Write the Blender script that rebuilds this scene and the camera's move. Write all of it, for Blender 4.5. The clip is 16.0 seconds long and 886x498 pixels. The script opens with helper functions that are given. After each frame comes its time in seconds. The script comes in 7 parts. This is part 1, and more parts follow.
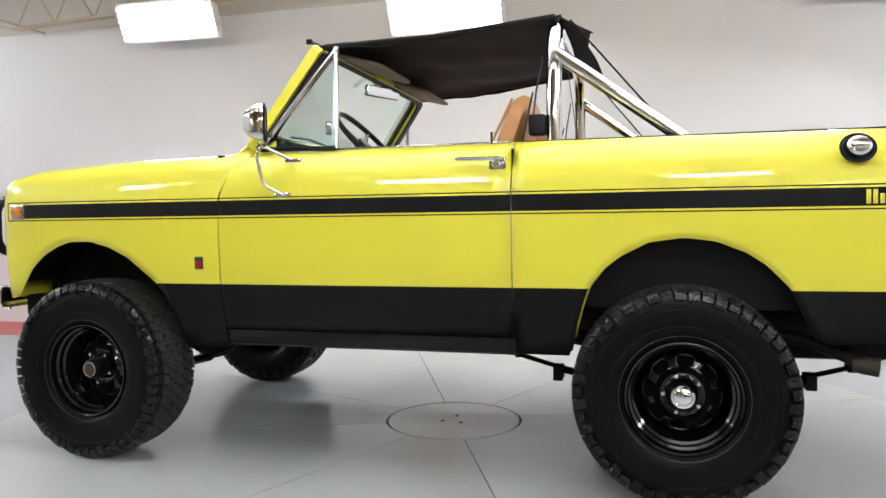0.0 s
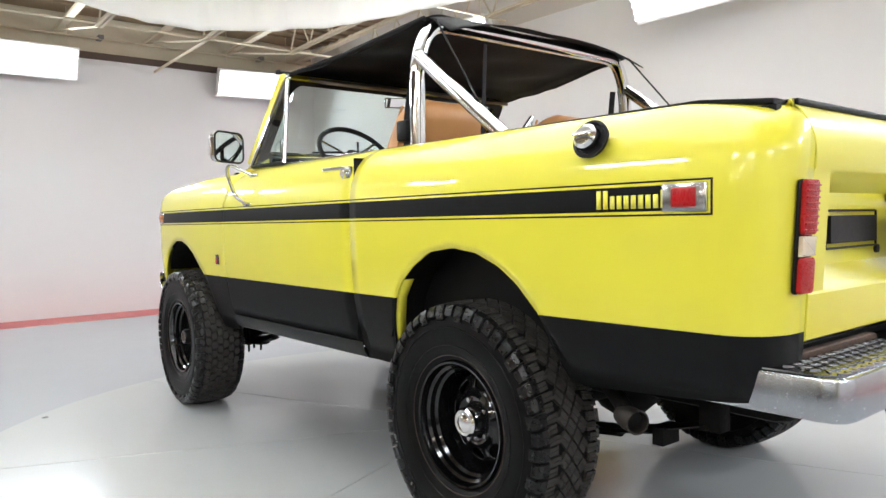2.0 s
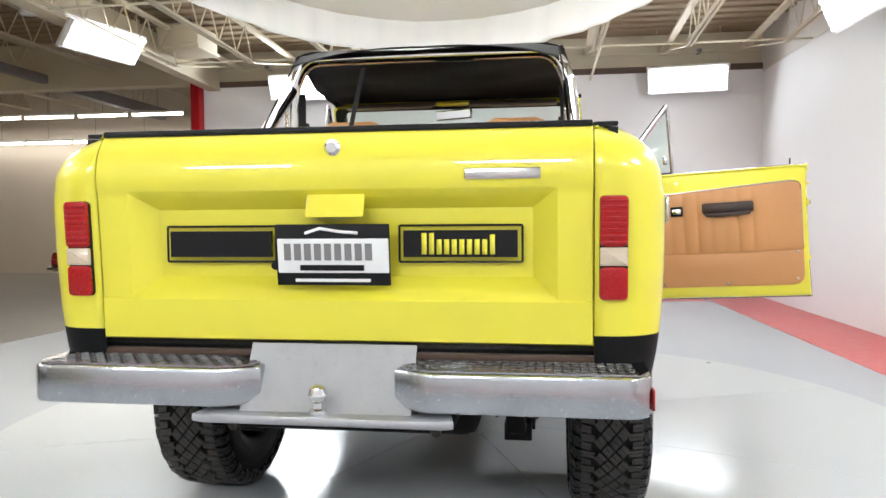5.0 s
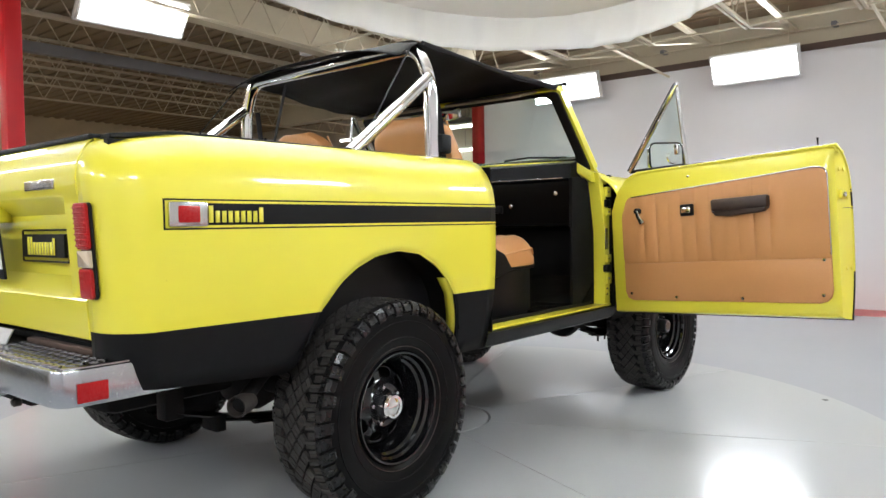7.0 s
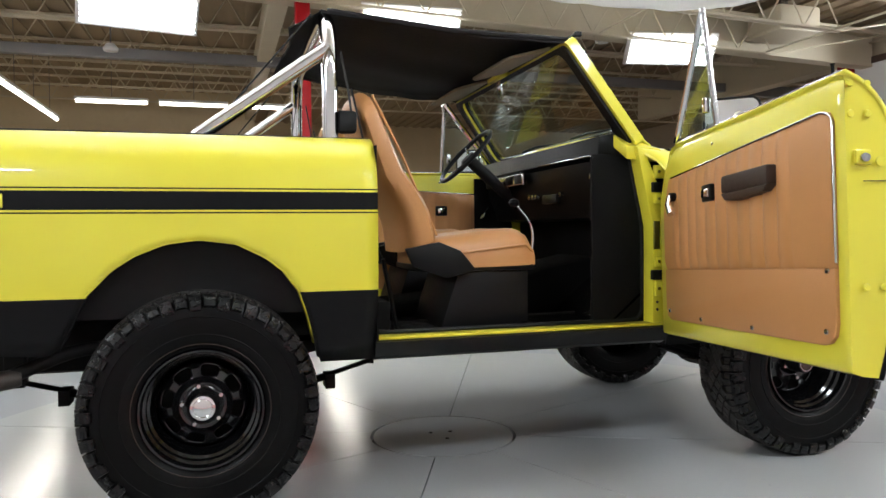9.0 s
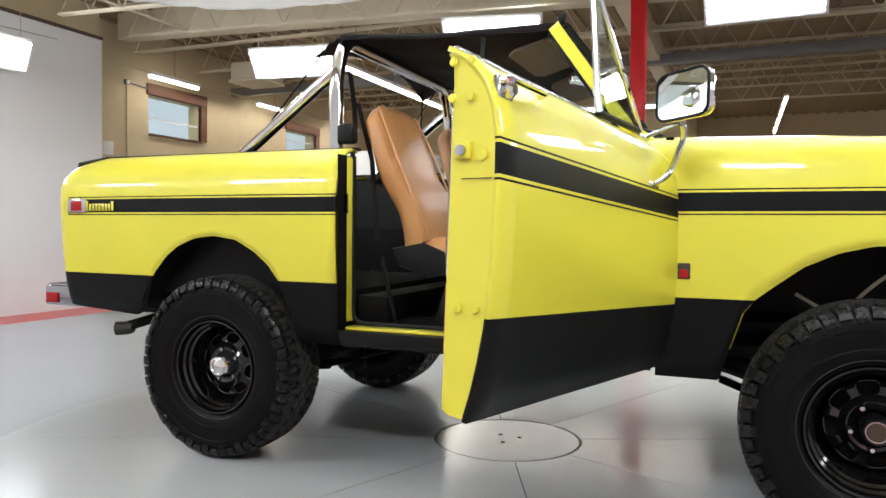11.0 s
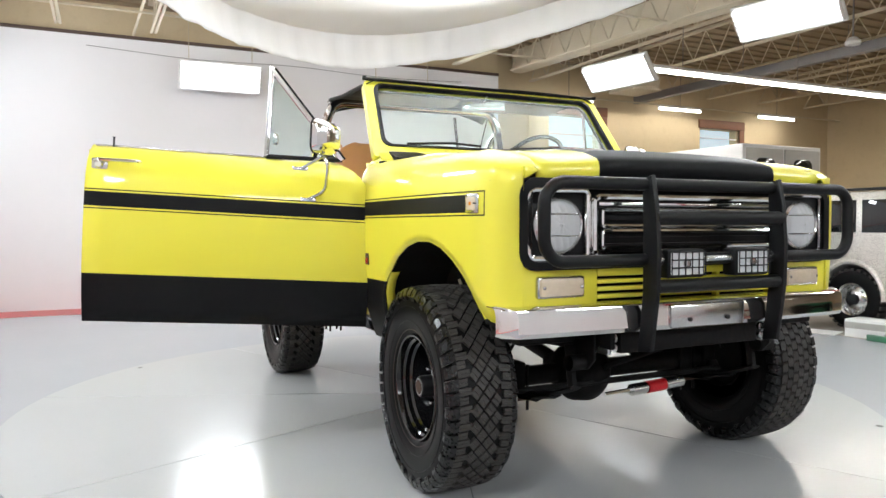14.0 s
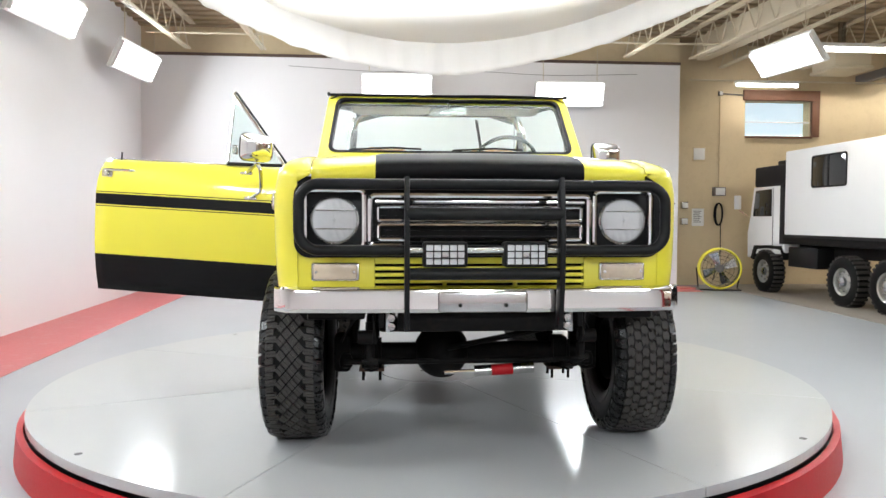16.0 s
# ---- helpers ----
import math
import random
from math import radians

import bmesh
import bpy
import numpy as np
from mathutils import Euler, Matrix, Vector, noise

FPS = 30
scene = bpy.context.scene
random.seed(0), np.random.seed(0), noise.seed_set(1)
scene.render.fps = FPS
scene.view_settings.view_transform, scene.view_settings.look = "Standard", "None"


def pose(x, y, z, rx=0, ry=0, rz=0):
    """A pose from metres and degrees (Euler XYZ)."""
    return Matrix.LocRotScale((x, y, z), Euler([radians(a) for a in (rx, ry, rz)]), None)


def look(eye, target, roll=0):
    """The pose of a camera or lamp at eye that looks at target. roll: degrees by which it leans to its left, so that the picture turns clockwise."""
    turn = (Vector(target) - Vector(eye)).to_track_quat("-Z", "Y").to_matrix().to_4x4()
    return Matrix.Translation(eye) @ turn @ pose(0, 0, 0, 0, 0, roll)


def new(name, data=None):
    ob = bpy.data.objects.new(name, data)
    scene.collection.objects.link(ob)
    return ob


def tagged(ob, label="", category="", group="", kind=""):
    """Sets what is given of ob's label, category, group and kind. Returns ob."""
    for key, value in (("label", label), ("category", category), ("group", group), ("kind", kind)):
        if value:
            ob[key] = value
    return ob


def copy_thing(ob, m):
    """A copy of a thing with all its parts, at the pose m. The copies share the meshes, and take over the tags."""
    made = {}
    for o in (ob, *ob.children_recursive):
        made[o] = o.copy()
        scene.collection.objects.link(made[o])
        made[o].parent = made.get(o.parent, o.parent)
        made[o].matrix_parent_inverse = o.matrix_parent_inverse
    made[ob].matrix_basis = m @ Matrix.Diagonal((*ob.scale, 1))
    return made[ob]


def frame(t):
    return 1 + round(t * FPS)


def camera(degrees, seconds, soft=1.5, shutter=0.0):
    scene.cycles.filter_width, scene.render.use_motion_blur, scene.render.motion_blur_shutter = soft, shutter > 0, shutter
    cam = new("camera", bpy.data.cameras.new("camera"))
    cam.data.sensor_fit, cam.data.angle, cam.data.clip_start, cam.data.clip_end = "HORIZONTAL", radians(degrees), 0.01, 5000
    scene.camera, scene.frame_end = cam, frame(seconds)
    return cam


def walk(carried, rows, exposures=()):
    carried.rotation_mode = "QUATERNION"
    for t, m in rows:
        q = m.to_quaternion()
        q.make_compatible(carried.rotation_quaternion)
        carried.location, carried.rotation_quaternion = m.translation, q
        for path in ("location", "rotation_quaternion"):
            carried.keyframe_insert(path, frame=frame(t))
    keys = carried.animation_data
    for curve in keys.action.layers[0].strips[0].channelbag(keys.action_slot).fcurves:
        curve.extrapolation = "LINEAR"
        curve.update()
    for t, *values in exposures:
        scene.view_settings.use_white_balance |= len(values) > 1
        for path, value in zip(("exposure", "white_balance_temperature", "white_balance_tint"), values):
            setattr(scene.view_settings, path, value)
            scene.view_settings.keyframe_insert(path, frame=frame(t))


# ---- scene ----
cam = camera(62.84, 16.0)
# seconds, eye, target, roll
PATH = [
    (0, (-1.120, 3.599, 1.059), (-0.596, 1.671, 0.976), -0.74),
    (0.5, (-1.660, 3.405, 1.062), (-0.835, 1.585, 0.981), -0.90),
    (1, (-2.184, 3.124, 1.051), (-1.079, 1.459, 0.983), -0.80),
    (1.5, (-2.638, 2.778, 1.061), (-1.294, 1.298, 0.987), -0.85),
    (2, (-3.075, 2.399, 1.073), (-1.523, 1.140, 0.993), -1.08),
    (2.5, (-3.498, 2.010, 1.050), (-1.772, 1.001, 0.990), -0.47),
    (3, (-3.860, 1.557, 1.063), (-1.992, 0.844, 1.005), -0.58),
    (3.5, (-4.084, 1.045, 1.074), (-2.130, 0.622, 1.010), -0.30),
    (4, (-4.143, 0.529, 1.084), (-2.152, 0.356, 1.012), -0.49),
    (4.5, (-4.157, 0.005, 1.096), (-2.161, 0.089, 1.009), -0.61),
    (5, (-4.156, -0.561, 1.093), (-2.179, -0.272, 1.012), -0.42),
    (5.2, (-4.122, -0.820, 1.084), (-2.167, -0.408, 1.012), -0.52),
    (7.3, (-2.957, -2.908, 1.074), (-1.514, -1.524, 1.004), -0.83),
    (7.5, (-2.757, -3.031, 1.062), (-1.397, -1.566, 0.993), -0.76),
    (8, (-2.233, -3.253, 1.032), (-1.096, -1.608, 0.972), -0.69),
    (8.5, (-1.713, -3.396, 1.021), (-0.835, -1.600, 0.961), -0.58),
    (9, (-1.192, -3.481, 1.010), (-0.613, -1.568, 0.957), -0.52),
    (9.5, (-0.728, -3.547, 0.992), (-0.457, -1.566, 0.950), -0.29),
    (9.7, (-0.535, -3.563, 0.982), (-0.402, -1.567, 0.945), -0.09),
    (11.8, (1.790, -3.231, 1.047), (0.613, -1.615, 0.983), 0.10),
    (12, (2.019, -3.154, 1.052), (0.761, -1.601, 0.987), 0.00),
    (12.5, (2.514, -2.927, 1.069), (1.088, -1.528, 0.989), 0.23),
    (13, (3.008, -2.655, 1.060), (1.418, -1.444, 0.985), -0.10),
    (13.5, (3.476, -2.386, 1.065), (1.774, -1.339, 0.985), -0.20),
    (14, (3.876, -2.038, 1.043), (2.075, -1.172, 0.976), -0.10),
    (14.5, (4.224, -1.657, 1.046), (2.344, -0.977, 0.978), -0.17),
    (15, (4.472, -1.230, 1.048), (2.533, -0.747, 0.973), -0.14),
    (15.5, (4.658, -0.791, 1.043), (2.682, -0.490, 0.967), 0.03),
    (16, (4.796, -0.392, 1.044), (2.803, -0.235, 0.962), 0.19),
]
walk(cam, [(t, look(eye, target, roll)) for t, eye, target, roll in PATH], [(0, 0.2), (1.0, 0.18), (1.5, 0.24), (2.5, 0.42), (3.5, 0.65), (5.0, 0.42), (7.3, 0.10), (8.5, -0.08), (9.7, -0.17), (11.8, 0.18), (13.0, 0.22), (16.0, 0.4)])

# ---- light ----
def make_world():
    w = bpy.data.worlds.new("world")
    scene.world = w
    w.use_nodes = True
    nt = w.node_tree
    sky = nt.nodes.new("ShaderNodeTexSky")
    sky.sky_type, sky.sun_disc, sky.sun_elevation, sky.sun_rotation = "NISHITA", False, radians(38), radians(140)
    bg = nt.nodes["Background"]
    nt.links.new(sky.outputs[0], bg.inputs[0])
    bg.inputs[1].default_value = 0.12


make_world()
sun = new("sun", bpy.data.lights.new("sun", "SUN"))
sun.data.energy, sun.data.angle, sun.data.color = 2.0, radians(0.6), (1, 0.95, 0.88)
sun.matrix_world = look((0, 0, 20), (-6, 9, 4))

PANEL_POWER = 63
FABRIC_POWER = 630


def area_lamp(m, sx, sy, watts, color=(0.875, 0.945, 1.0), spread=180):
    la = bpy.data.lights.new("panel_light", "AREA")
    la.shape, la.size, la.size_y, la.energy, la.color, la.spread = "RECTANGLE", sx, sy, watts, color, radians(spread)
    ob = new("panel_light", la)
    ob.matrix_world = m
    return ob


# ---- materials ----
def nodes_of(name):
    m = bpy.data.materials.new(name)
    m.use_nodes = True
    nt = m.node_tree
    return m, nt, nt.nodes["Principled BSDF"]


def math_node(nt, op, a, b=None, c=None):
    n = nt.nodes.new("ShaderNodeMath")
    n.operation = op
    for i, v in enumerate((a, b, c)):
        if v is None:
            continue
        if isinstance(v, (int, float)):
            n.inputs[i].default_value = v
        else:
            nt.links.new(v, n.inputs[i])
    return n.outputs[0]


def noise_node(nt, scale, detail=4, rough=0.55, vector=None, distortion=0.0):
    n = nt.nodes.new("ShaderNodeTexNoise")
    n.inputs["Scale"].default_value, n.inputs["Detail"].default_value = scale, detail
    n.inputs["Roughness"].default_value, n.inputs["Distortion"].default_value = rough, distortion
    if vector is None:
        tc = nt.nodes.new("ShaderNodeTexCoord")
        vector = tc.outputs["Object"]
    nt.links.new(vector, n.inputs["Vector"])
    return n.outputs[0]


def ramp_mix(nt, fac, a, b):
    n = nt.nodes.new("ShaderNodeMix")
    n.data_type = "RGBA"
    for sock, v in ((n.inputs[0], fac), (n.inputs[6], a), (n.inputs[7], b)):
        if isinstance(v, (int, float)):
            sock.default_value = v
        elif isinstance(v, tuple):
            sock.default_value = (*v[:3], 1)
        else:
            nt.links.new(v, sock)
    return n.outputs[2]


def scaled(c, k):
    return tuple(min(1, v * k) for v in c[:3])


def mat(name, color, rough=0.5, metal=0.0, coat=0.0, vary=0.12, scale=6.0, bump=0.0, bscale=120.0, grime=None, rvary=0.1, spec=None, emit=0.0):
    """A surface with grain and stains at two scales."""
    m, nt, p = nodes_of(name)
    big = noise_node(nt, scale, 3)
    fine = noise_node(nt, scale * 14, 5)
    both = math_node(nt, "ADD", math_node(nt, "MULTIPLY", big, 0.6), math_node(nt, "MULTIPLY", fine, 0.4))
    col = ramp_mix(nt, both, scaled(color, 1 - vary), scaled(color, 1 + vary))
    if grime:
        spots = math_node(nt, "MULTIPLY", math_node(nt, "SUBTRACT", noise_node(nt, scale * 3.1, 8, 0.7), 0.52), 4.0)
        clamp = nt.nodes.new("ShaderNodeClamp")
        nt.links.new(spots, clamp.inputs[0])
        col = ramp_mix(nt, math_node(nt, "MULTIPLY", clamp.outputs[0], grime[1]), col, grime[0])
    nt.links.new(col, p.inputs["Base Color"])
    nt.links.new(math_node(nt, "ADD", math_node(nt, "MULTIPLY", math_node(nt, "SUBTRACT", fine, 0.5), rvary * 2), rough), p.inputs["Roughness"])
    p.inputs["Metallic"].default_value, p.inputs["Coat Weight"].default_value = metal, coat
    p.inputs["Coat Roughness"].default_value = 0.04
    if spec is not None:
        p.inputs["Specular IOR Level"].default_value = spec
    if bump:
        b = nt.nodes.new("ShaderNodeBump")
        b.inputs["Strength"].default_value, b.inputs["Distance"].default_value = bump, 0.004
        nt.links.new(noise_node(nt, bscale, 4), b.inputs["Height"])
        nt.links.new(b.outputs[0], p.inputs["Normal"])
    return m


def emitter(name, color, strength):
    m, nt, p = nodes_of(name)
    p.inputs["Base Color"].default_value = (*color, 1)
    p.inputs["Emission Color"].default_value = (*color, 1)
    p.inputs["Emission Strength"].default_value = strength
    return m


def glass(name, tint, rough=0.0, ior=1.1):
    m, nt, p = nodes_of(name)
    p.inputs["Base Color"].default_value = (*tint, 1)
    p.inputs["Transmission Weight"].default_value, p.inputs["Roughness"].default_value = 1.0, rough
    p.inputs["IOR"].default_value = ior
    return m


YELLOW = (0.725, 0.655, 0.050)
BLACK = (0.0045, 0.0045, 0.005)


def band(nt, s, lo, hi):
    return math_node(nt, "MULTIPLY", math_node(nt, "GREATER_THAN", s, lo), math_node(nt, "LESS_THAN", s, hi))


def paint(name, scheme=""):
    """Yellow car enamel with its black paint scheme: 'side' has the lower black, the belt stripe and its pin lines, 'hood' the black centre."""
    m, nt, p = nodes_of(name)
    tc = nt.nodes.new("ShaderNodeTexCoord")
    xyz = nt.nodes.new("ShaderNodeSeparateXYZ")
    nt.links.new(tc.outputs["Object"], xyz.inputs[0])
    x, y, z = xyz.outputs
    tone = noise_node(nt, 2.5, 3)
    col = ramp_mix(nt, tone, scaled(YELLOW, 0.96), scaled(YELLOW, 1.03))
    chips = math_node(nt, "GREATER_THAN", noise_node(nt, 55, 2), 0.79)
    col = ramp_mix(nt, math_node(nt, "MULTIPLY", chips, 0.25), col, (0.25, 0.18, 0.05))
    rough, coat = 0.38, 0.75
    black = None
    if scheme == "side":
        low = math_node(nt, "MULTIPLY", math_node(nt, "LESS_THAN", z, 0.795), math_node(nt, "LESS_THAN", x, 1.3))
        inx = band(nt, x, -2.172, 1.735)
        stripe = band(nt, z, 1.0845, 1.1475)
        pins = math_node(nt, "ADD", band(nt, z, 1.0725, 1.0775), band(nt, z, 1.1545, 1.1595))
        ends = math_node(nt, "MULTIPLY", band(nt, z, 1.0725, 1.1595), math_node(nt, "ADD", band(nt, x, -2.172, -2.166), band(nt, x, 1.729, 1.735)))
        sx = band(nt, x, -2.15, 1.66)
        black = math_node(nt, "MAXIMUM", low, math_node(nt, "MAXIMUM", math_node(nt, "MULTIPLY", stripe, sx), math_node(nt, "MAXIMUM", math_node(nt, "MULTIPLY", pins, inx), ends)))
    elif scheme == "hood":
        black = band(nt, y, -0.435, 0.435)
    if black is not None:
        dark = ramp_mix(nt, noise_node(nt, 30, 4), BLACK, (0.0075, 0.0075, 0.008))
        col = ramp_mix(nt, black, col, dark)
        nt.links.new(math_node(nt, "ADD", math_node(nt, "MULTIPLY", black, 0.12), rough), p.inputs["Roughness"])
        nt.links.new(math_node(nt, "SUBTRACT", 0.34, math_node(nt, "MULTIPLY", black, 0.20)), p.inputs["Specular IOR Level"])
        nt.links.new(math_node(nt, "SUBTRACT", coat, math_node(nt, "MULTIPLY", black, 0.94)), p.inputs["Coat Weight"])
    else:
        p.inputs["Roughness"].default_value, p.inputs["Coat Weight"].default_value = rough, coat
        p.inputs["Specular IOR Level"].default_value = 0.34
    p.inputs["Coat Roughness"].default_value = 0.05
    nt.links.new(col, p.inputs["Base Color"])
    b = nt.nodes.new("ShaderNodeBump")
    b.inputs["Strength"].default_value, b.inputs["Distance"].default_value = 0.06, 0.004
    nt.links.new(noise_node(nt, 9, 2), b.inputs["Height"])
    nt.links.new(b.outputs[0], p.inputs["Normal"])
    nt.links.new(b.outputs[0], p.inputs["Coat Normal"])
    return m


SIDE_PAINT, HOOD_PAINT, YELLOW_PAINT = paint("side_paint", "side"), paint("hood_paint", "hood"), paint("yellow_paint")
SATIN_BLACK = mat("satin_black", (0.0055, 0.0055, 0.006), 0.40, spec=0.22, vary=0.25, bump=0.05, bscale=300)
TRIM_BLACK = mat("trim_black_vinyl", (0.0065, 0.0065, 0.007), 0.45, spec=0.2, vary=0.2, bump=0.25, bscale=420)
CHASSIS = mat("chassis_black", (0.0055, 0.005, 0.0048), 0.65, spec=0.14, vary=0.4, bump=0.3, bscale=60, grime=((0.022, 0.012, 0.008), 0.5))
DASH_BLACK = mat("dash_vinyl", (0.0038, 0.0038, 0.004), 0.34, spec=0.14, vary=0.2, bump=0.12, bscale=300)
MAT_RUBBER = mat("crinkled_floor_cover", (0.006, 0.0055, 0.005), 0.12, spec=0.5, coat=0.5, vary=0.3, bump=0.8, bscale=38)
EXHAUST = mat("dull_exhaust_steel", (0.045, 0.038, 0.033), 0.5, metal=0.5, vary=0.4, bump=0.2, bscale=90)
RUST = mat("surface_rust", (0.06, 0.032, 0.02), 0.8, vary=0.4, bump=0.4, bscale=90)
RUBBER = mat("tyre_rubber", (0.0038, 0.0038, 0.0038), 0.40, spec=0.12, vary=0.25, bump=0.03, bscale=90, rvary=0.06)
TREAD_RUBBER = mat("tread_rubber", (0.040, 0.037, 0.034), 0.60, spec=0.25, vary=0.4, scale=14, bump=0.2, bscale=160, grime=((0.075, 0.068, 0.060), 0.6))
LUG_RUBBER = mat("dressed_lug_rubber", (0.006, 0.006, 0.006), 0.29, spec=0.36, vary=0.3, bump=0.10, bscale=60, rvary=0.12)
RIM_BLACK = mat("gloss_black_rim", (0.004, 0.004, 0.0045), 0.12, spec=0.4, coat=0.35, vary=0.2)
CHROME = mat("chrome", (0.80, 0.80, 0.80), 0.07, metal=1.0, vary=0.04, rvary=0.03)
DULL_CHROME = mat("worn_chrome", (0.55, 0.55, 0.54), 0.22, metal=1.0, vary=0.1, rvary=0.08)
ALUMINIUM = mat("brushed_aluminium", (0.58, 0.59, 0.60), 0.42, metal=1.0, vary=0.15, bump=0.05, grime=((0.4, 0.4, 0.4), 0.3))
WORN_PLATE = mat("worn_aluminium_plate", (0.40, 0.405, 0.42), 0.52, metal=0.85, vary=0.22, scale=7, bump=0.08, bscale=60, grime=((0.26, 0.26, 0.27), 0.4))
TREAD_PLATE = mat("polished_tread_plate", (0.40, 0.40, 0.40), 0.16, metal=1.0, vary=0.25, scale=20, grime=((0.12, 0.11, 0.10), 0.5))
GALV = mat("galvanised_steel", (0.46, 0.48, 0.50), 0.24, metal=1.0, vary=0.2, scale=9, grime=((0.35, 0.36, 0.38), 0.5))
TAN = mat("tan_vinyl", (0.50, 0.235, 0.085), 0.42, vary=0.10, bump=0.10, bscale=180, rvary=0.08)
BROWN = mat("dark_brown_plastic", (0.035, 0.018, 0.012), 0.5, vary=0.2, bump=0.1)
CANVAS = mat("black_canvas", (0.0155, 0.0140, 0.0150), 0.7, spec=0.2, vary=0.3, bump=0.35, bscale=35)
VISOR = mat("tan_visor_vinyl", (0.22, 0.18, 0.12), 0.6, vary=0.08, bump=0.1)
CARPET = mat("black_carpet", (0.005, 0.0047, 0.0045), 0.9, spec=0.12, vary=0.5, bump=0.6, bscale=400)
GLASS = glass("window_glass", (0.84, 0.955, 0.925), 0.0, 1.50)
MIRROR = mat("mirror", (0.85, 0.86, 0.87), 0.02, metal=1.0, vary=0.0, rvary=0.0)
RED_LENS = mat("red_lens", (0.36, 0.008, 0.010), 0.28, coat=0.12, spec=0.3, vary=0.2, scale=25)
AMBER_LENS = mat("amber_lens", (0.62, 0.22, 0.03), 0.2, coat=0.6, vary=0.15, scale=30)
CLEAR_LENS = mat("clear_lens", (0.56, 0.46, 0.34), 0.18, coat=0.7, vary=0.25, scale=40)
LAMP_GLASS = mat("fluted_lamp_glass", (0.93, 0.94, 0.95), 0.08, coat=0.6, vary=0.10, scale=60)
PALE_GLASS = mat("pale_prism_glass", (0.70, 0.71, 0.72), 0.15, coat=0.5, vary=0.35, scale=70)
LAMP_SILVER = mat("silvered_reflector", (0.90, 0.90, 0.90), 0.30, metal=1.0, vary=0.2, scale=40)
WHITE_PLASTIC = mat("white_plastic", (0.75, 0.75, 0.74), 0.35)
HEADER_PALE = mat("pale_header_paint", (0.64, 0.60, 0.56), 0.6, vary=0.06, scale=1.1, bump=0.05, bscale=30)
WALL_WHITE = mat("white_painted_wall", (0.80, 0.79, 0.80), 0.55, vary=0.025, scale=0.8, bump=0.05, bscale=30, grime=((0.70, 0.69, 0.69), 0.12), spec=0.18)
WALL_PALE = mat("pale_painted_wall", (0.62, 0.55, 0.47), 0.7, vary=0.06, scale=1.0, bump=0.1)
WALL_TAN = mat("tan_painted_block", (0.60, 0.49, 0.32), 0.75, vary=0.10, scale=1.5, bump=0.2, bscale=40, grime=((0.38, 0.28, 0.17), 0.25))
BEAM_CREAM = mat("cream_painted_steel", (0.56, 0.49, 0.36), 0.55, vary=0.12, scale=2, bump=0.05)
DECK = mat("roof_deck", (0.30, 0.225, 0.14), 0.75, vary=0.15, scale=1.2, bump=0.1)
DARK_STEEL = mat("grey_steel_beam", (0.18, 0.17, 0.17), 0.55, vary=0.15)
RED_STEEL = mat("red_painted_steel", (0.42, 0.008, 0.013), 0.4, spec=0.25, vary=0.1)
RED_FLOOR = mat("red_floor_paint", (0.50, 0.10, 0.10), 0.40, vary=0.12, scale=2, bump=0.04, grime=((0.55, 0.32, 0.30), 0.4))
CONCRETE = mat("bare_concrete", (0.24, 0.215, 0.185), 0.55, vary=0.15, scale=1.4, bump=0.12, grime=((0.24, 0.21, 0.18), 0.4))
FABRIC = mat("white_fabric", (0.88, 0.875, 0.865), 0.9, vary=0.05, scale=1.2, bump=1.0, bscale=5)
def let_through(m, amount, color):
    """Cloth that passes light."""
    nt = m.node_tree
    out, p = nt.nodes["Material Output"], nt.nodes["Principled BSDF"]
    tr, mix = nt.nodes.new("ShaderNodeBsdfTranslucent"), nt.nodes.new("ShaderNodeMixShader")
    tr.inputs[0].default_value = (*color, 1)
    mix.inputs[0].default_value = amount
    nt.links.new(p.outputs[0], mix.inputs[1])
    nt.links.new(tr.outputs[0], mix.inputs[2])
    nt.links.new(mix.outputs[0], out.inputs[0])


def see_through(m, amount):
    """Pressed lamp glass: scatters part of the light and lets the rest pass."""
    nt = m.node_tree
    out, p = nt.nodes["Material Output"], nt.nodes["Principled BSDF"]
    tr, mix = nt.nodes.new("ShaderNodeBsdfTransparent"), nt.nodes.new("ShaderNodeMixShader")
    mix.inputs[0].default_value = amount
    nt.links.new(p.outputs[0], mix.inputs[1])
    nt.links.new(tr.outputs[0], mix.inputs[2])
    nt.links.new(mix.outputs[0], out.inputs[0])


see_through(LAMP_GLASS, 0.60)
let_through(FABRIC, 0.50, (0.95, 0.94, 0.92))
let_through(CANVAS, 0.06, (0.30, 0.27, 0.27))
DARK_TRIM = mat("dark_ceiling_trim", (0.10, 0.065, 0.05), 0.7)
WOOD_FRAME = mat("brown_wood_frame", (0.15, 0.065, 0.035), 0.6, vary=0.25, scale=8)
TUBE_GLOW = emitter("lit_tube", (0.97, 0.985, 1.0), 6.0)
FLUORESCENT = emitter("lit_fluorescent", (1.0, 0.97, 0.90), 7.0)
SKY_GLOW = emitter("daylight_backdrop", (0.74, 0.82, 1.0), 0.62)


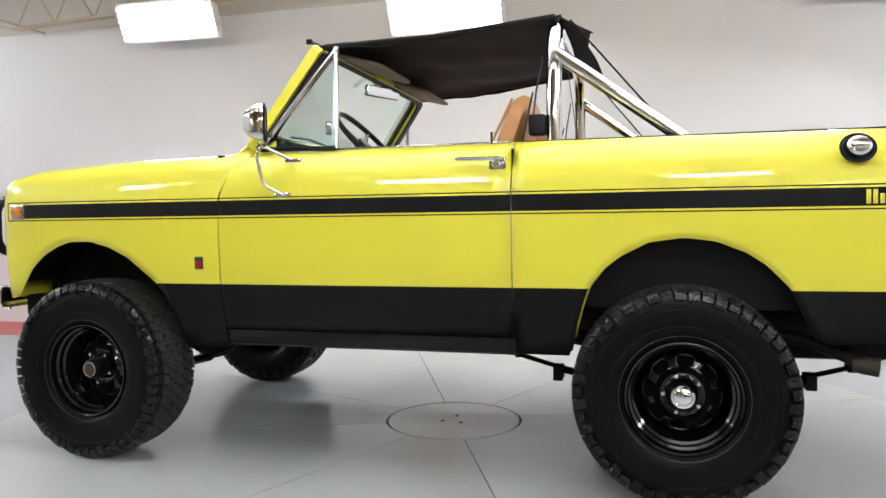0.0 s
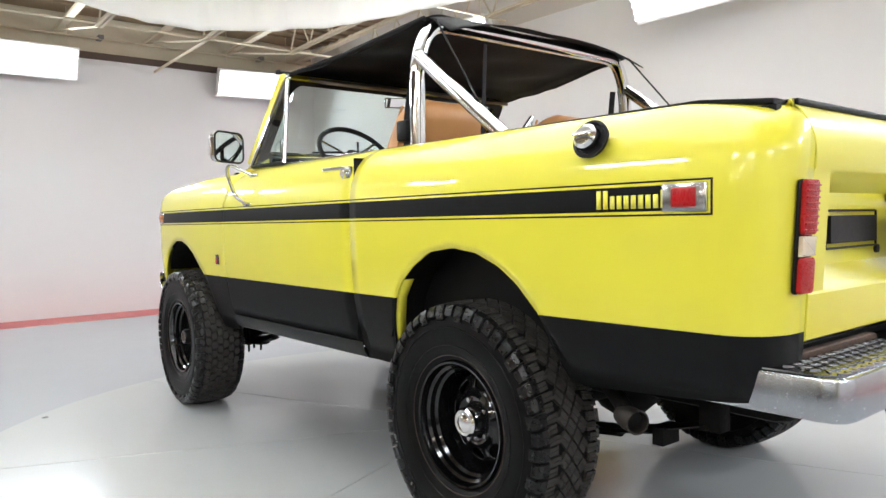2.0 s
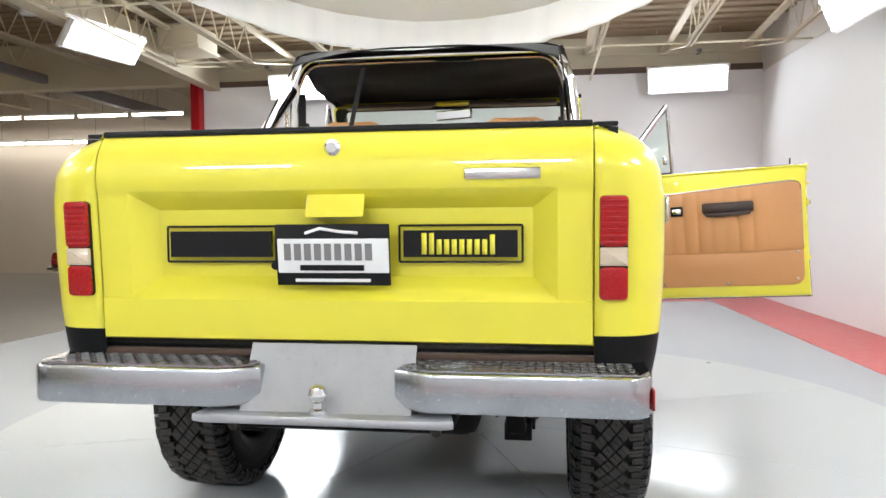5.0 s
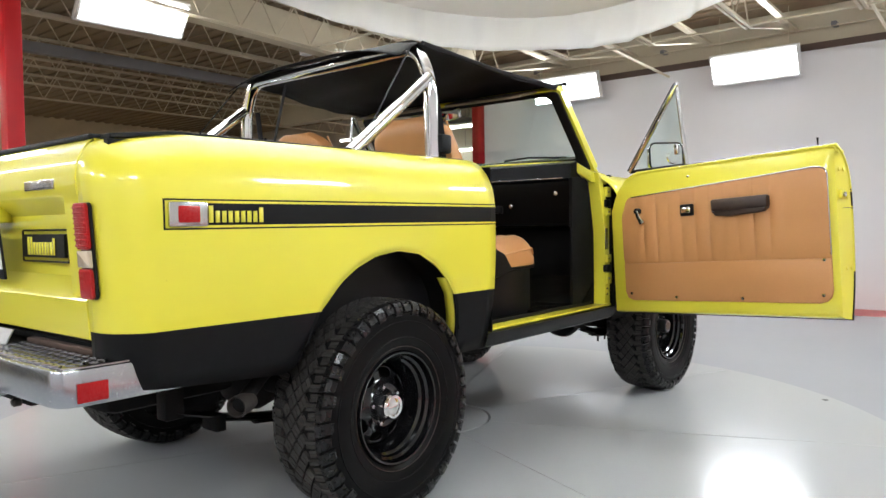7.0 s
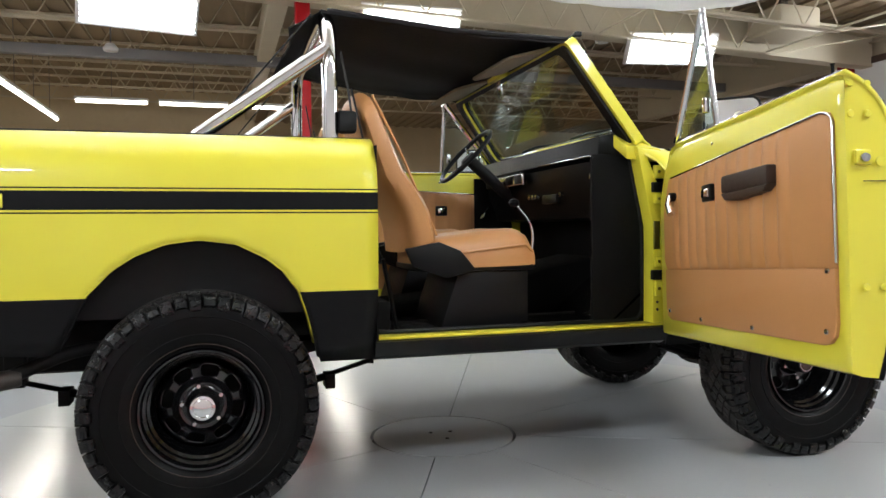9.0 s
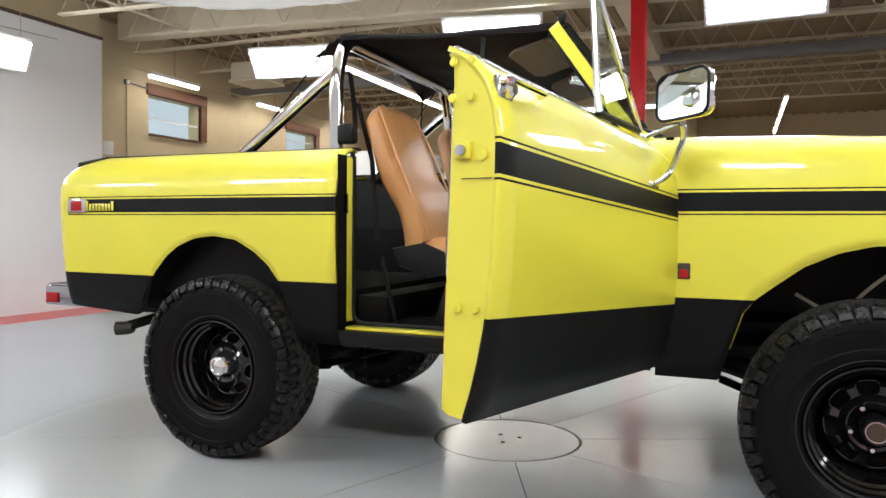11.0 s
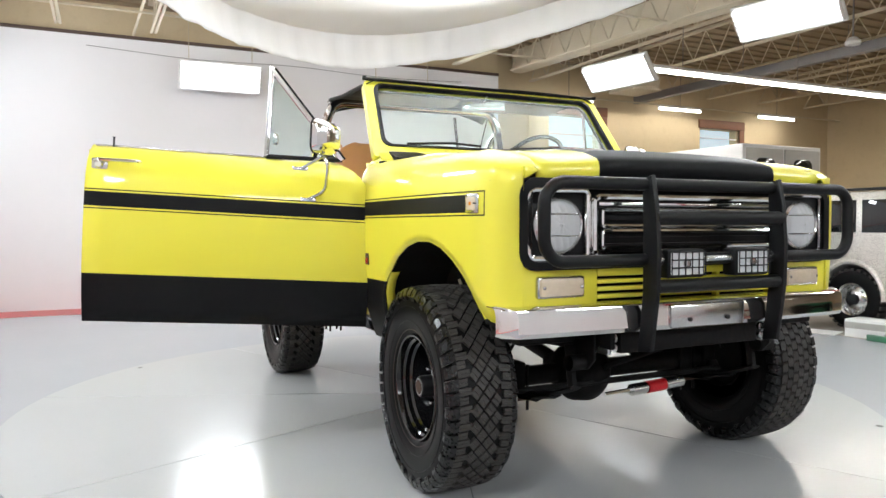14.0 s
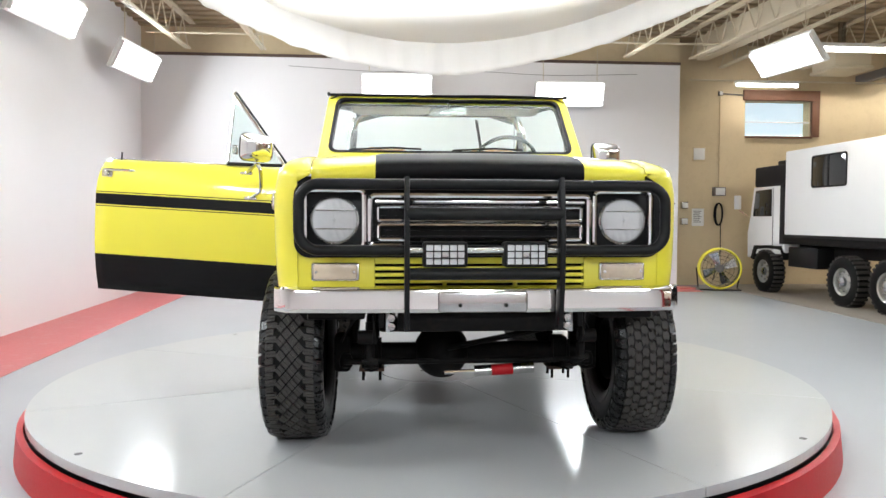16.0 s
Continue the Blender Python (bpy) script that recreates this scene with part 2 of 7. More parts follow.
def floor_paint(name, color, rough):
    """Polished epoxy with scuffs, dust and faint drag marks."""
    m, nt, p = nodes_of(name)
    tone = noise_node(nt, 0.7, 4)
    fine = noise_node(nt, 9, 7, 0.65)
    col = ramp_mix(nt, tone, scaled(color, 0.94), scaled(color, 1.05))
    col = ramp_mix(nt, math_node(nt, "MULTIPLY", fine, 0.10), col, scaled(color, 0.80))
    spots = math_node(nt, "GREATER_THAN", noise_node(nt, 38, 3, 0.6), 0.735)
    col = ramp_mix(nt, math_node(nt, "MULTIPLY", spots, 0.22), col, scaled(color, 0.45))
    nt.links.new(col, p.inputs["Base Color"])
    nt.links.new(math_node(nt, "ADD", math_node(nt, "MULTIPLY", fine, 0.05), rough - 0.025), p.inputs["Roughness"])
    b = nt.nodes.new("ShaderNodeBump")
    b.inputs["Strength"].default_value, b.inputs["Distance"].default_value = 0.012, 0.004
    nt.links.new(noise_node(nt, 14, 3), b.inputs["Height"])
    nt.links.new(b.outputs[0], p.inputs["Normal"])
    p.inputs["Specular IOR Level"].default_value = 0.28
    return m


EPOXY = floor_paint("grey_epoxy_floor", (0.37, 0.385, 0.41), 0.24)
TABLE_PAINT = floor_paint("light_grey_turntable_paint", (0.445, 0.455, 0.458), 0.17)


# ---- shapes ----
def part(name, bm, material, parent=None, label="", smooth=True):
    """One mesh object, under a thing or a part if parent is given."""
    if smooth:
        bm.normal_update()
        for f in bm.faces:
            f.smooth = True
        for e in bm.edges:
            if len(e.link_faces) == 2 and e.calc_face_angle(0) > 0.6:
                e.smooth = False
    me = bpy.data.meshes.new(name)
    bm.to_mesh(me)
    bm.free()
    me.materials.append(material)
    ob = new(name, me)
    if parent is not None:
        ob.parent = parent
    if label:
        ob["label"] = label
    return ob


def empty(name, m=None):
    ob = new(name)
    ob.empty_display_size = 0.1
    if m is not None:
        ob.matrix_world = m
    return ob


def structure(ob, label, category):
    return tagged(ob, label, category, kind="structure")


def box(x0, x1, y0, y1, z0, z1, bevel=0.0, bm=None, seg=2):
    bm = bm or bmesh.new()
    vs = bmesh.ops.create_cube(bm, size=1)["verts"]
    for v in vs:
        v.co = Vector((x0 + (v.co.x + 0.5) * (x1 - x0), y0 + (v.co.y + 0.5) * (y1 - y0), z0 + (v.co.z + 0.5) * (z1 - z0)))
    if bevel:
        es = list({e for v in vs for e in v.link_edges})
        bmesh.ops.bevel(bm, geom=es, offset=bevel, segments=seg, profile=0.5, affect="EDGES")
    return bm


def frame_of(d):
    d = d.normalized()
    up = Vector((0, 0, 1)) if abs(d.z) < 0.95 else Vector((1, 0, 0))
    a = d.cross(up).normalized()
    return a, a.cross(d).normalized()


def tube(pts, r, seg=12, bm=None, closed=False, flat=1.0):
    """A round bar swept along points; flat squeezes it across."""
    bm = bm or bmesh.new()
    pts = [Vector(p) for p in pts]
    n = len(pts)
    rings, a = [], None
    for i, p in enumerate(pts):
        d = (pts[(i + 1) % n] - pts[i - 1]) if closed or 0 < i < n - 1 else (pts[1] - pts[0] if i == 0 else pts[-1] - pts[-2])
        if d.length < 1e-9:
            d = pts[min(i + 1, n - 1)] - p
        d.normalize()
        if a is None:
            a, _ = frame_of(d)
        a = (a - d * a.dot(d)).normalized()
        b = d.cross(a)
        rr = r[i] if isinstance(r, (list, tuple)) else r
        rings.append([bm.verts.new(p + a * math.cos(t) * rr + b * math.sin(t) * rr * flat) for t in (2 * math.pi * k / seg for k in range(seg))])
    for i in range(n if closed else n - 1):
        q, w = rings[i], rings[(i + 1) % n]
        for k in range(seg):
            bm.faces.new((q[k], q[(k + 1) % seg], w[(k + 1) % seg], w[k]))
    if not closed:
        bm.faces.new(rings[0][::-1])
        bm.faces.new(rings[-1])
    return bm


def bend(pts, r, n=6):
    """A polyline with its inner corners rounded by radius r."""
    pts = [Vector(p) for p in pts]
    out = [pts[0]]
    for a, b, c in zip(pts, pts[1:], pts[2:]):
        u, v = (a - b), (c - b)
        k = min(r, u.length * 0.48, v.length * 0.48)
        p, q = b + u.normalized() * k, b + v.normalized() * k
        out += [p * (1 - t) ** 2 + b * 2 * t * (1 - t) + q * t * t for t in (i / n for i in range(n + 1))]
    return out + [pts[-1]]


def loop_rect(u0, u1, v0, v1, r, place, n=5):
    """Points of a rounded rectangle; place(u, v) sets them in space."""
    out = []
    for cu, cv, a0 in ((u1 - r, v1 - r, 0), (u0 + r, v1 - r, 90), (u0 + r, v0 + r, 180), (u1 - r, v0 + r, 270)):
        for i in range(n + 1):
            a = radians(a0 + 90 * i / n)
            out.append(Vector(place(cu + r * math.cos(a), cv + r * math.sin(a))))
    return out


def slab(points, away, bm=None, bevel=0.0):
    """A plate: an outline pushed by a vector."""
    bm = bm or bmesh.new()
    away = Vector(away)
    a = [bm.verts.new(p) for p in points]
    b = [bm.verts.new(Vector(p) + away) for p in points]
    made = [bm.faces.new(a[::-1]), bm.faces.new(b)]
    n = len(a)
    for i in range(n):
        made.append(bm.faces.new((a[i], a[(i + 1) % n], b[(i + 1) % n], b[i])))
    bmesh.ops.recalc_face_normals(bm, faces=made)
    if bevel:
        es = list({e for f in made[:2] for e in f.edges})
        bmesh.ops.bevel(bm, geom=es, offset=bevel, segments=2, profile=0.5, affect="EDGES")
    return bm


def lathe(profile, axis_at, direction, seg=40, bm=None):
    """Turns (radius, along) pairs about an axis."""
    bm = bm or bmesh.new()
    o, d = Vector(axis_at), Vector(direction).normalized()
    a, b = frame_of(d)
    rings = []
    for r, h in profile:
        if r < 1e-6:
            rings.append([bm.verts.new(o + d * h)])
        else:
            rings.append([bm.verts.new(o + d * h + (a * math.cos(t) + b * math.sin(t)) * r) for t in (2 * math.pi * k / seg for k in range(seg))])
    for q, w in zip(rings, rings[1:]):
        for k in range(seg):
            l = (k + 1) % seg
            if len(q) == 1 and len(w) == 1:
                continue
            if len(q) == 1:
                bm.faces.new((q[0], w[l], w[k]))
            elif len(w) == 1:
                bm.faces.new((q[k], q[l], w[0]))
            else:
                bm.faces.new((q[k], q[l], w[l], w[k]))
    bmesh.ops.recalc_face_normals(bm, faces=bm.faces)
    return bm


def grid(rows, bm=None, wrap=False):
    """A skin over rows of points; a None leaves a hole."""
    bm = bm or bmesh.new()
    vs = [[bm.verts.new(p) if p is not None else None for p in row] for row in rows]
    for q, w in zip(vs, vs[1:]):
        m = len(q)
        for k in range(m if wrap else m - 1):
            f = (q[k], q[(k + 1) % m], w[(k + 1) % m], w[k])
            if all(f) and len(set(f)) == 4:
                bm.faces.new(f)
    return bm


def outward(bm, c=(0, 0, 0.9)):
    """Turns an open skin so that its faces look away from c."""
    bm.normal_update()
    c = Vector(c)
    if sum((f.calc_center_median() - c).dot(f.normal) * f.calc_area() for f in bm.faces) < 0:
        bmesh.ops.reverse_faces(bm, faces=bm.faces)
    return bm


def thick(ob, t, offset=-1.0):
    md = ob.modifiers.new("thickness", "SOLIDIFY")
    md.thickness, md.offset = t, offset
    return ob


def lerp_curve(pts, v):
    if v <= pts[0][0]:
        return pts[0][1]
    for (a, p), (b, q) in zip(pts, pts[1:]):
        if v <= b:
            return p + (q - p) * (v - a) / (b - a)
    return pts[-1][1]


def smooth_curve(pts, v):
    """A soft curve through (place, value) pairs."""
    if v <= pts[0][0]:
        return pts[0][1]
    for i in range(len(pts) - 1):
        (a, p), (b, q) = pts[i], pts[i + 1]
        if v <= b:
            o, e = pts[max(0, i - 1)], pts[min(len(pts) - 1, i + 2)]
            m0, m1 = (q - o[1]) / (b - o[0]), (e[1] - p) / (e[0] - a)
            t, w = (v - a) / (b - a), b - a
            return (2 * t ** 3 - 3 * t * t + 1) * p + (t ** 3 - 2 * t * t + t) * w * m0 + (3 * t * t - 2 * t ** 3) * q + (t ** 3 - t * t) * w * m1
    return pts[-1][1]


# ---- the hall ----
FLOOR_Z = -0.22
XF, XB, YS, YN = 8.4, -8.35, -4.3, 20.0
CEIL = 4.45
TC = (-0.169, -0.075)
TR = 2.435
SE, SW = -4.02, -4.66


def south(x):
    """The showroom's south wall runs a little askew."""
    return SE + (SW - SE) * (XF - x) / (XF - XB)


def south_strip(d0, d1, z0, z1):
    a, b = XB - 0.25, XF + 0.25
    return slab([(a, south(a) + d0, z0), (b, south(b) + d0, z0), (b, south(b) + d1, z0), (a, south(a) + d1, z0)], (0, 0, z1 - z0))


structure(part("floor", box(-26, 26, -5.8, YN + 0.3, FLOOR_Z - 0.2, FLOOR_Z), EPOXY, smooth=False), "glossy grey epoxy painted showroom floor", "floor")
structure(part("floor_concrete", slab([(-14, 6.18, FLOOR_Z), (14, 4.78, FLOOR_Z), (14, YN, FLOOR_Z), (-14, YN, FLOOR_Z)], (0, 0, 0.004)), CONCRETE, smooth=False), "worn bare concrete workshop floor", "floor")
structure(part("wall_south", south_strip(-0.25, 0.0, FLOOR_Z, CEIL), WALL_WHITE, smooth=False), "smooth white painted showroom wall", "wall")
structure(part("wall_east", box(XF, XF + 0.25, YS, 5.66, FLOOR_Z, 3.51), WALL_WHITE, smooth=False), "smooth white painted showroom wall", "wall")
structure(part("wall_west", box(XB - 0.25, XB, -5.0, 5.03, FLOOR_Z, 3.90), WALL_WHITE, smooth=False), "smooth white painted showroom wall", "wall")
structure(part("wall_east_header", box(XF + 0.05, XF + 0.35, YS, 12, 3.61, CEIL), BEAM_CREAM, smooth=False), "cream painted header band over the white wall", "wall")
structure(part("trim_east", box(XF - 0.02, XF + 0.3, YS, 5.66, 3.51, 3.61), DARK_TRIM, smooth=False), "dark brown strip along the wall top", "trim")
structure(part("header_south", slab([(0.0, south(0.0), 3.55), (XF, south(XF), 3.47), (XF, south(XF) + 0.008, 3.47), (0.0, south(0.0) + 0.008, 3.55)], (0, 0, 0.9)), HEADER_PALE, smooth=False), "pale greyish header band over the white wall", "wall")
structure(part("trim_west", box(XB - 0.25, XB + 0.02, -5.0, 5.03, 3.90, 3.95), DARK_TRIM, smooth=False), "dark strip along the wall top", "trim")


def wall_with_holes(name, x0, x1, y0, y1, z0, z1, holes, material, label):
    """A wall across x with rectangular openings (y0, y1, z0, z1)."""
    bm = bmesh.new()
    ys = y0
    for a, b, c, d in holes:
        box(x0, x1, ys, a, z0, z1, bm=bm)
        box(x0, x1, a, b, z0, c, bm=bm)
        box(x0, x1, a, b, d, z1, bm=bm)
        ys = b
    box(x0, x1, ys, y1, z0, z1, bm=bm)
    return structure(part(name, bm, material, smooth=False), label, "wall")


XW = -8.95
WINDOWS = [(6.60, 7.95, 2.68, 3.38), (10.84, 12.1, 2.80, 3.31)]
wall_with_holes("wall_west_block", XW - 0.3, XW, 3.0, 15.5, FLOOR_Z, CEIL, WINDOWS, WALL_TAN, "tan painted concrete block workshop wall")
structure(part("wall_west_upper", box(XB - 0.25, XB - 0.05, -5.0, 5.03, 3.95, CEIL), WALL_TAN, smooth=False), "tan painted wall above the white panel", "wall")
structure(part("wall_north", box(XW, -0.4, 15.3, 15.5, FLOOR_Z, CEIL), WALL_TAN, smooth=False), "tan painted workshop wall", "wall")
structure(part("wall_north_return", box(-0.6, -0.4, 15.5, YN, FLOOR_Z, CEIL), WALL_TAN, smooth=False), "tan painted workshop wall", "wall")
structure(part("wall_far_north", box(-0.6, 14, YN, YN + 0.2, FLOOR_Z, CEIL), WALL_TAN, smooth=False), "far tan workshop wall", "wall")
structure(part("wall_far_east", box(12.9, 13.1, 5.3, YN, FLOOR_Z, CEIL), WALL_PALE, smooth=False), "pale painted far wall of the garage bay", "wall")
structure(part("wall_east_return", box(XF + 0.3, 12.9, 5.3, 5.5, FLOOR_Z, CEIL), WALL_TAN, smooth=False), "tan wall behind the showroom", "wall")
cb = box(-26, 26, -5.8, YN + 0.3, CEIL, CEIL + 0.15)
for k in range(75):
    box(-9.2 + 0.3 * k, -9.08 + 0.3 * k, 5.6, YN, CEIL - 0.035, CEIL + 0.001, bm=cb)
structure(part("ceiling", cb, DECK, smooth=False), "tan ribbed metal roof deck", "ceiling")
structure(part("floor_stripe_south", south_strip(0.0, 0.95, FLOOR_Z, FLOOR_Z + 0.004), RED_FLOOR, smooth=False), "faded red painted stripe on the floor along the wall", "floor stripe")
structure(part("floor_stripe_east", box(XF - 0.75, XF, SE + 1.0, 5.6, FLOOR_Z, FLOOR_Z + 0.004), RED_FLOOR, smooth=False), "faded red painted stripe on the floor along the wall", "floor stripe")
structure(part("floor_stripe_west", box(XB, XB + 0.75, SW + 1.0, 5.2, FLOOR_Z, FLOOR_Z + 0.004), RED_FLOOR, smooth=False), "faded red painted stripe on the floor along the wall", "floor stripe")


def make_turntable():
    t = empty("turntable", pose(TC[0], TC[1], FLOOR_Z))
    tagged(t, "round light grey display turntable with a red skirt", "turntable")
    h = -FLOOR_Z
    part("red_skirt", lathe([(TR + 0.012, h - 0.06), (TR + 0.045, h - 0.065), (TR + 0.06, 0.0), (TR + 0.01, 0.0)], (0, 0, 0), (0, 0, 1), 128), RED_STEEL, t, "glossy red painted steel skirt")
    gap = 0.0055
    # eight deck plates with joints between, round a hub plate
    for k in range(8):
        a0, a1 = radians(45 * k + 22.5), radians(45 * k + 67.5)
        bm = bmesh.new()
        am = (a0 + a1) / 2
        off = Vector((math.cos(am), math.sin(am), 0)) * gap
        outer = [Vector((TR * math.cos(a), TR * math.sin(a), h)) + off for a in np.linspace(a0, a1, 25)]
        inner = [Vector((0.352 * math.cos(a), 0.352 * math.sin(a), h)) + off for a in np.linspace(a1, a0, 15)]
        slab(outer + inner, (0, 0, -0.042), bm)
        part("deck_plate", bm, TABLE_PAINT, t, smooth=False)
    part("hub_plate", lathe([(0, h - 0.001), (0.344, h - 0.001), (0.344, h - 0.03)], (0, 0, 0), (0, 0, 1), 64), TABLE_PAINT, t)
    part("drum", lathe([(0, h - 0.043), (TR - 0.02, h - 0.043), (TR - 0.02, 0)], (0, 0, 0), (0, 0, 1), 96), SATIN_BLACK, t)
    for k in range(4):
        a = radians(90 * k + 45)
        x, y = 2.37 * math.cos(a), 2.37 * math.sin(a)
        part("bolt_hole", lathe([(0, h + 0.001), (0.018, h + 0.001), (0.018, h - 0.004)], (x, y, 0), (0, 0, 1), 16), SATIN_BLACK, t)
    for x, y in ((0.05, 0.04), (-0.05, 0.05), (0.0, -0.07)):
        part("hub_bolt", lathe([(0, h + 0.002), (0.01, h + 0.002), (0.01, h - 0.004)], (x, y, 0), (0, 0, 1), 12), SATIN_BLACK, t)


make_turntable()


def red_pillar(x, y, w=0.17):
    p = empty("red_pillar", pose(x, y, FLOOR_Z))
    structure(p, "red painted steel roof column", "column")
    h = CEIL - FLOOR_Z
    part("shaft", box(-w / 2, w / 2, -w / 2, w / 2, 0, h, 0.015), RED_STEEL, p)
    part("foot_plate", box(-w * 0.8, w * 0.8, -w * 0.8, w * 0.8, 0, 0.03, 0.004), RED_STEEL, p)
    return p


red_pillar(-0.26, 5.24)
P = empty("red_post", pose(XF - 0.02, 5.75, FLOOR_Z))
structure(P, "red painted steel post at the end of the white wall", "column")
part("shaft", box(-0.16, 0.2, -0.08, 0.08, 0, 3.85, 0.008), RED_STEEL, P)


def led_panel(eye, aim, length=1.20, height=0.40, watts=PANEL_POWER):
    """A hanging fixture of six bright tubes in a white tray."""
    m = look(eye, aim)
    t = empty("studio_light", m)
    tagged(t, "bright six-tube studio light panel hung from the ceiling", "studio light", "studio light panels")
    part("tray", box(-length / 2 - 0.03, length / 2 + 0.03, -height / 2 - 0.03, height / 2 + 0.03, 0.02, 0.07, 0.008), WHITE_PLASTIC, t)
    for k in range(6):
        y = (k - 2.5) * height / 6
        part("tube", tube([(-length / 2, y, 0), (length / 2, y, 0)], 0.024, 8), TUBE_GLOW, t)
    part("end_bracket", box(-length / 2 - 0.02, -length / 2 + 0.01, -height / 2, height / 2, -0.02, 0.03, 0.004), WHITE_PLASTIC, t)
    part("end_bracket", box(length / 2 - 0.01, length / 2 + 0.02, -height / 2, height / 2, -0.02, 0.03, 0.004), WHITE_PLASTIC, t)
    for sx in (-0.5, 0.5):
        a = m @ Vector((sx * length * 0.8, height / 2, 0.05))
        part("hanger", tube([m.inverted() @ a, m.inverted() @ Vector((a.x, a.y, CEIL))], 0.006, 5), BEAM_CREAM, t)
    area_lamp(m @ pose(0, 0, -0.05), length, height, watts)
    return t


# (x, y, z), then the way each panel faces
for eye, way in (((8.0, 3.62, 3.39), (-1, -0.05, -0.42)), ((8.0, 0.5, 3.32), (-1, 0, -0.42)), ((8.0, -2.76, 3.30), (-1, 0.15, -0.6)),
                 ((4.12, -3.72, 3.37), (-0.05, 1, -0.45)), ((0.84, -3.78, 3.22), (0, 1, -0.45)), ((-3.55, -4.05, 3.34), (0.1, 1, -0.5)), ((-6.5, -4.1, 3.38), (0.12, 1, -0.5)),
                 ((-8.0, -0.2, 3.36), (1, 0, -0.4)), ((-8.0, 2.87, 3.27), (1, -0.05, -0.4)),
                 ((-4.88, 5.08, 3.29), (0.15, -1, -0.75)), ((-2.04, 5.2, 3.45), (0.2, -1, -0.75)), ((1.07, 5.26, 3.54), (-0.05, -1, -0.75)), ((4.74, 5.2, 3.45), (-0.2, -1, -0.75))):
    led_panel(eye, Vector(eye) + Vector(way), watts=PANEL_POWER * (0.5 if eye[1] > 5 else 0.24 if eye[0] > 7.9 and eye[1] < -2 else 1.0))


FALL = 0.0325   # the showroom's roof drops towards the east


def fall(x):
    return FALL * (x - XB)


def make_diffuser():
    t = empty("fabric_diffuser", pose(-0.22, 0.72, 3.0))
    tagged(t, "large white fabric light diffuser slung over the turntable", "diffuser")

    def rim(a):
        """The hem sags at both ends of the showroom and is drawn up towards the workshop."""
        low = 0.02 + 0.28 * math.sin(a) - 0.31 * math.cos(2 * a) - 0.04 * math.sin(2 * a)
        return low, max(0.05, min(0.36, 0.60 - low))

    rows = []
    for i in range(19):
        row = []
        for k in range(360):
            a = 2 * math.pi * k / 360
            low, tall = rim(a)
            fold = 0.014 * math.sin(57 * a) + 0.010 * math.sin(91 * a + 1.3) + 0.007 * math.sin(31 * a + 0.4)
            ripple = 0.012 * math.sin(7 * a + 0.6) + 0.008 * math.sin(13 * a) + 0.004 * math.sin(37 * a)
            if i < 9:
                g = i / 8
                r = 3.10 + 0.09 * g ** 0.8 + 0.03 * math.sin(math.pi * g) + fold * (1 - 0.5 * g)
                z = low + tall * g + ripple * (1 - g)
            else:
                g = (i - 8) / 10
                r = 3.19 * (1 - g) + fold * max(0.0, 0.5 - 2 * g)
                k2 = math.sin(0.5 * math.pi * g)
                z = (low + tall) * (1 - k2) + 0.33 * k2 + 0.012 * math.sin(3 * a + 6 * g) * (1 - g)
            row.append((1.02 * r * math.cos(a), 0.98 * r * math.sin(a), z))
        rows.append(row)
    thick(part("fabric", grid(rows, wrap=True), FABRIC, t), 0.006)
    ring = [(3.27 * math.cos(a), 3.14 * math.sin(a), sum(rim(a)) + 0.015) for a in (2 * math.pi * k / 96 for k in range(96))]
    part("hoop", tube(ring, 0.016, 8, closed=True), BEAM_CREAM, t)
    for k in range(12):
        x, y, z = ring[8 * k]
        a = 2 * math.pi * k / 12
        clip = box(-0.02, 0.02, -0.03, 0.03, -0.04, 0.03, 0.006)
        clip.transform(pose(x * 1.012, y * 1.012, z, 0, 0, math.degrees(a)))
        part("spring_clip", clip, DARK_STEEL, t)
        part("suspension_line", tube([(x, y, z), (x * 1.03, y * 1.03, CEIL - 3.0 - fall(x - 0.22) - 0.05)], 0.005, 5), BEAM_CREAM, t)


make_diffuser()
# added unseen lamp above the cloth, makes the fabric glow and light the car
area_lamp(look((-0.22, 0.5, 3.74), (-0.22, 0.5, 0)), 4.4, 3.8, FABRIC_POWER, spread=100)

# ---- the off-road vehicle ----
truck = empty("off_road_vehicle", pose(0, 0, 0))
tagged(truck, "lifted bright yellow open-top off-road vehicle with black stripes", "car")

WIDTH = [(0.48, 0.80), (0.55, 0.825), (0.62, 0.847), (0.70, 0.866), (0.78, 0.879), (0.92, 0.888), (1.06, 0.890), (1.15, 0.888), (1.20, 0.878), (1.25, 0.857),
         (1.29, 0.828), (1.32, 0.792), (1.335, 0.76)]
HOOD_Z = [(0.40, 1.338), (0.60, 1.335), (1.1, 1.322), (1.57, 1.295), (1.70, 1.268), (1.76, 1.245), (1.80, 1.215)]
DOOR_CURVE = [(0.38, 1.337), (0.42, 1.322), (0.46, 1.30), (0.49, 1.277), (0.52, 1.235), (0.54, 1.19), (0.555, 1.15), (0.562, 1.10)]
FRONT_ARCH = [(0.80, 0.51), (0.83, 0.62), (0.87, 0.74), (0.905, 0.785), (0.955, 0.825), (1.05, 0.897), (1.15, 0.943), (1.25, 0.966), (1.36, 0.966), (1.44, 0.945),
              (1.52, 0.905), (1.59, 0.85), (1.64, 0.785), (1.69, 0.712), (1.74, 0.70), (1.82, 0.715)]
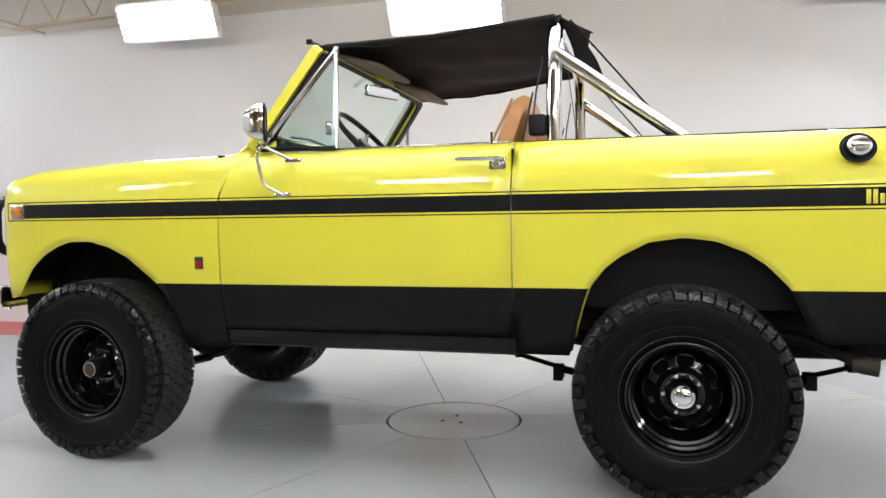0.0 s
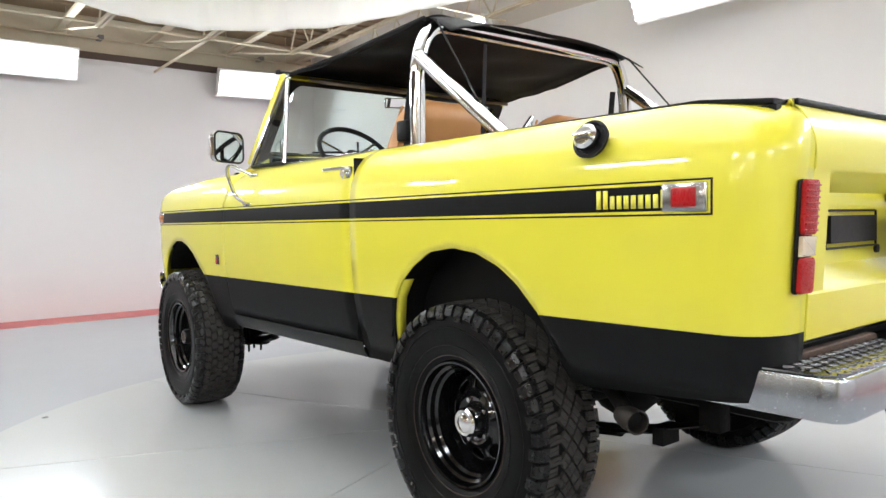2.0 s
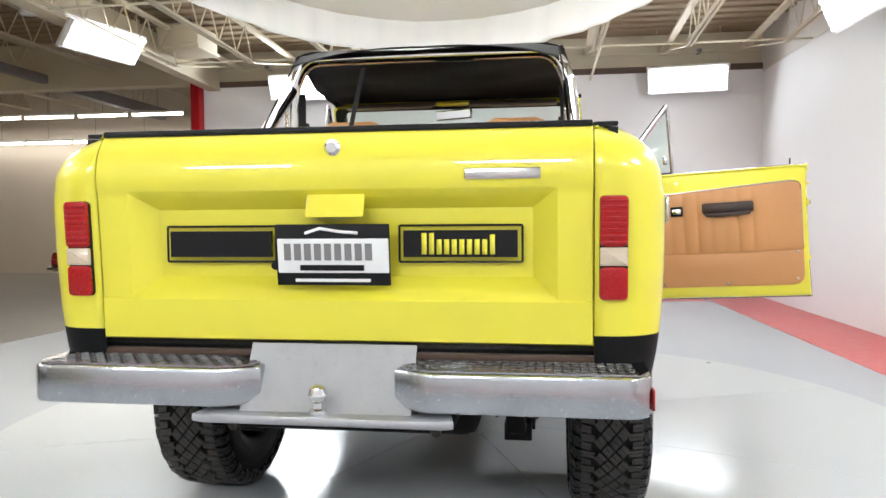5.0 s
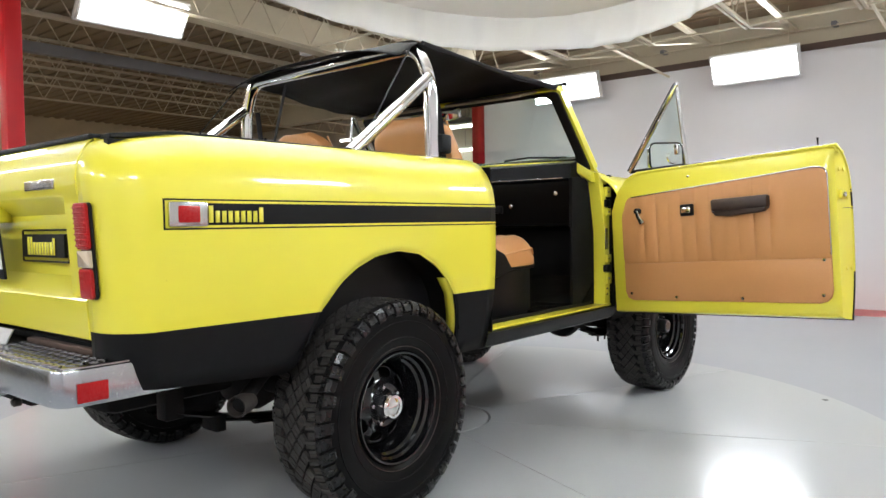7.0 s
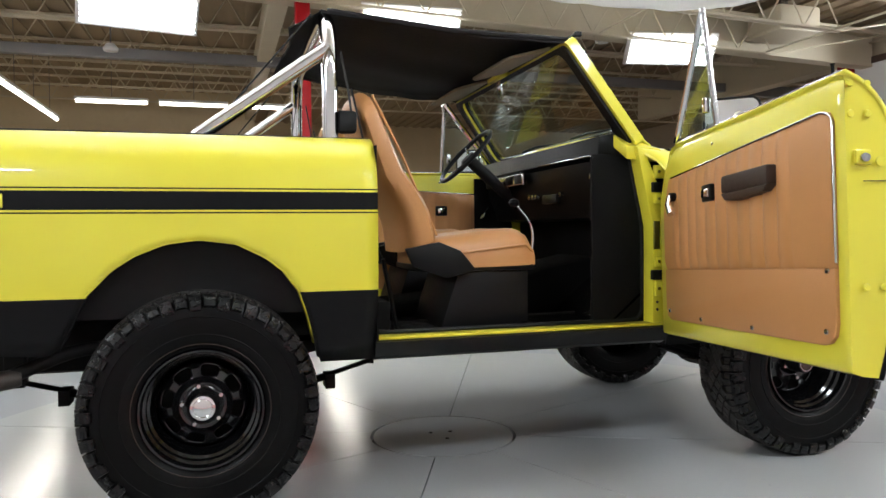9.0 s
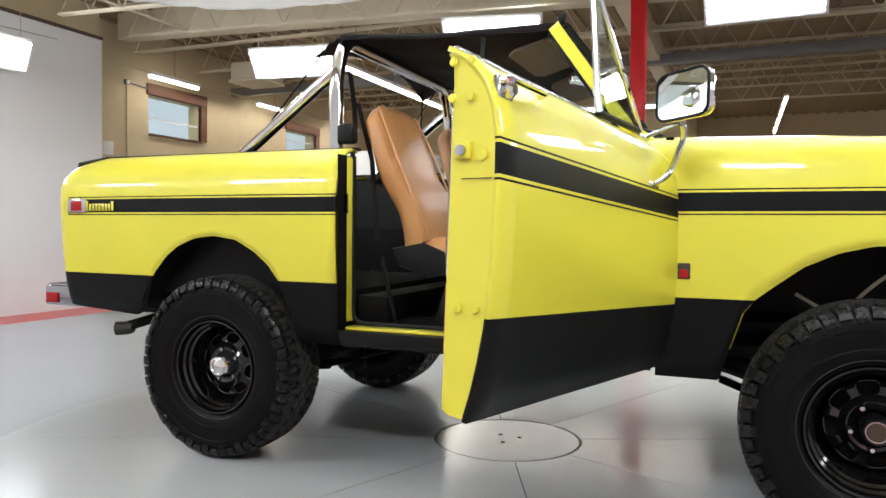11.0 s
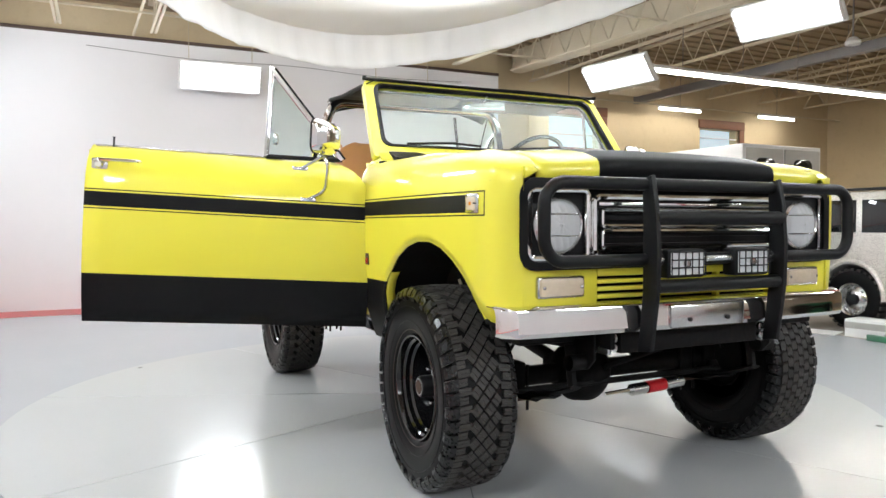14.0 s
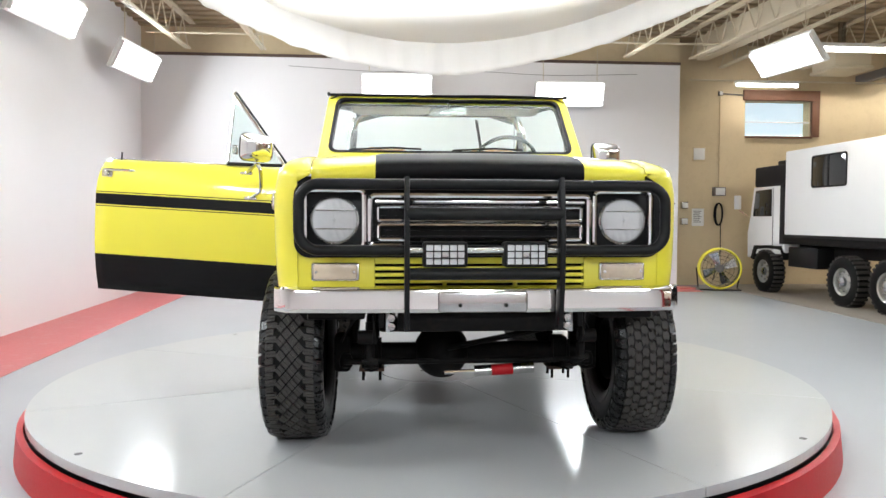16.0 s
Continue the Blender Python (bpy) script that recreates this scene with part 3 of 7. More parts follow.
REAR_ARCH = [(-2.4, 0.645), (-1.76, 0.60), (-1.72, 0.61), (-1.68, 0.68), (-1.63, 0.79), (-1.55, 0.872), (-1.48, 0.918), (-1.38, 0.957), (-1.27, 0.970), (-1.15, 0.955),
             (-1.05, 0.905), (-0.98, 0.85), (-0.93, 0.785), (-0.90, 0.70), (-0.875, 0.60), (-0.865, 0.53)]


def side_y(z, x=0.0):
    k = max(0.0, (x - 0.9) / 0.8)
    r = max(0.0, (-1.2 - x) / 0.9)
    return smooth_curve(WIDTH, z) - 0.066 * k ** 1.4 - 0.032 * r ** 1.5


DOOR_LONG = 1.0308


def along_door(x):
    return -0.650 + (x + 0.643) * DOOR_LONG


def spread(a, b, n):
    return [a + (b - a) * i / (n - 1) for i in range(n)]


def fender_bottom(x):
    if x <= along_door(0.566):
        return lerp_curve(DOOR_CURVE, (x + 0.643) / DOOR_LONG - 0.643) + 0.008
    if x < 0.80:
        return 0.51
    return lerp_curve(FRONT_ARCH, x)


def fender(s):
    cols = [(x, 0.0) for x in [along_door(v) for v in (0.40, 0.42, 0.44, 0.46, 0.48, 0.50, 0.52, 0.535, 0.545, 0.556, 0.564, 0.5665)] + spread(0.605, 0.80, 6) + spread(0.805, 1.68, 36)]
    for i in range(1, 8):
        a = radians(90 * i / 7)
        cols.append((1.70 + 0.095 * math.sin(a), 0.095 * (1 - math.cos(a))))
    cols += [(1.795, 0.115), (1.795, None)]
    rows = []
    for x, inset in cols:
        zb, zt = fender_bottom(min(x, 1.795)), lerp_curve(HOOD_Z, x)
        zm = max(zb, min(1.20, zt - 0.03))
        row = []
        for z in spread(zb, zm, 10):
            y = side_y(z, x)
            y = 0.722 if inset is None else max(0.722, y - inset)
            row.append((x, s * y, z))
        base = side_y(zm, x)
        for f, k in ((0.35, 0.05), (0.62, 0.16), (0.82, 0.33), (0.95, 0.58), (1.0, 0.80), (1.0, 1.0)):
            y = base + (0.672 - base) * k
            z = zm + (zt - zm) * f if zt > zm else zt
            if inset is None:
                y = min(y, 0.722)
            elif inset:
                y = max(0.672, y - inset)
            row.append((x, s * y, max(z, zb)))
        rows.append(row if s > 0 else row[::-1])
    ob = part("front_fender", outward(grid(rows[::-1])), SIDE_PAINT, truck, "yellow front fender, black below")
    return thick(ob, 0.012)


def quarter(s):
    cols = [(x, 0.0) for x in spread(-0.655, -0.86, 5) + spread(-0.868, -1.76, 40) + spread(-1.80, -2.14, 15)]
    for i in range(1, 17):
        a = radians(90 * i / 16)
        cols.append((-2.145 - 0.115 * math.sin(a), 0.122 * (1 - math.cos(a))))
    cols += [(-2.26, 0.14), (-2.26, None)]
    rows = []
    for x, inset in cols:
        zb = lerp_curve(REAR_ARCH, x)
        row = []
        for z in spread(zb, 1.19, 12) + [1.20, 1.21, 1.225, 1.24, 1.25, 1.262, 1.272, 1.282, 1.29, 1.298, 1.306, 1.313, 1.32, 1.33, 1.335]:
            y = side_y(z, x) - (0.006 * max(0.0, (-1.8 - x) / 0.4) if s < 0 else 0.0)
            if inset is None:
                y = 0.667
            else:
                y = max(0.667, y - inset)
            lean = 0.0
            if x < -2.02:
                turn = min(1.0, (-2.02 - x) / 0.24)
                lean = (0.06 * (1.2 - z) if z < 1.2 else 0.9 * (z - 1.2) ** 2 * 3.0) * turn * turn * (3 - 2 * turn)
            row.append((x + lean, s * y, z - (0.024 * (z - 1.2) / 0.135 * min(1.0, max(0.0, (-2.0 - x) / 0.18)) if z > 1.2 else 0.0)))
        row.append((row[-1][0], s * min(0.70, abs(row[-1][1])), row[-1][2] - 0.004))
        rows.append(row if s < 0 else row[::-1])
    ob = part("rear_quarter_panel", outward(grid(rows[::-1])), SIDE_PAINT, truck, "yellow rear quarter panel, black below the waist")
    return thick(ob, 0.012)


def door_bottom(x):
    return 0.578


def door_skin(s):
    rows = []
    for x in spread(-0.643, 0.36, 14) + [0.40, 0.42, 0.44, 0.46, 0.48, 0.50, 0.52, 0.535, 0.545, 0.555, 0.561]:
        zt = lerp_curve(DOOR_CURVE, x)
        zm = min(1.20, zt - 0.02)
        row = []
        for z in spread(door_bottom(x), zm, 11):
            row.append((x, s * side_y(z), z))
        for z in spread(zm, zt, 8)[1:]:
            row.append((x, s * side_y(z), z))
        rows.append(row if s > 0 else row[::-1])
    return outward(grid(rows[::-1]), (0, 0, 0.9))


def arch_lip(curve, x0, x1, s, name):
    pts = [(x, s * (side_y(z, x) - 0.006), z) for x, z in ((x, lerp_curve(curve, x)) for x in spread(x0, x1, 40))]
    return part(name, tube(pts, 0.006, 6), SIDE_PAINT, truck)


for s in (1, -1):
    fender(s)
    quarter(s)
    arch_lip(FRONT_ARCH, 0.802, 1.69, s, "wheel_arch_lip")
    arch_lip(REAR_ARCH, -1.715, -0.868, s, "wheel_arch_lip")
    # rocker panel under the door
    rows = []
    for x in spread(-0.66, 0.58, 6):
        row = [(x, s * 0.70, 0.53), (x, s * 0.80, 0.522), (x, s * 0.828, 0.535), (x, s * 0.842, 0.565), (x, s * 0.845, 0.592), (x, s * 0.70, 0.594)]
        rows.append(row if s < 0 else row[::-1])
    part("rocker_panel", grid(rows), SATIN_BLACK, truck, "black painted rocker panel")

# hood and cowl
rows = []
for x in [0.55, 0.62, 0.75, 0.9, 1.1, 1.3, 1.5, 1.62, 1.70, 1.75, 1.775, 1.788, 1.792, 1.790]:
    zt = lerp_curve(HOOD_Z, min(x, 1.755))
    drop = {1.775: 0.008, 1.788: 0.022, 1.792: 0.04}.get(x, 0.075 if x == 1.790 else 0.0)
    row = []
    for y in spread(-0.667, 0.667, 25):
        crown = 0.018 * (1 - (y / 0.667) ** 2)
        rise = 0.008 if abs(y) < 0.40 else max(0.0, 0.008 * (1 - (abs(y) - 0.40) / 0.05))
        row.append((x, y, zt + crown + rise - drop))
    rows.append(row)
thick(part("hood", outward(grid(rows[::-1])), HOOD_PAINT, truck, "yellow hood with a broad matt black centre"), 0.012)
rows = []
for x, z in ((0.56, 1.343), (0.52, 1.372), (0.48, 1.390), (0.44, 1.40)):
    rows.append([(x, y, z + 0.02 * (1 - (y / 0.76) ** 2)) for y in spread(-0.76, 0.76, 15)])
thick(part("cowl", outward(grid(rows)), YELLOW_PAINT, truck), 0.01)
for s in (1, -1):
    part("cowl_corner", slab([(0.58, s * 0.80, 1.325), (0.58, s * 0.66, 1.338), (0.45, s * 0.66, 1.40), (0.41, s * 0.70, 1.40), (0.43, s * 0.78, 1.335)], (0, 0, -0.06), bevel=0.008), YELLOW_PAINT, truck)

# windscreen frame: a slanted plate with a rounded opening
WS0, WS1 = Vector((0.50, 0, 1.385)), Vector((0.212, 0, 1.800))


def ws(u, v, out=0.0):
    p = WS0.lerp(WS1, v)
    n = Vector((WS1.z - WS0.z, 0, WS0.x - WS1.x)).normalized()
    return (p.x + n.x * out, u, p.z + n.z * out)


def ws_ring(bm, h0, h1, v0, v1, r, k0, k1, w0, w1, q):
    def edge(hb, ht, vb, vt, rad):
        out = []
        for cu, cv, a0 in ((1, 1, 0), (-1, 1, 90), (-1, 0, 180), (1, 0, 270)):
            for i in range(6):
                a = radians(a0 + 18 * i)
                v = (vt - rad if cv else vb + rad) + rad * math.sin(a)
                h = hb + (ht - hb) * v
                out.append((cu * (h - rad * 0.45) + rad * 0.45 * math.cos(a), v))
        return out
    return edge(h0, h1, v0, v1, r), edge(k0, k1, w0, w1, q)


def ring_plate(outer, inner, place, depth, material, name, parent, label=""):
    bm = bmesh.new()
    n = len(outer)
    rings = [[bm.verts.new(place(u, v, d)) for u, v in ring] for ring, d in ((outer, 0.0), (inner, 0.0), (inner, -depth), (outer, -depth))]
    for i in range(4):
        q, w = rings[i], rings[(i + 1) % 4]
        for k in range(n):
            bm.faces.new((q[k], q[(k + 1) % n], w[(k + 1) % n], w[k]))
    bmesh.ops.recalc_face_normals(bm, faces=bm.faces)
    return part(name, bm, material, parent, label)


windscreen = empty("windscreen")
windscreen.parent = truck
o, i_ = ws_ring(None, 0.782, 0.734, -0.06, 1.0, 0.05, 0.730, 0.684, 0.09, 0.962, 0.11)
ring_plate(o, i_, lambda u, v, d: ws(u, v, d), 0.045, YELLOW_PAINT, "windscreen_frame", windscreen, "yellow painted windscreen frame")
o, i_ = ws_ring(None, 0.732, 0.686, 0.088, 0.964, 0.11, 0.712, 0.667, 0.115, 0.943, 0.10)
ring_plate(o, i_, lambda u, v, d: ws(u, v, d + 0.006), 0.03, TRIM_BLACK, "rubber_seal", windscreen)
o, _ = ws_ring(None, 0.715, 0.670, 0.11, 0.947, 0.10, 0.5, 0.5, 0.2, 0.8, 0.1)
o, i2 = ws_ring(None, 0.765, 0.722, -0.04, 0.985, 0.06, 0.714, 0.668, 0.112, 0.945, 0.10)
ring_plate(o, i2, lambda u, v, d: ws(u, v, d - 0.047), 0.012, TRIM_BLACK, "inner_trim", windscreen, "black inner windscreen trim")
o, _ = ws_ring(None, 0.715, 0.670, 0.11, 0.947, 0.10, 0.5, 0.5, 0.2, 0.8, 0.1)
pane = part("glass", slab([ws(u, v, -0.012) for u, v in o], Vector(ws(0, 0, -0.017)) - Vector(ws(0, 0, -0.012))), GLASS, windscreen, "clear windscreen glass")
pane.visible_shadow = False
for s in (1, -1):
    part("wiper", tube([ws(s * 0.30 - 0.3, 0.10, 0.02), ws(s * 0.30 - 0.05, 0.13, 0.025), ws(s * 0.30 + 0.12, 0.115, 0.02)], 0.007, 6), TRIM_BLACK, windscreen)

# ---- front end ----
front = empty("grille")
front.parent = truck
part("grille_shell", box(1.70, 1.765, -0.725, 0.725, 0.885, 1.20), SATIN_BLACK, front)
gp = lambda x: (lambda y, z: (x, y, z))
outer = [(u, v) for u, v in ((p.y, p.z) for p in loop_rect(-0.735, 0.735, 0.872, 1.185, 0.06, gp(0)))]
inner = [(u, v) for u, v in ((p.y, p.z) for p in loop_rect(-0.705, 0.705, 0.90, 1.155, 0.04, gp(0)))]
ring_plate(outer, inner, lambda u, v, d: (1.797 + d, u, v), 0.04, SATIN_BLACK, "grille_surround", front, "black grille surround")
for s in (1, -1):
    hl = empty("headlight")
    hl.parent = truck
    c = s * 0.578
    part("bezel", slab(loop_rect(c - 0.108, c + 0.108, 0.915, 1.14, 0.02, gp(1.765)), (0.012, 0, 0), bevel=0.004), SATIN_BLACK, hl, "black headlight bezel")
    part("chrome_trim", tube(loop_rect(c - 0.116, c + 0.116, 0.912, 1.147, 0.022, gp(1.785)), 0.0115, 8, closed=True), CHROME, hl, "chrome trim round the headlight")
    part("ring", lathe([(0.096, 0), (0.098, 0.012), (0.090, 0.022), (0.086, 0.016)], (1.772, c, 1.022), (1, 0, 0), 40), DULL_CHROME, hl)
    part("reflector", lathe([(0.088, 0.010), (0.080, -0.012), (0.062, -0.034), (0.036, -0.048), (0.012, -0.052), (0, -0.052)], (1.772, c, 1.022), (1, 0, 0), 40), LAMP_SILVER, hl, "silvered bowl")
    part("bulb", lathe([(0.0, -0.05), (0.012, -0.048), (0.012, -0.022), (0.007, -0.012), (0, -0.010)], (1.772, c, 1.022), (1, 0, 0), 16), WHITE_PLASTIC, hl)
    rows = []
    for i in range(15):
        r = 0.088 * math.sin(radians(90 * i / 14))
        row = []
        for k in range(96):
            a = 2 * math.pi * k / 96
            y, z = r * math.cos(a), r * math.sin(a)
            flute = 0.0018 * abs(math.cos(y / 0.0052)) if abs(z) < 0.034 else 0.0022 * abs(math.cos((y + 0.35 * z) / 0.0085))
            row.append((1.780 + 0.026 * math.sqrt(max(0.0, 1 - (r / 0.0885) ** 2)) + flute, c + y, 1.022 + z))
        rows.append(row)
    lens = part("lens", outward(grid(rows, wrap=True), (1.0, c, 1.022)), LAMP_GLASS, hl, "fluted round sealed-beam lens")
    thick(lens, 0.003)
    lens.visible_shadow = False
    for z in (-0.036, 0.036):
        hw = 0.074
        part("lens_rib", tube([(1.7835 + 0.026 * math.sqrt(max(0.0, 1 - (u * u + z * z) / 0.0885 ** 2)), c + u, 1.022 + z) for u in spread(-hw, hw, 9)], 0.0022, 5), DULL_CHROME, hl)
    # turn signal
    ts = empty("turn_signal")
    ts.parent = truck
    t = s * 0.575
    part("housing", box(1.765, 1.800, t - 0.095, t + 0.095, 0.777, 0.853, 0.010), DULL_CHROME, ts)
    part("lens", box(1.785, 1.810, t - 0.086, t + 0.086, 0.784, 0.846, 0.010), CLEAR_LENS, ts, "clouded clear turn signal lens")
    for k in (-1, 1):
        part("screw", lathe([(0.006, 0), (0.006, 0.004), (0, 0.005)], (1.808, t + k * 0.074, 0.815), (1, 0, 0), 8), DULL_CHROME, ts)
# chrome grille: frame, two long rings and dark slats
part("chrome_frame", tube(loop_rect(-0.437, 0.437, 0.918, 1.125, 0.02, gp(1.790)), 0.0135, 8, closed=True), CHROME, front, "bright chrome grille frame")
for z0, z1 in ((0.945, 1.0), (1.018, 1.075)):
    part("chrome_ring", tube(loop_rect(-0.405, 0.405, z0, z1, 0.010, gp(1.792)), 0.0085, 8, closed=True), CHROME, front)
part("chrome_bar", box(1.78, 1.797, -0.42, 0.42, 1.090, 1.106, 0.003), CHROME, front)
for z in spread(0.932, 1.11, 9):
    part("slat", box(1.766, 1.782, -0.425, 0.425, z - 0.004, z + 0.004), SATIN_BLACK, front)
part("badge", box(1.786, 1.791, 0.30, 0.40, 1.004, 1.014), DULL_CHROME, front, "small chrome nameplate")

# valance with its slots
va = empty("front_valance")
va.parent = truck
for y0, y1 in ((-0.735, -0.42), (0.42, 0.735)):
    part("panel", box(1.745, 1.788, y0, y1, 0.70, 0.89, 0.006), YELLOW_PAINT, va)
for z0, z1 in ((0.705, 0.757), (0.768, 0.783), (0.794, 0.809), (0.820, 0.835), (0.846, 0.89)):
    part("slat", box(1.755, 1.788, -0.42, 0.42, z0, z1, 0.003), YELLOW_PAINT, va)
for y0, y1 in ((-0.150, -0.135), (0.135, 0.150)):
    part("post", box(1.757, 1.780, y0, y1, 0.757, 0.846), YELLOW_PAINT, va)
part("backing", box(1.66, 1.70, -0.60, 0.60, 0.68, 0.89), CHASSIS, va)

# chrome front bumper
bp = empty("front_bumper")
bp.parent = truck
rows = []
for y in spread(-0.815, 0.815, 33):
    k = max(0.0, (abs(y) - 0.74) / 0.075)
    xo = 1.862 - 0.03 * (abs(y) / 0.8) ** 2 - 0.06 * k ** 2
    rows.append([(xo - 0.05, y, 0.757), (xo - 0.012, y, 0.758), (xo + 0.004, y, 0.748), (xo + 0.010, y, 0.728), (xo + 0.010, y, 0.70), (xo + 0.012, y, 0.675), (xo + 0.002, y, 0.660), (xo - 0.05, y, 0.655)])
thick(part("bar", outward(grid(rows[::-1])), CHROME, bp, "polished chrome bumper bar"), 0.004)
part("plate_mount", box(1.866, 1.880, -0.175, 0.175, 0.662, 0.745, 0.012), DULL_CHROME, bp, "blank plate mount")
for y in (-0.09, 0.09):
    part("bolt", lathe([(0.008, 0), (0.008, 0.006), (0, 0.007)], (1.880, y, 0.69), (1, 0, 0), 10), SATIN_BLACK, bp)
part("cross_member", box(1.74, 1.80, -0.33, 0.33, 0.575, 0.655, 0.008), CHASSIS, bp)
for s in (1, -1):
    part("bumper_iron", box(1.60, 1.84, s * 0.395 - 0.010, s * 0.395 + 0.010, 0.60, 0.69, 0.004), CHASSIS, bp)

# brush guard
bg_ = empty("brush_guard")
bg_.parent = truck
loop = loop_rect(-0.705, 0.715, 0.905, 1.166, 0.075, gp(1.895), 7)
part("loop_tube", tube(loop, 0.021, 12, closed=True), SATIN_BLACK, bg_, "black steel tube loop")
for s in (1, -1):
    y = s * 0.297
    pl = [(1.925, 1.195), (1.945, 1.10), (1.958, 0.95), (1.955, 0.80), (1.94, 0.70), (1.925, 0.60), (1.86, 0.59), (1.875, 0.70), (1.885, 0.80), (1.885, 1.0), (1.88, 1.14), (1.90, 1.19)]
    part("upright", slab([(x, y - 0.010, z) for x, z in pl], (0, 0.020, 0), bevel=0.004), SATIN_BLACK, bg_, "black steel plate upright")
part("cross_tube", tube([(1.93, -0.297, 1.045), (1.93, 0.297, 1.045)], 0.026, 14), SATIN_BLACK, bg_)
part("cross_tube", tube([(1.925, -0.297, 0.815), (1.925, 0.297, 0.815)], 0.024, 14), SATIN_BLACK, bg_)
part("light_bar", tube([(1.905, -0.297, 0.905), (1.905, 0.297, 0.905)], 0.014, 10), DULL_CHROME, bg_)
for c in (-0.152, 0.158):
    dl = empty("driving_light")
    dl.parent = bg_
    part("housing", box(1.865, 1.93, c - 0.086, c + 0.086, 0.84, 0.94, 0.012), SATIN_BLACK, dl)
    part("reflector", slab([(1.931, c + u, 0.89 + v) for u, v in ((-0.072, -0.038), (0.072, -0.038), (0.072, 0.038), (-0.072, 0.038))], (-0.03, 0, 0)), PALE_GLASS, dl, "pale prismatic glass")
    part("bulb", lathe([(0.016, 0.0), (0.014, 0.004), (0, 0.006)], (1.932, c, 0.89), (1, 0, 0), 14), DULL_CHROME, dl)
    for k in range(6):
        yy = c - 0.075 + 0.03 * k
        part("wire", tube([(1.940, yy, 0.848), (1.940, yy, 0.932)], 0.0024, 5), SATIN_BLACK, dl)
    for k in range(4):
        zz = 0.85 + 0.0267 * k
        part("wire", tube([(1.940, c - 0.076, zz), (1.940, c + 0.076, zz)], 0.0024, 5), SATIN_BLACK, dl)

# side marker lamps and fender badges
for s in (1, -1):
    for arch, way in (([p for p in FRONT_ARCH if p[0] < 0.99], 1), ([p for p in REAR_ARCH if p[0] > -1.02], -1)):
        rows = []
        for x, z in arch:
            if z > 0.55:
                y = side_y(z)
                rows.append([(x + way * 0.004, s * (y - 0.010), z), (x + way * 0.010, s * (y - 0.026), z), (x + way * 0.012, s * (y - 0.048), z)])
        thick(part("arch_flange", grid(rows), YELLOW_PAINT, truck, "yellow rolled wheel arch flange"), 0.002, 0.0)
    for x0, x1, red in ((1.615, 1.69, False), (-2.115, -2.005, True)):
        mk = empty("side_marker")
        mk.parent = truck
        xm = (x0 + x1) / 2
        y = side_y(1.09, xm) + (0.0015 if red else 0.0)
        yaw = -s * 3.2 if not red else 0.0
        m = pose(xm, s * y, 1.098, 0, 0, yaw)
        h = (x1 - x0) / 2 if not red else 0.054
        b1 = box(-h, h, -0.006, 0.006, -0.038, 0.038, 0.005)
        b1.transform(m)
        part("bezel", b1, DULL_CHROME, mk, "chrome marker bezel")
        b2 = box(-h * (0.56 if red else 0.78), h * (0.56 if red else 0.78), -0.010, 0.010, -0.026, 0.026, 0.005)
        b2.transform(m)
        if not red:
            b3 = box(-0.007, 0.007, -0.0112, 0.0112, -0.007, 0.007, 0.002)
            b3.transform(m)
            part("bulb", b3, AMBER_LENS, mk, "amber bulb behind the lens")
            for k in (-1, 1):
                b4 = lathe([(0.0035, 0.0), (0.0035, 0.0125), (0, 0.013)], (k * 0.026, 0, 0), (0, s, 0), 8)
                b4.transform(m)
                part("screw", b4, SATIN_BLACK, mk)
        part("lens", b2, RED_LENS if red else (AMBER_LENS if s > 0 else CLEAR_LENS), mk, "red reflector lens" if red else ("amber lens" if s > 0 else "clouded clear lens"))
    part("fender_badge", box(0.672, 0.712, s * 0.884 - 0.006, s * 0.884 + 0.006, 0.845, 0.897, 0.003), BROWN, truck, "small square black and red emblem")
    part("fender_badge_inlay", box(0.678, 0.706, s * 0.884 - 0.009, s * 0.884 + 0.009, 0.850, 0.876, 0.002), RED_LENS, truck)


# model script: plain yellow shapes where the name stands
def script(parent, place, width, height):
    """Plain upright bars of the name's size, the first and the last taller."""
    n = 10
    step = width / n
    for k in range(n):
        h = height * (1.0 if k < 2 else 0.92 if k == n - 1 else 0.70)
        u = k * step
        bars = [place(u + du, v) for du, v in ((0, 0), (step * 0.66, 0), (step * 0.66, h), (0, h))]
        bm = bmesh.new()
        bm.faces.new([bm.verts.new(p) for p in bars])
        thick(part("script_bar", bm, YELLOW_PAINT, parent, "plain yellow bar"), 0.002, 0.0)


script(truck, lambda u, v: (-1.838 - u, side_y(1.09, -1.838 - u) + 0.003, 1.072 + v), 0.185, 0.052)
script(truck, lambda u, v: (-2.023 + u, -side_y(1.09, -2.023 + u) - 0.003, 1.072 + v), 0.185, 0.052)

# fuel filler caps
for s in (1,):
    fc = empty("fuel_filler")
    fc.parent = truck
    part("cup", lathe([(0.049, -0.004), (0.052, 0.006), (0.043, 0.008), (0.039, 0.0), (0, -0.002)], (-1.815, s * 0.862, 1.258), (0, s, 0.28), 36), TRIM_BLACK, fc)
    part("cap", lathe([(0.033, 0.0), (0.034, 0.028), (0.026, 0.036), (0, 0.038)], (-1.815, s * 0.862, 1.258), (0, s, 0.28), 30), CHROME, fc, "chrome fuel cap")
    b = box(-0.026, 0.026, -0.006, 0.006, 0.03, 0.048, 0.004)
    b.transform(look((-1.815, s * 0.862, 1.258), (-1.815, s * 2, 1.258 + 0.3)) @ pose(0, 0, 0, 180))
    part("grip", b, CHROME, fc)

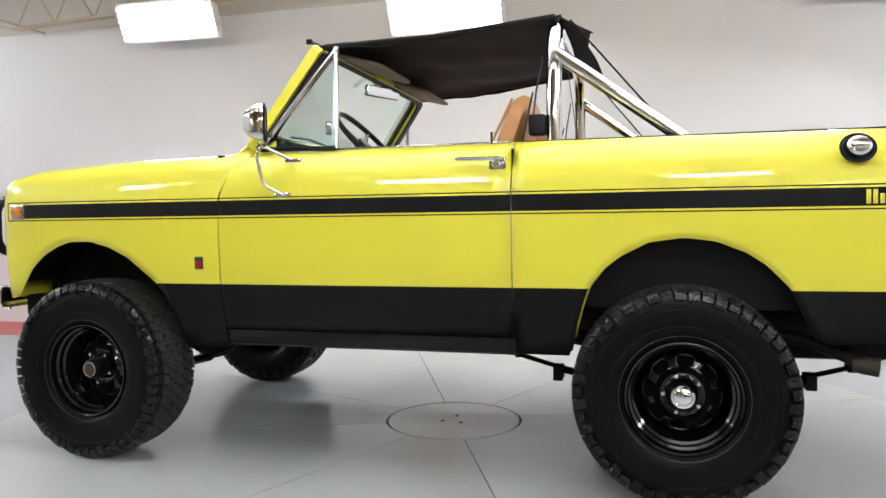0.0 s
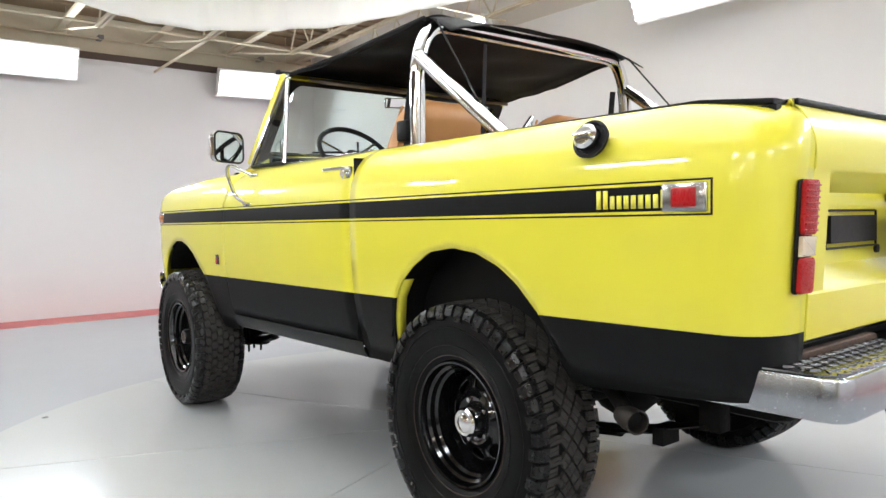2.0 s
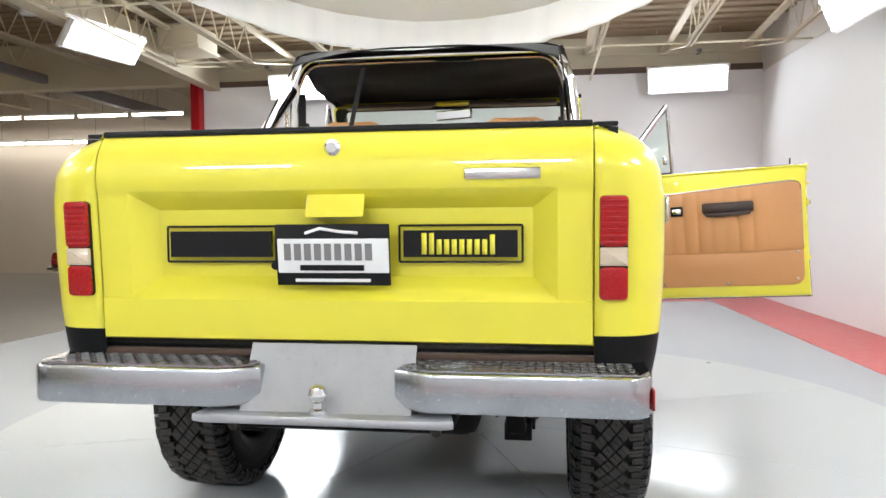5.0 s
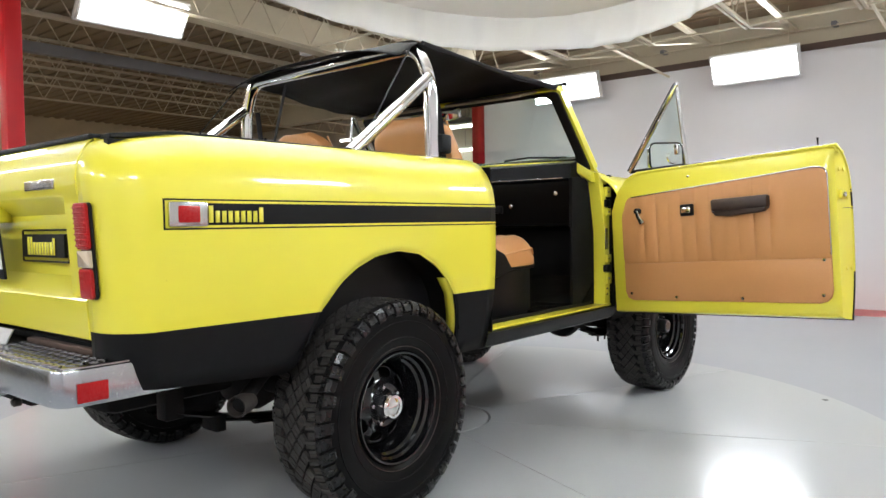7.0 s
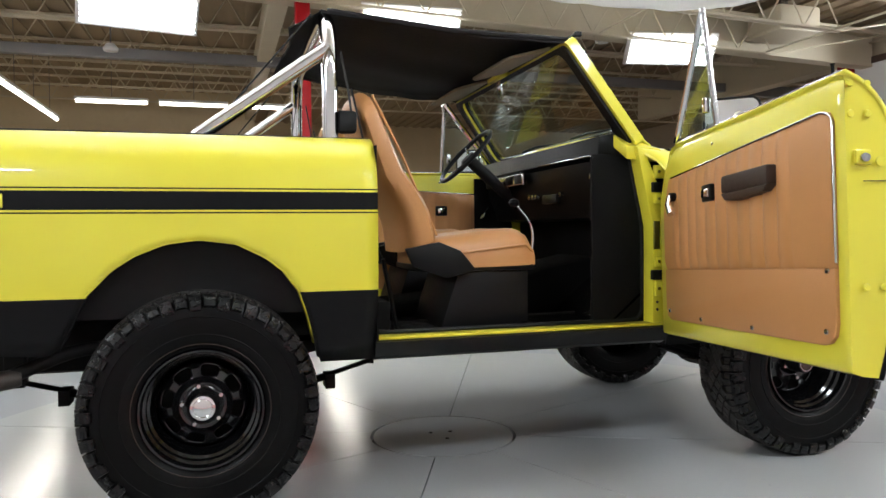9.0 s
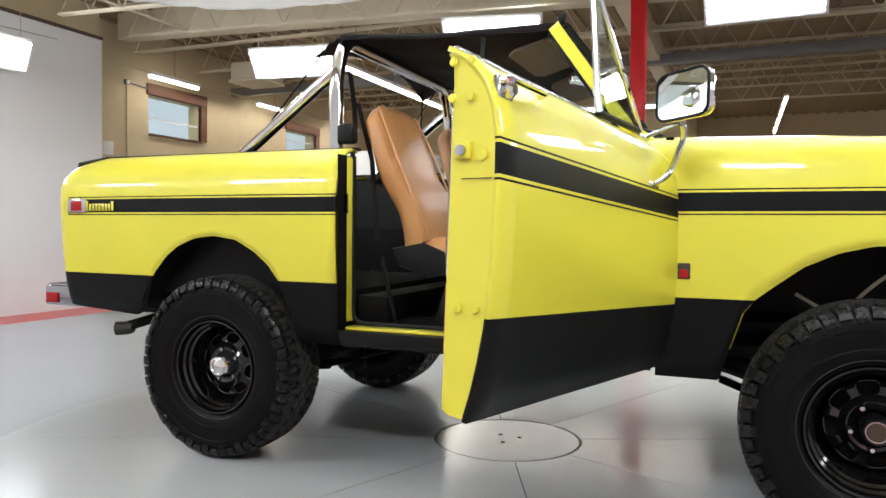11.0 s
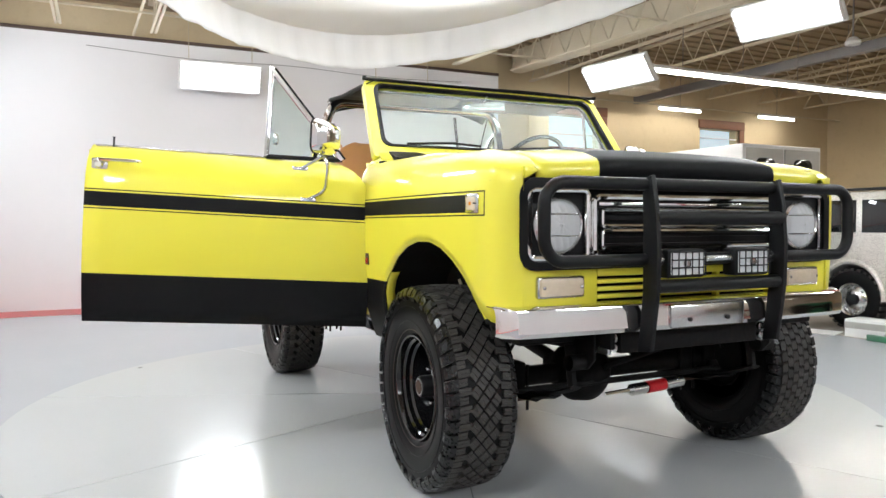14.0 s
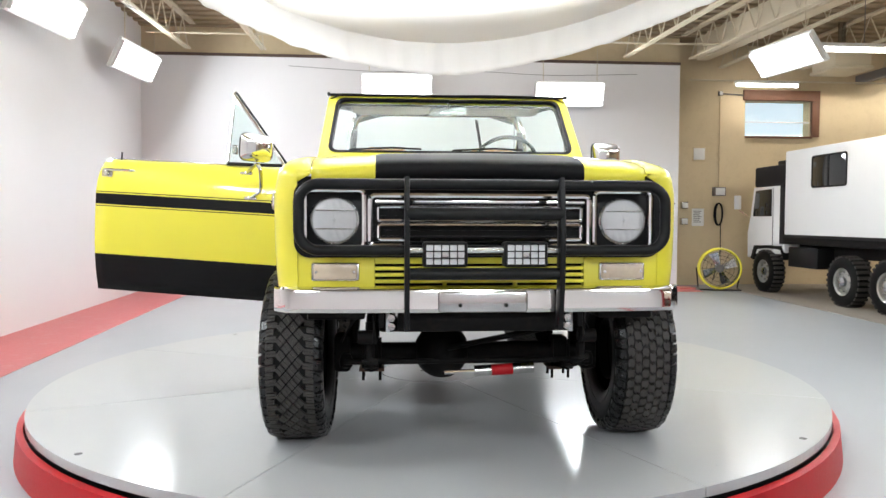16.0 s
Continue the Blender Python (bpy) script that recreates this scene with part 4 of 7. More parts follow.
# ---- rear end ----
gate = empty("tailgate")
gate.parent = truck
ys = [-0.665, -0.661, -0.62, -0.58, -0.576, -0.545, -0.514] + spread(-0.40, 0.40, 9) + [0.514, 0.545, 0.576, 0.58, 0.62, 0.661, 0.665]
zs = [0.758, 0.762, 0.80, 0.866, 0.872, 0.8985, 0.925, 0.95, 1.0, 1.06, 1.107, 1.132, 1.157, 1.163, 1.20, 1.229, 1.254, 1.273, 1.285, 1.295, 1.303, 1.308]
rows = []
for z in zs:
    row = []
    for y in ys:
        x = -2.262 + (0.06 * (1.2 - z) if z < 1.2 else 3.9 * (z - 1.2) ** 2)
        deep = min((0.576 - abs(y)) / 0.062, (z - 0.872) / 0.053, (1.157 - z) / 0.05)
        x += 0.056 * max(0.0, min(1.0, deep))
        if 0.87 < z < 1.16:
            x += 0.004
        if abs(y) > 0.663 or z < 0.76:
            x += 0.006
        row.append((x, y, z))
    rows.append(row)
bm = grid(rows)
bm.normal_update()
for f in list(bm.faces):
    c = f.calc_center_median()
    if 0.514 < abs(c.y) < 0.576 and (0.872 < c.z < 0.925 or 1.107 < c.z < 1.157):
        mid = 1.0
        far = max(f.verts, key=lambda v: abs(v.co.y) + abs(v.co.z - mid) * 1.3)
        near = min(f.verts, key=lambda v: abs(v.co.y) + abs(v.co.z - mid) * 1.3)
        bmesh.utils.face_split(f, far, near)
thick(part("panel", outward(bm), YELLOW_PAINT, gate, "yellow tailgate with a pressed recess"), 0.03)
part("top_trim", box(-2.222, -2.14, -0.664, 0.664, 1.306, 1.324, 0.005), TRIM_BLACK, gate)
for y0, y1, lettered in ((0.175, 0.487, False), (-0.487, -0.165, True)):
    part("decal", box(-2.214, -2.199, y0 + 0.012, y1 - 0.012, 0.977, 1.045), SATIN_BLACK, gate, "black rectangular decal")
    part("pin_line", tube(loop_rect(y0, y1, 0.965, 1.057, 0.004, gp(-2.206)), 0.0032, 5, closed=True), SATIN_BLACK, gate)
script(gate, lambda u, v: (-2.217, -0.226 - u, 0.984 + v), 0.198, 0.054)
part("lock", lathe([(0.022, 0), (0.022, 0.01), (0.014, 0.018), (0, 0.018)], (-2.245, 0.0, 1.262), (-1, 0, 0), 24), CHROME, gate, "chrome lock button")
part("nameplate", box(-2.268, -2.252, -0.535, -0.345, 1.178, 1.205, 0.003), DULL_CHROME, gate, "narrow chrome nameplate")
part("plate_lamp", slab([(-2.20, 0.09, 1.085), (-2.20, 0.09, 1.15), (-2.265, 0.066, 1.147), (-2.285, 0.066, 1.083)], (0, -0.155, 0), bevel=0.005), YELLOW_PAINT, gate, "yellow number plate lamp cover")
pl = empty("number_plate")
pl.parent = truck
tilt = pose(-2.262, 0.0, 0.985, 0, -6, 0)
for nm, a, mtl in (("frame", (-0.006, 0.004, -0.152, 0.152, -0.078, 0.078), TRIM_BLACK), ("plate", (-0.010, 0.0, -0.150, 0.146, -0.045, 0.042), WHITE_PLASTIC)):
    b = box(*a, bevel=0.003)
    b.transform(tilt)
    part(nm, b, mtl, pl, "black plate frame" if nm == "frame" else "white number plate")
for k in range(9):
    y = 0.118 - 0.027 * k
    b = box(-0.0125, -0.009, y - 0.009, y + 0.009, -0.012, 0.030)
    b.transform(tilt)
    part("plate_bar", b, DARK_STEEL, pl)
for a in ((-0.0125, -0.009, -0.085, 0.085, -0.038, -0.024), (-0.009, -0.005, -0.10, 0.10, -0.068, -0.060)):
    b = box(*a)
    b.transform(tilt)
    part("plate_bar", b, SATIN_BLACK if a[4] > -0.05 else WHITE_PLASTIC, pl)
b = tube([(-0.008, 0.07, 0.056), (-0.008, 0.03, 0.068), (-0.008, -0.02, 0.060), (-0.008, -0.07, 0.056)], 0.004, 5)
b.transform(tilt)
part("plate_shape", b, WHITE_PLASTIC, pl)
part("plate_bolt", lathe([(0.012, 0), (0.012, 0.008), (0, 0.009)], (-2.205, 0.175, 0.955), (-1, 0, 0), 10), SATIN_BLACK, gate)

for s in (1, -1):
    tl = empty("tail_light")
    tl.parent = truck
    c = s * 0.716 + (0.0 if s > 0 else 0.004)

    def on_rear(y, z, out=0.0):
        return (-2.262 + 0.06 * (1.2 - z) - out, y, z)
    part("housing", slab([on_rear(p.y, p.z) for p in loop_rect(c - 0.0345, c + 0.0345, 0.874, 1.135, 0.012, gp(0))], (-0.010, 0, 0), bevel=0.003), SATIN_BLACK, tl)
    for z0, z1, mtl, nm in ((0.875, 0.956, RED_LENS, "lower_lens"), (0.958, 1.003, CLEAR_LENS, "reverse_lens"), (1.005, 1.134, RED_LENS, "upper_lens")):
        part(nm, slab([on_rear(p.y, p.z, 0.010) for p in loop_rect(c - 0.034, c + 0.034, z0, z1, 0.012 if nm != "reverse_lens" else 0.003, gp(0))], (-0.012, 0, 0), bevel=0.004), mtl, tl)
    for k in range(8):
        z = 1.012 + 0.015 * k
        part("rib", box(-2.262 + 0.06 * (1.2 - z) - 0.026, -2.262 + 0.06 * (1.2 - z) - 0.018, c - 0.031, c + 0.031, z, z + 0.006, 0.002), RED_LENS, tl)

# step bumper
rb = empty("rear_bumper")
rb.parent = truck
for s in (1, -1):
    outline = [(-2.04, 0.80), (-2.32, 0.795), (-2.355, 0.785), (-2.374, 0.765), (-2.38, 0.735), (-2.38, 0.262), (-2.33, 0.175), (-2.24, 0.175), (-2.24, 0.765), (-2.04, 0.765)]
    part("step", slab([(x, s * y, 0.616) for x, y in outline], (0, 0, 0.094), bevel=0.008), GALV, rb, "bright galvanised step bumper")
    part("tread_plate", slab([(x, s * y, 0.711) for x, y in [(-2.12, 0.795), (-2.31, 0.79), (-2.362, 0.765), (-2.368, 0.27), (-2.33, 0.19), (-2.17, 0.19), (-2.17, 0.76), (-2.12, 0.76)]], (0, 0, 0.004)), TREAD_PLATE, rb, "diamond tread plate step top")
    bm = bmesh.new()
    for i in range(26):
        for j in range(5):
            y, x = 0.21 + i * 0.0215, -2.355 + j * 0.03
            a = 45 if (i + j) % 2 else -45
            q = bmesh.ops.create_cube(bm, size=1, matrix=pose(x, s * y, 0.716, 0, 0, a) @ Matrix.Diagonal((0.022, 0.005, 0.004, 1)))
    tagged(part("raised_tread", bm, TREAD_PLATE, rb, smooth=False), kind="stuff")
    part("rubber_strip", box(-2.225, -2.19, s * 0.45 - 0.24, s * 0.45 + 0.24, 0.713, 0.730, 0.006), RUST, rb)
# thin red patch on the right-hand end face
part("end_sticker", box(-2.335, -2.255, -0.8015, -0.797, 0.628, 0.676, 0.0005), RED_LENS, rb, "red patch on the bumper end")
part("hitch_back", slab([(-2.266, -0.22, 0.757), (-2.262, -0.22, 0.757), (-2.325, -0.22, 0.640), (-2.36, -0.22, 0.597), (-2.366, -0.22, 0.599), (-2.331, -0.22, 0.643)], (0, 0.44, 0)), WORN_PLATE, rb, "worn grey aluminium plate")
part("hitch_plate", slab([(-2.25, 0.30, 0.584), (-2.395, 0.33, 0.584), (-2.405, 0.30, 0.584), (-2.405, -0.30, 0.584), (-2.395, -0.33, 0.584), (-2.25, -0.30, 0.584)], (0, 0, 0.022), bevel=0.006), WORN_PLATE, rb)
part("hitch_ball", lathe([(0.022, 0), (0.022, 0.012), (0.012, 0.015), (0.012, 0.028), (0.020, 0.034), (0.025, 0.048), (0.020, 0.064), (0.010, 0.071), (0, 0.072)], (-2.372, 0.01, 0.606), (0, 0, 1), 24), CHROME, rb, "chrome hitch ball")
for y in (-0.17, 0.20):
    part("bolt", lathe([(0.014, 0), (0.014, 0.008), (0, 0.009)], (-2.35, y, 0.597), (0, 0, 1), 8), GALV, rb)
part("bracket", box(-2.26, -2.0, -0.31, 0.31, 0.535, 0.575, 0.006), CHASSIS, rb)
for s in (1, -1):
    part("tow_nut", lathe([(0.014, 0), (0.014, 0.02), (0.008, 0.026), (0, 0.026)], (-2.27, s * 0.27, 0.548), (-1, 0, 0), 12), EXHAUST, rb)

# ---- tub, bed and cabin shell ----
tub = empty("body_tub")
tub.parent = truck
part("cabin_floor", box(-0.70, 0.62, -0.80, 0.80, 0.575, 0.598), CARPET, tub)
part("bed_floor", box(-2.20, -0.70, -0.70, 0.70, 0.72, 0.74), CARPET, tub)
part("bed_front_wall", box(-0.72, -0.69, -0.70, 0.70, 0.60, 0.74), CARPET, tub)
part("under_body", box(-2.18, -0.55, -0.62, 0.62, 0.60, 0.715, 0.01), CHASSIS, tub)
for s in (1, -1):
    part("bed_side", box(-2.20, -0.66, s * 0.715 - 0.012, s * 0.715 + 0.012, 0.70, 1.306), SATIN_BLACK, tub)
    part("rail_trim", slab([(-2.195, s * 0.698 - 0.030, 1.308), (-2.02, s * 0.698 - 0.030, 1.330), (-0.655, s * 0.698 - 0.030, 1.331), (-0.655, s * 0.698 - 0.030, 1.343), (-2.02, s * 0.698 - 0.030, 1.343), (-2.195, s * 0.698 - 0.030, 1.321)], (0, 0.060, 0), bevel=0.003), TRIM_BLACK, tub, "black rail trim")
    part("inner_wheel_house", box(-1.72, -0.86, s * 0.60 - 0.01, s * 0.60 + 0.01, 0.60, 1.0), CHASSIS, tub)
    rows = []
    for x in spread(-1.70, -0.88, 20):
        z = lerp_curve(REAR_ARCH, x) + 0.02
        rows.append([(x, s * 0.60, z), (x, s * 0.86, z)])
    part("wheel_house_top", grid(rows), CHASSIS, tub)
    rows = []
    for x in spread(0.86, 1.66, 20):
        z = lerp_curve(FRONT_ARCH, x) + 0.02
        rows.append([(x, s * 0.55, z), (x, s * (side_y(z, x) - 0.03), z)])
    part("wheel_house_top", grid(rows), CHASSIS, tub)
    part("inner_fender", box(0.64, 1.70, s * 0.56 - 0.01, s * 0.56 + 0.01, 0.72, 1.25), CHASSIS, tub)
    part("lock_pillar", box(-0.69, -0.656, s * 0.77 - 0.05, s * 0.77 + 0.05, 0.62, 1.30, 0.01), YELLOW_PAINT, tub, "yellow rear door pillar")
    part("hinge_pillar", slab([(0.535, s * 0.71, 0.60), (0.596, s * 0.71, 0.60), (0.596, s * 0.71, 1.10), (0.50, s * 0.71, 1.315), (0.46, s * 0.71, 1.33), (0.535, s * 0.71, 1.0)], (0, s * 0.10, 0), bevel=0.006), YELLOW_PAINT, tub, "yellow hinge pillar")
    part("sill", box(-0.648, 0.60, s * 0.775 - 0.04, s * 0.775 + 0.035, 0.594, 0.606, 0.004), YELLOW_PAINT, tub, "yellow painted door sill")
    # dark strip added behind the door gap in place of its shade, no real seal
    part("gap_seal", box(-0.656, -0.652, s * 0.83 - 0.035, s * 0.83 + 0.035, 0.60, 1.30), CARPET, tub)
    part("striker", box(-0.664, -0.652, s * 0.80 - 0.02, s * 0.80 + 0.02, 1.06, 1.15, 0.004), DULL_CHROME, tub)
    for z, tall, black in ((1.165, 0.020, True), (0.800, 0.020, True), (1.225, 0.026, False), (1.115, 0.022, False), (0.855, 0.022, False), (0.745, 0.030, False)):
        h = part("hinge", box(0.528 if black else 0.540, 0.590, s * 0.812 - 0.012, s * 0.812 + 0.012, z - tall, z + tall, 0.004), SATIN_BLACK if black else YELLOW_PAINT, tub)
        if not black:
            part("hinge_bolt", lathe([(0.007, 0), (0.006, 0.004), (0, 0.005)], (0.556, s * 0.824, z), (0, s, 0), 8), DULL_CHROME, h)
    for z in (0.66, 0.69):
        part("pillar_screw", lathe([(0.006, 0), (0.005, 0.004), (0, 0.005)], (0.556, s * 0.810, z), (0, s, 0), 8), BROWN, tub)
part("maker_plate", box(0.538, 0.566, -0.8135, -0.8095, 0.905, 1.020, 0.001), DULL_CHROME, tub, "small silver data plate")
part("firewall", box(0.62, 0.645, -0.80, 0.80, 0.575, 1.325), SATIN_BLACK, tub)
part("engine_bay_floor", box(0.62, 1.70, -0.30, 0.30, 0.70, 1.20), CHASSIS, tub)
part("door_seal", tube(bend([(-0.66, -0.735, 1.33), (-0.655, -0.735, 0.612), (0.527, -0.735, 0.612), (0.527, -0.735, 1.0), (0.455, -0.735, 1.34)], 0.06), 0.010, 6), TRIM_BLACK, tub)

# ---- wheels ----
TYRE_R, TYRE_W = 0.403, 0.265


def tyre_profile():
    """(radius, across) from the inner bead over the tread to the outer bead."""
    h = TYRE_W / 2
    half = [(0.205, 0.098), (0.215, 0.112), (0.25, 0.128), (0.30, h), (0.34, h - 0.001), (0.368, h - 0.010), (0.382, h - 0.022), (0.388, h - 0.045), (0.390, 0.05), (0.390, 0.0)]
    return [(r, -a) for r, a in half] + [(r, a) for r, a in half[::-1][1:]]


def tread_piece(bm, pts, r0, drop=0.0):
    """One block: (along, across) in metres, set on the tyre's curve."""
    low, top = [], []
    for u, y in pts:
        a = u / TYRE_R
        r = TYRE_R - drop * max(0.0, abs(y) - 0.095) - 0.004 * (abs(y) / 0.1) ** 2
        low.append(bm.verts.new((r0 * math.cos(a), y, r0 * math.sin(a))))
        top.append(bm.verts.new((r * math.cos(a), y, r * math.sin(a))))
    bm.faces.new(top)
    for i in range(len(pts)):
        j = (i + 1) % len(pts)
        bm.faces.new((low[i], low[j], top[j], top[i]))


def tread_mesh(lattice):
    """Tread blocks round the tyre: a crossed lattice of split blocks between siped side bars, or small interlocked ones in wavy ribs."""
    bm = bmesh.new()
    n = 40 if lattice else 52
    pitch = 2 * math.pi * TYRE_R / n
    a, b = pitch / 2, 0.026
    for k in range(n):
        u0 = k * pitch
        if lattice:
            for row, y0 in enumerate((-0.039, -0.013, 0.013, 0.039)):
                cu = u0 + (a if row % 2 else 0.0)
                for p0, p1 in ((-0.415, -0.02), (0.02, 0.415)):
                    tread_piece(bm, [(cu + a * (p + q), y0 + b * (p - q)) for p, q in ((p0, -0.415), (p1, -0.415), (p1, 0.415), (p0, 0.415))], 0.380)
            for s in (1, -1):
                for h in range(2):
                    cu = u0 + (h - 0.5) * a + (0.3 * a if s > 0 else 0.0)
                    inner = 0.058 if h else 0.070
                    for d0, d1 in ((-0.0125, -0.0008), (0.0008, 0.0125)):
                        tread_piece(bm, [(cu + d0 - 0.003, s * inner), (cu + d1 - 0.003, s * inner), (cu + d1 + 0.002, s * 0.103), (cu + d0 + 0.002, s * 0.103)][::s], 0.380)
        else:
            for row, y0 in enumerate((-0.080, -0.048, -0.016, 0.016, 0.048, 0.080)):
                cu = u0 + (0.5 * pitch if row % 2 else 0.0)
                e = 0.005 if row % 2 else -0.005
                for h0, h1 in ((-0.0135, -0.0008), (0.0008, 0.0135)):
                    tread_piece(bm, [(cu - 0.019 + e, y0 + h0), (cu + 0.008, y0 + h0 - 0.0025), (cu + 0.020 + e, y0 + h0), (cu + 0.019 - e, y0 + h1), (cu - 0.003, y0 + h1 + 0.0025), (cu - 0.020 - e, y0 + h1)], 0.380)
    bmesh.ops.recalc_face_normals(bm, faces=bm.faces)
    return bm


def shoulder_mesh(lattice):
    """Shoulder lugs that wrap over the edge of the tread and down the sidewall, long and short in turn."""
    bm = bmesh.new()
    n = 50 if lattice else 54
    step = 2 * math.pi / n
    for k in range(n):
        for s in (1, -1):
            o = k * step + (0.5 * step if s < 0 else 0.0)
            down = 0.346 if k % 2 else 0.360
            fill = 0.78 if lattice else 0.80
            prof = [(0.376, 0.100), (TYRE_R - 0.005, 0.102), (TYRE_R - 0.010, 0.122 + (0.004 if k % 2 else 0)), (0.380, 0.134), (0.362, 0.1395), (down, 0.1385), (down - 0.004, 0.130)]
            a0, a1 = o + 0.04 * step, o + (0.04 + fill) * step
            q = [[bm.verts.new((r * math.cos(t + sl), s * y, r * math.sin(t + sl))) for t in (a0, a1)] for (r, y), sl in zip(prof, (0, 0, 0.01, 0.02, 0.02, 0.02, 0.02))]
            for u, v in zip(q, q[1:]):
                bm.faces.new((u[0], u[1], v[1], v[0]))
            base = [bm.verts.new((0.345 * math.cos(t), s * 0.124, 0.345 * math.sin(t))) for t in (a0 + 0.01, a1 + 0.01)]
            for side, b in ((0, base[0]), (1, base[1])):
                for u, v in zip(q, q[1:]):
                    bm.faces.new((u[side], v[side], b))
    bmesh.ops.recalc_face_normals(bm, faces=bm.faces)
    return bm


def rim_disc():
    """The wheel centre: a dished plate with eight rounded windows near its edge."""
    bm = bmesh.new()
    seg = 128
    rings = [(0.046, 0.030), (0.080, 0.032), (0.090, 0.022), (0.098, 0.016), (0.102, 0.014), (0.108, 0.012), (0.124, 0.009), (0.136, 0.004), (0.141, 0.0), (0.147, -0.006), (0.158, -0.022)]
    vs = [[bm.verts.new((r * math.cos(2 * math.pi * k / seg), y, r * math.sin(2 * math.pi * k / seg))) for k in range(seg)] for r, y in rings]
    for i in range(len(rings) - 1):
        for k in range(seg):
            j = k % 16
            hole = (i == 4 and 5 <= j <= 10) or (i in (5, 6) and 3 <= j <= 12) or (i == 7 and 4 <= j <= 11)
            if not hole:
                l = (k + 1) % seg
                bm.faces.new((vs[i][k], vs[i][l], vs[i + 1][l], vs[i + 1][k]))
    bmesh.ops.recalc_face_normals(bm, faces=bm.faces)
    return bm


def make_wheel(front_axle, lattice=True):
    """A wheel that faces +y."""
    w = empty("wheel")
    ty = part("tyre", lathe([(r, a) for r, a in tyre_profile()], (0, 0, 0), (0, 1, 0), 72), RUBBER, w, "black all-terrain tyre")
    tagged(part("tread", tread_mesh(lattice), TREAD_RUBBER, ty, "chunky tread blocks", smooth=False), kind="stuff")
    tagged(part("shoulder_tread", shoulder_mesh(lattice), LUG_RUBBER, ty, "shiny dressed shoulder lugs", smooth=False), kind="stuff")
    for r, rw in ((0.322, 0.0022), (0.262, 0.0018)):
        for f in (1, -1):
            part("sidewall_ring", tube([(r * math.cos(a), f * (0.1322 if r > 0.3 else 0.1292), r * math.sin(a)) for a in (2 * math.pi * k / 64 for k in range(64))], rw, 5, closed=True), RUBBER, ty)
    part("bead_line", tube([(0.228 * math.cos(a), 0.1225, 0.228 * math.sin(a)) for a in (2 * math.pi * k / 48 for k in range(48))], 0.0014, 5, closed=True), BROWN, ty)
    rim = part("rim", lathe([(0.206, -0.10), (0.212, 0.108), (0.206, 0.119), (0.199, 0.117), (0.195, 0.104), (0.193, 0.092), (0.184, 0.084), (0.181, 0.066), (0.172, 0.058), (0.168, 0.030), (0.160, 0.0), (0.158, -0.03), (0.156, -0.08)], (0, 0, 0), (0, 1, 0), 56), RIM_BLACK, w, "gloss black steel rim")
    d = rim_disc()
    d.transform(pose(0, -0.014 if front_axle else 0.010, 0))
    thick(part("disc", d, RIM_BLACK, rim), 0.008)
    part("brake_drum", lathe([(0.150, -0.09), (0.150, -0.035), (0.06, -0.03), (0, -0.03)], (0, 0, 0), (0, 1, 0), 40), CHASSIS, rim)
    for k in range(5):
        a = 2 * math.pi * k / 5 + 0.3
        part("lug_nut", lathe([(0.011, 0.03), (0.011, 0.052), (0.007, 0.058), (0, 0.058)], (0.07 * math.cos(a), -0.008, 0.07 * math.sin(a)), (0, 1, 0), 8), DULL_CHROME, rim)
    if front_axle:
        part("locking_hub", lathe([(0.045, 0.0), (0.043, 0.070), (0.038, 0.078), (0, 0.078)], (0, 0.018, 0), (0, 1, 0), 28), SATIN_BLACK, rim, "black locking hub")
        part("hub_ring", lathe([(0.034, 0.095), (0.034, 0.098), (0.029, 0.098)], (0, 0, 0), (0, 1, 0), 28), DULL_CHROME, rim)
        part("hub_dial", lathe([(0.028, 0.095), (0.026, 0.100), (0, 0.101)], (0, 0, 0), (0, 1, 0), 24), RUST, rim)
    else:
        part("hub_cap", lathe([(0.049, 0.0), (0.048, 0.070), (0.042, 0.078), (0.033, 0.079), (0.031, 0.077), (0.022, 0.082), (0.010, 0.085), (0, 0.0855)], (0, 0.012, 0), (0, 1, 0), 32), CHROME, rim, "polished hub cap")
    return w


proto = {f: make_wheel(f, lattice=not f) for f in (True, False)}
HUB_Y, AXLE_X, HUB_Z = 0.755, 1.27, 0.402
for f in (True, False):
    x = AXLE_X if f else -AXLE_X
    for s in (1, -1):
        turn = pose(x, s * (HUB_Y + (0.038 if f else 0.018)), HUB_Z, 0, random.uniform(0, 40), (0 if s > 0 else 180) + (-2.0 if f else 0))
        w = proto[f] if s > 0 else make_wheel(True) if f else copy_thing(proto[f], turn)
        if s > 0 or f:
            w.matrix_world = turn
        w.parent = truck

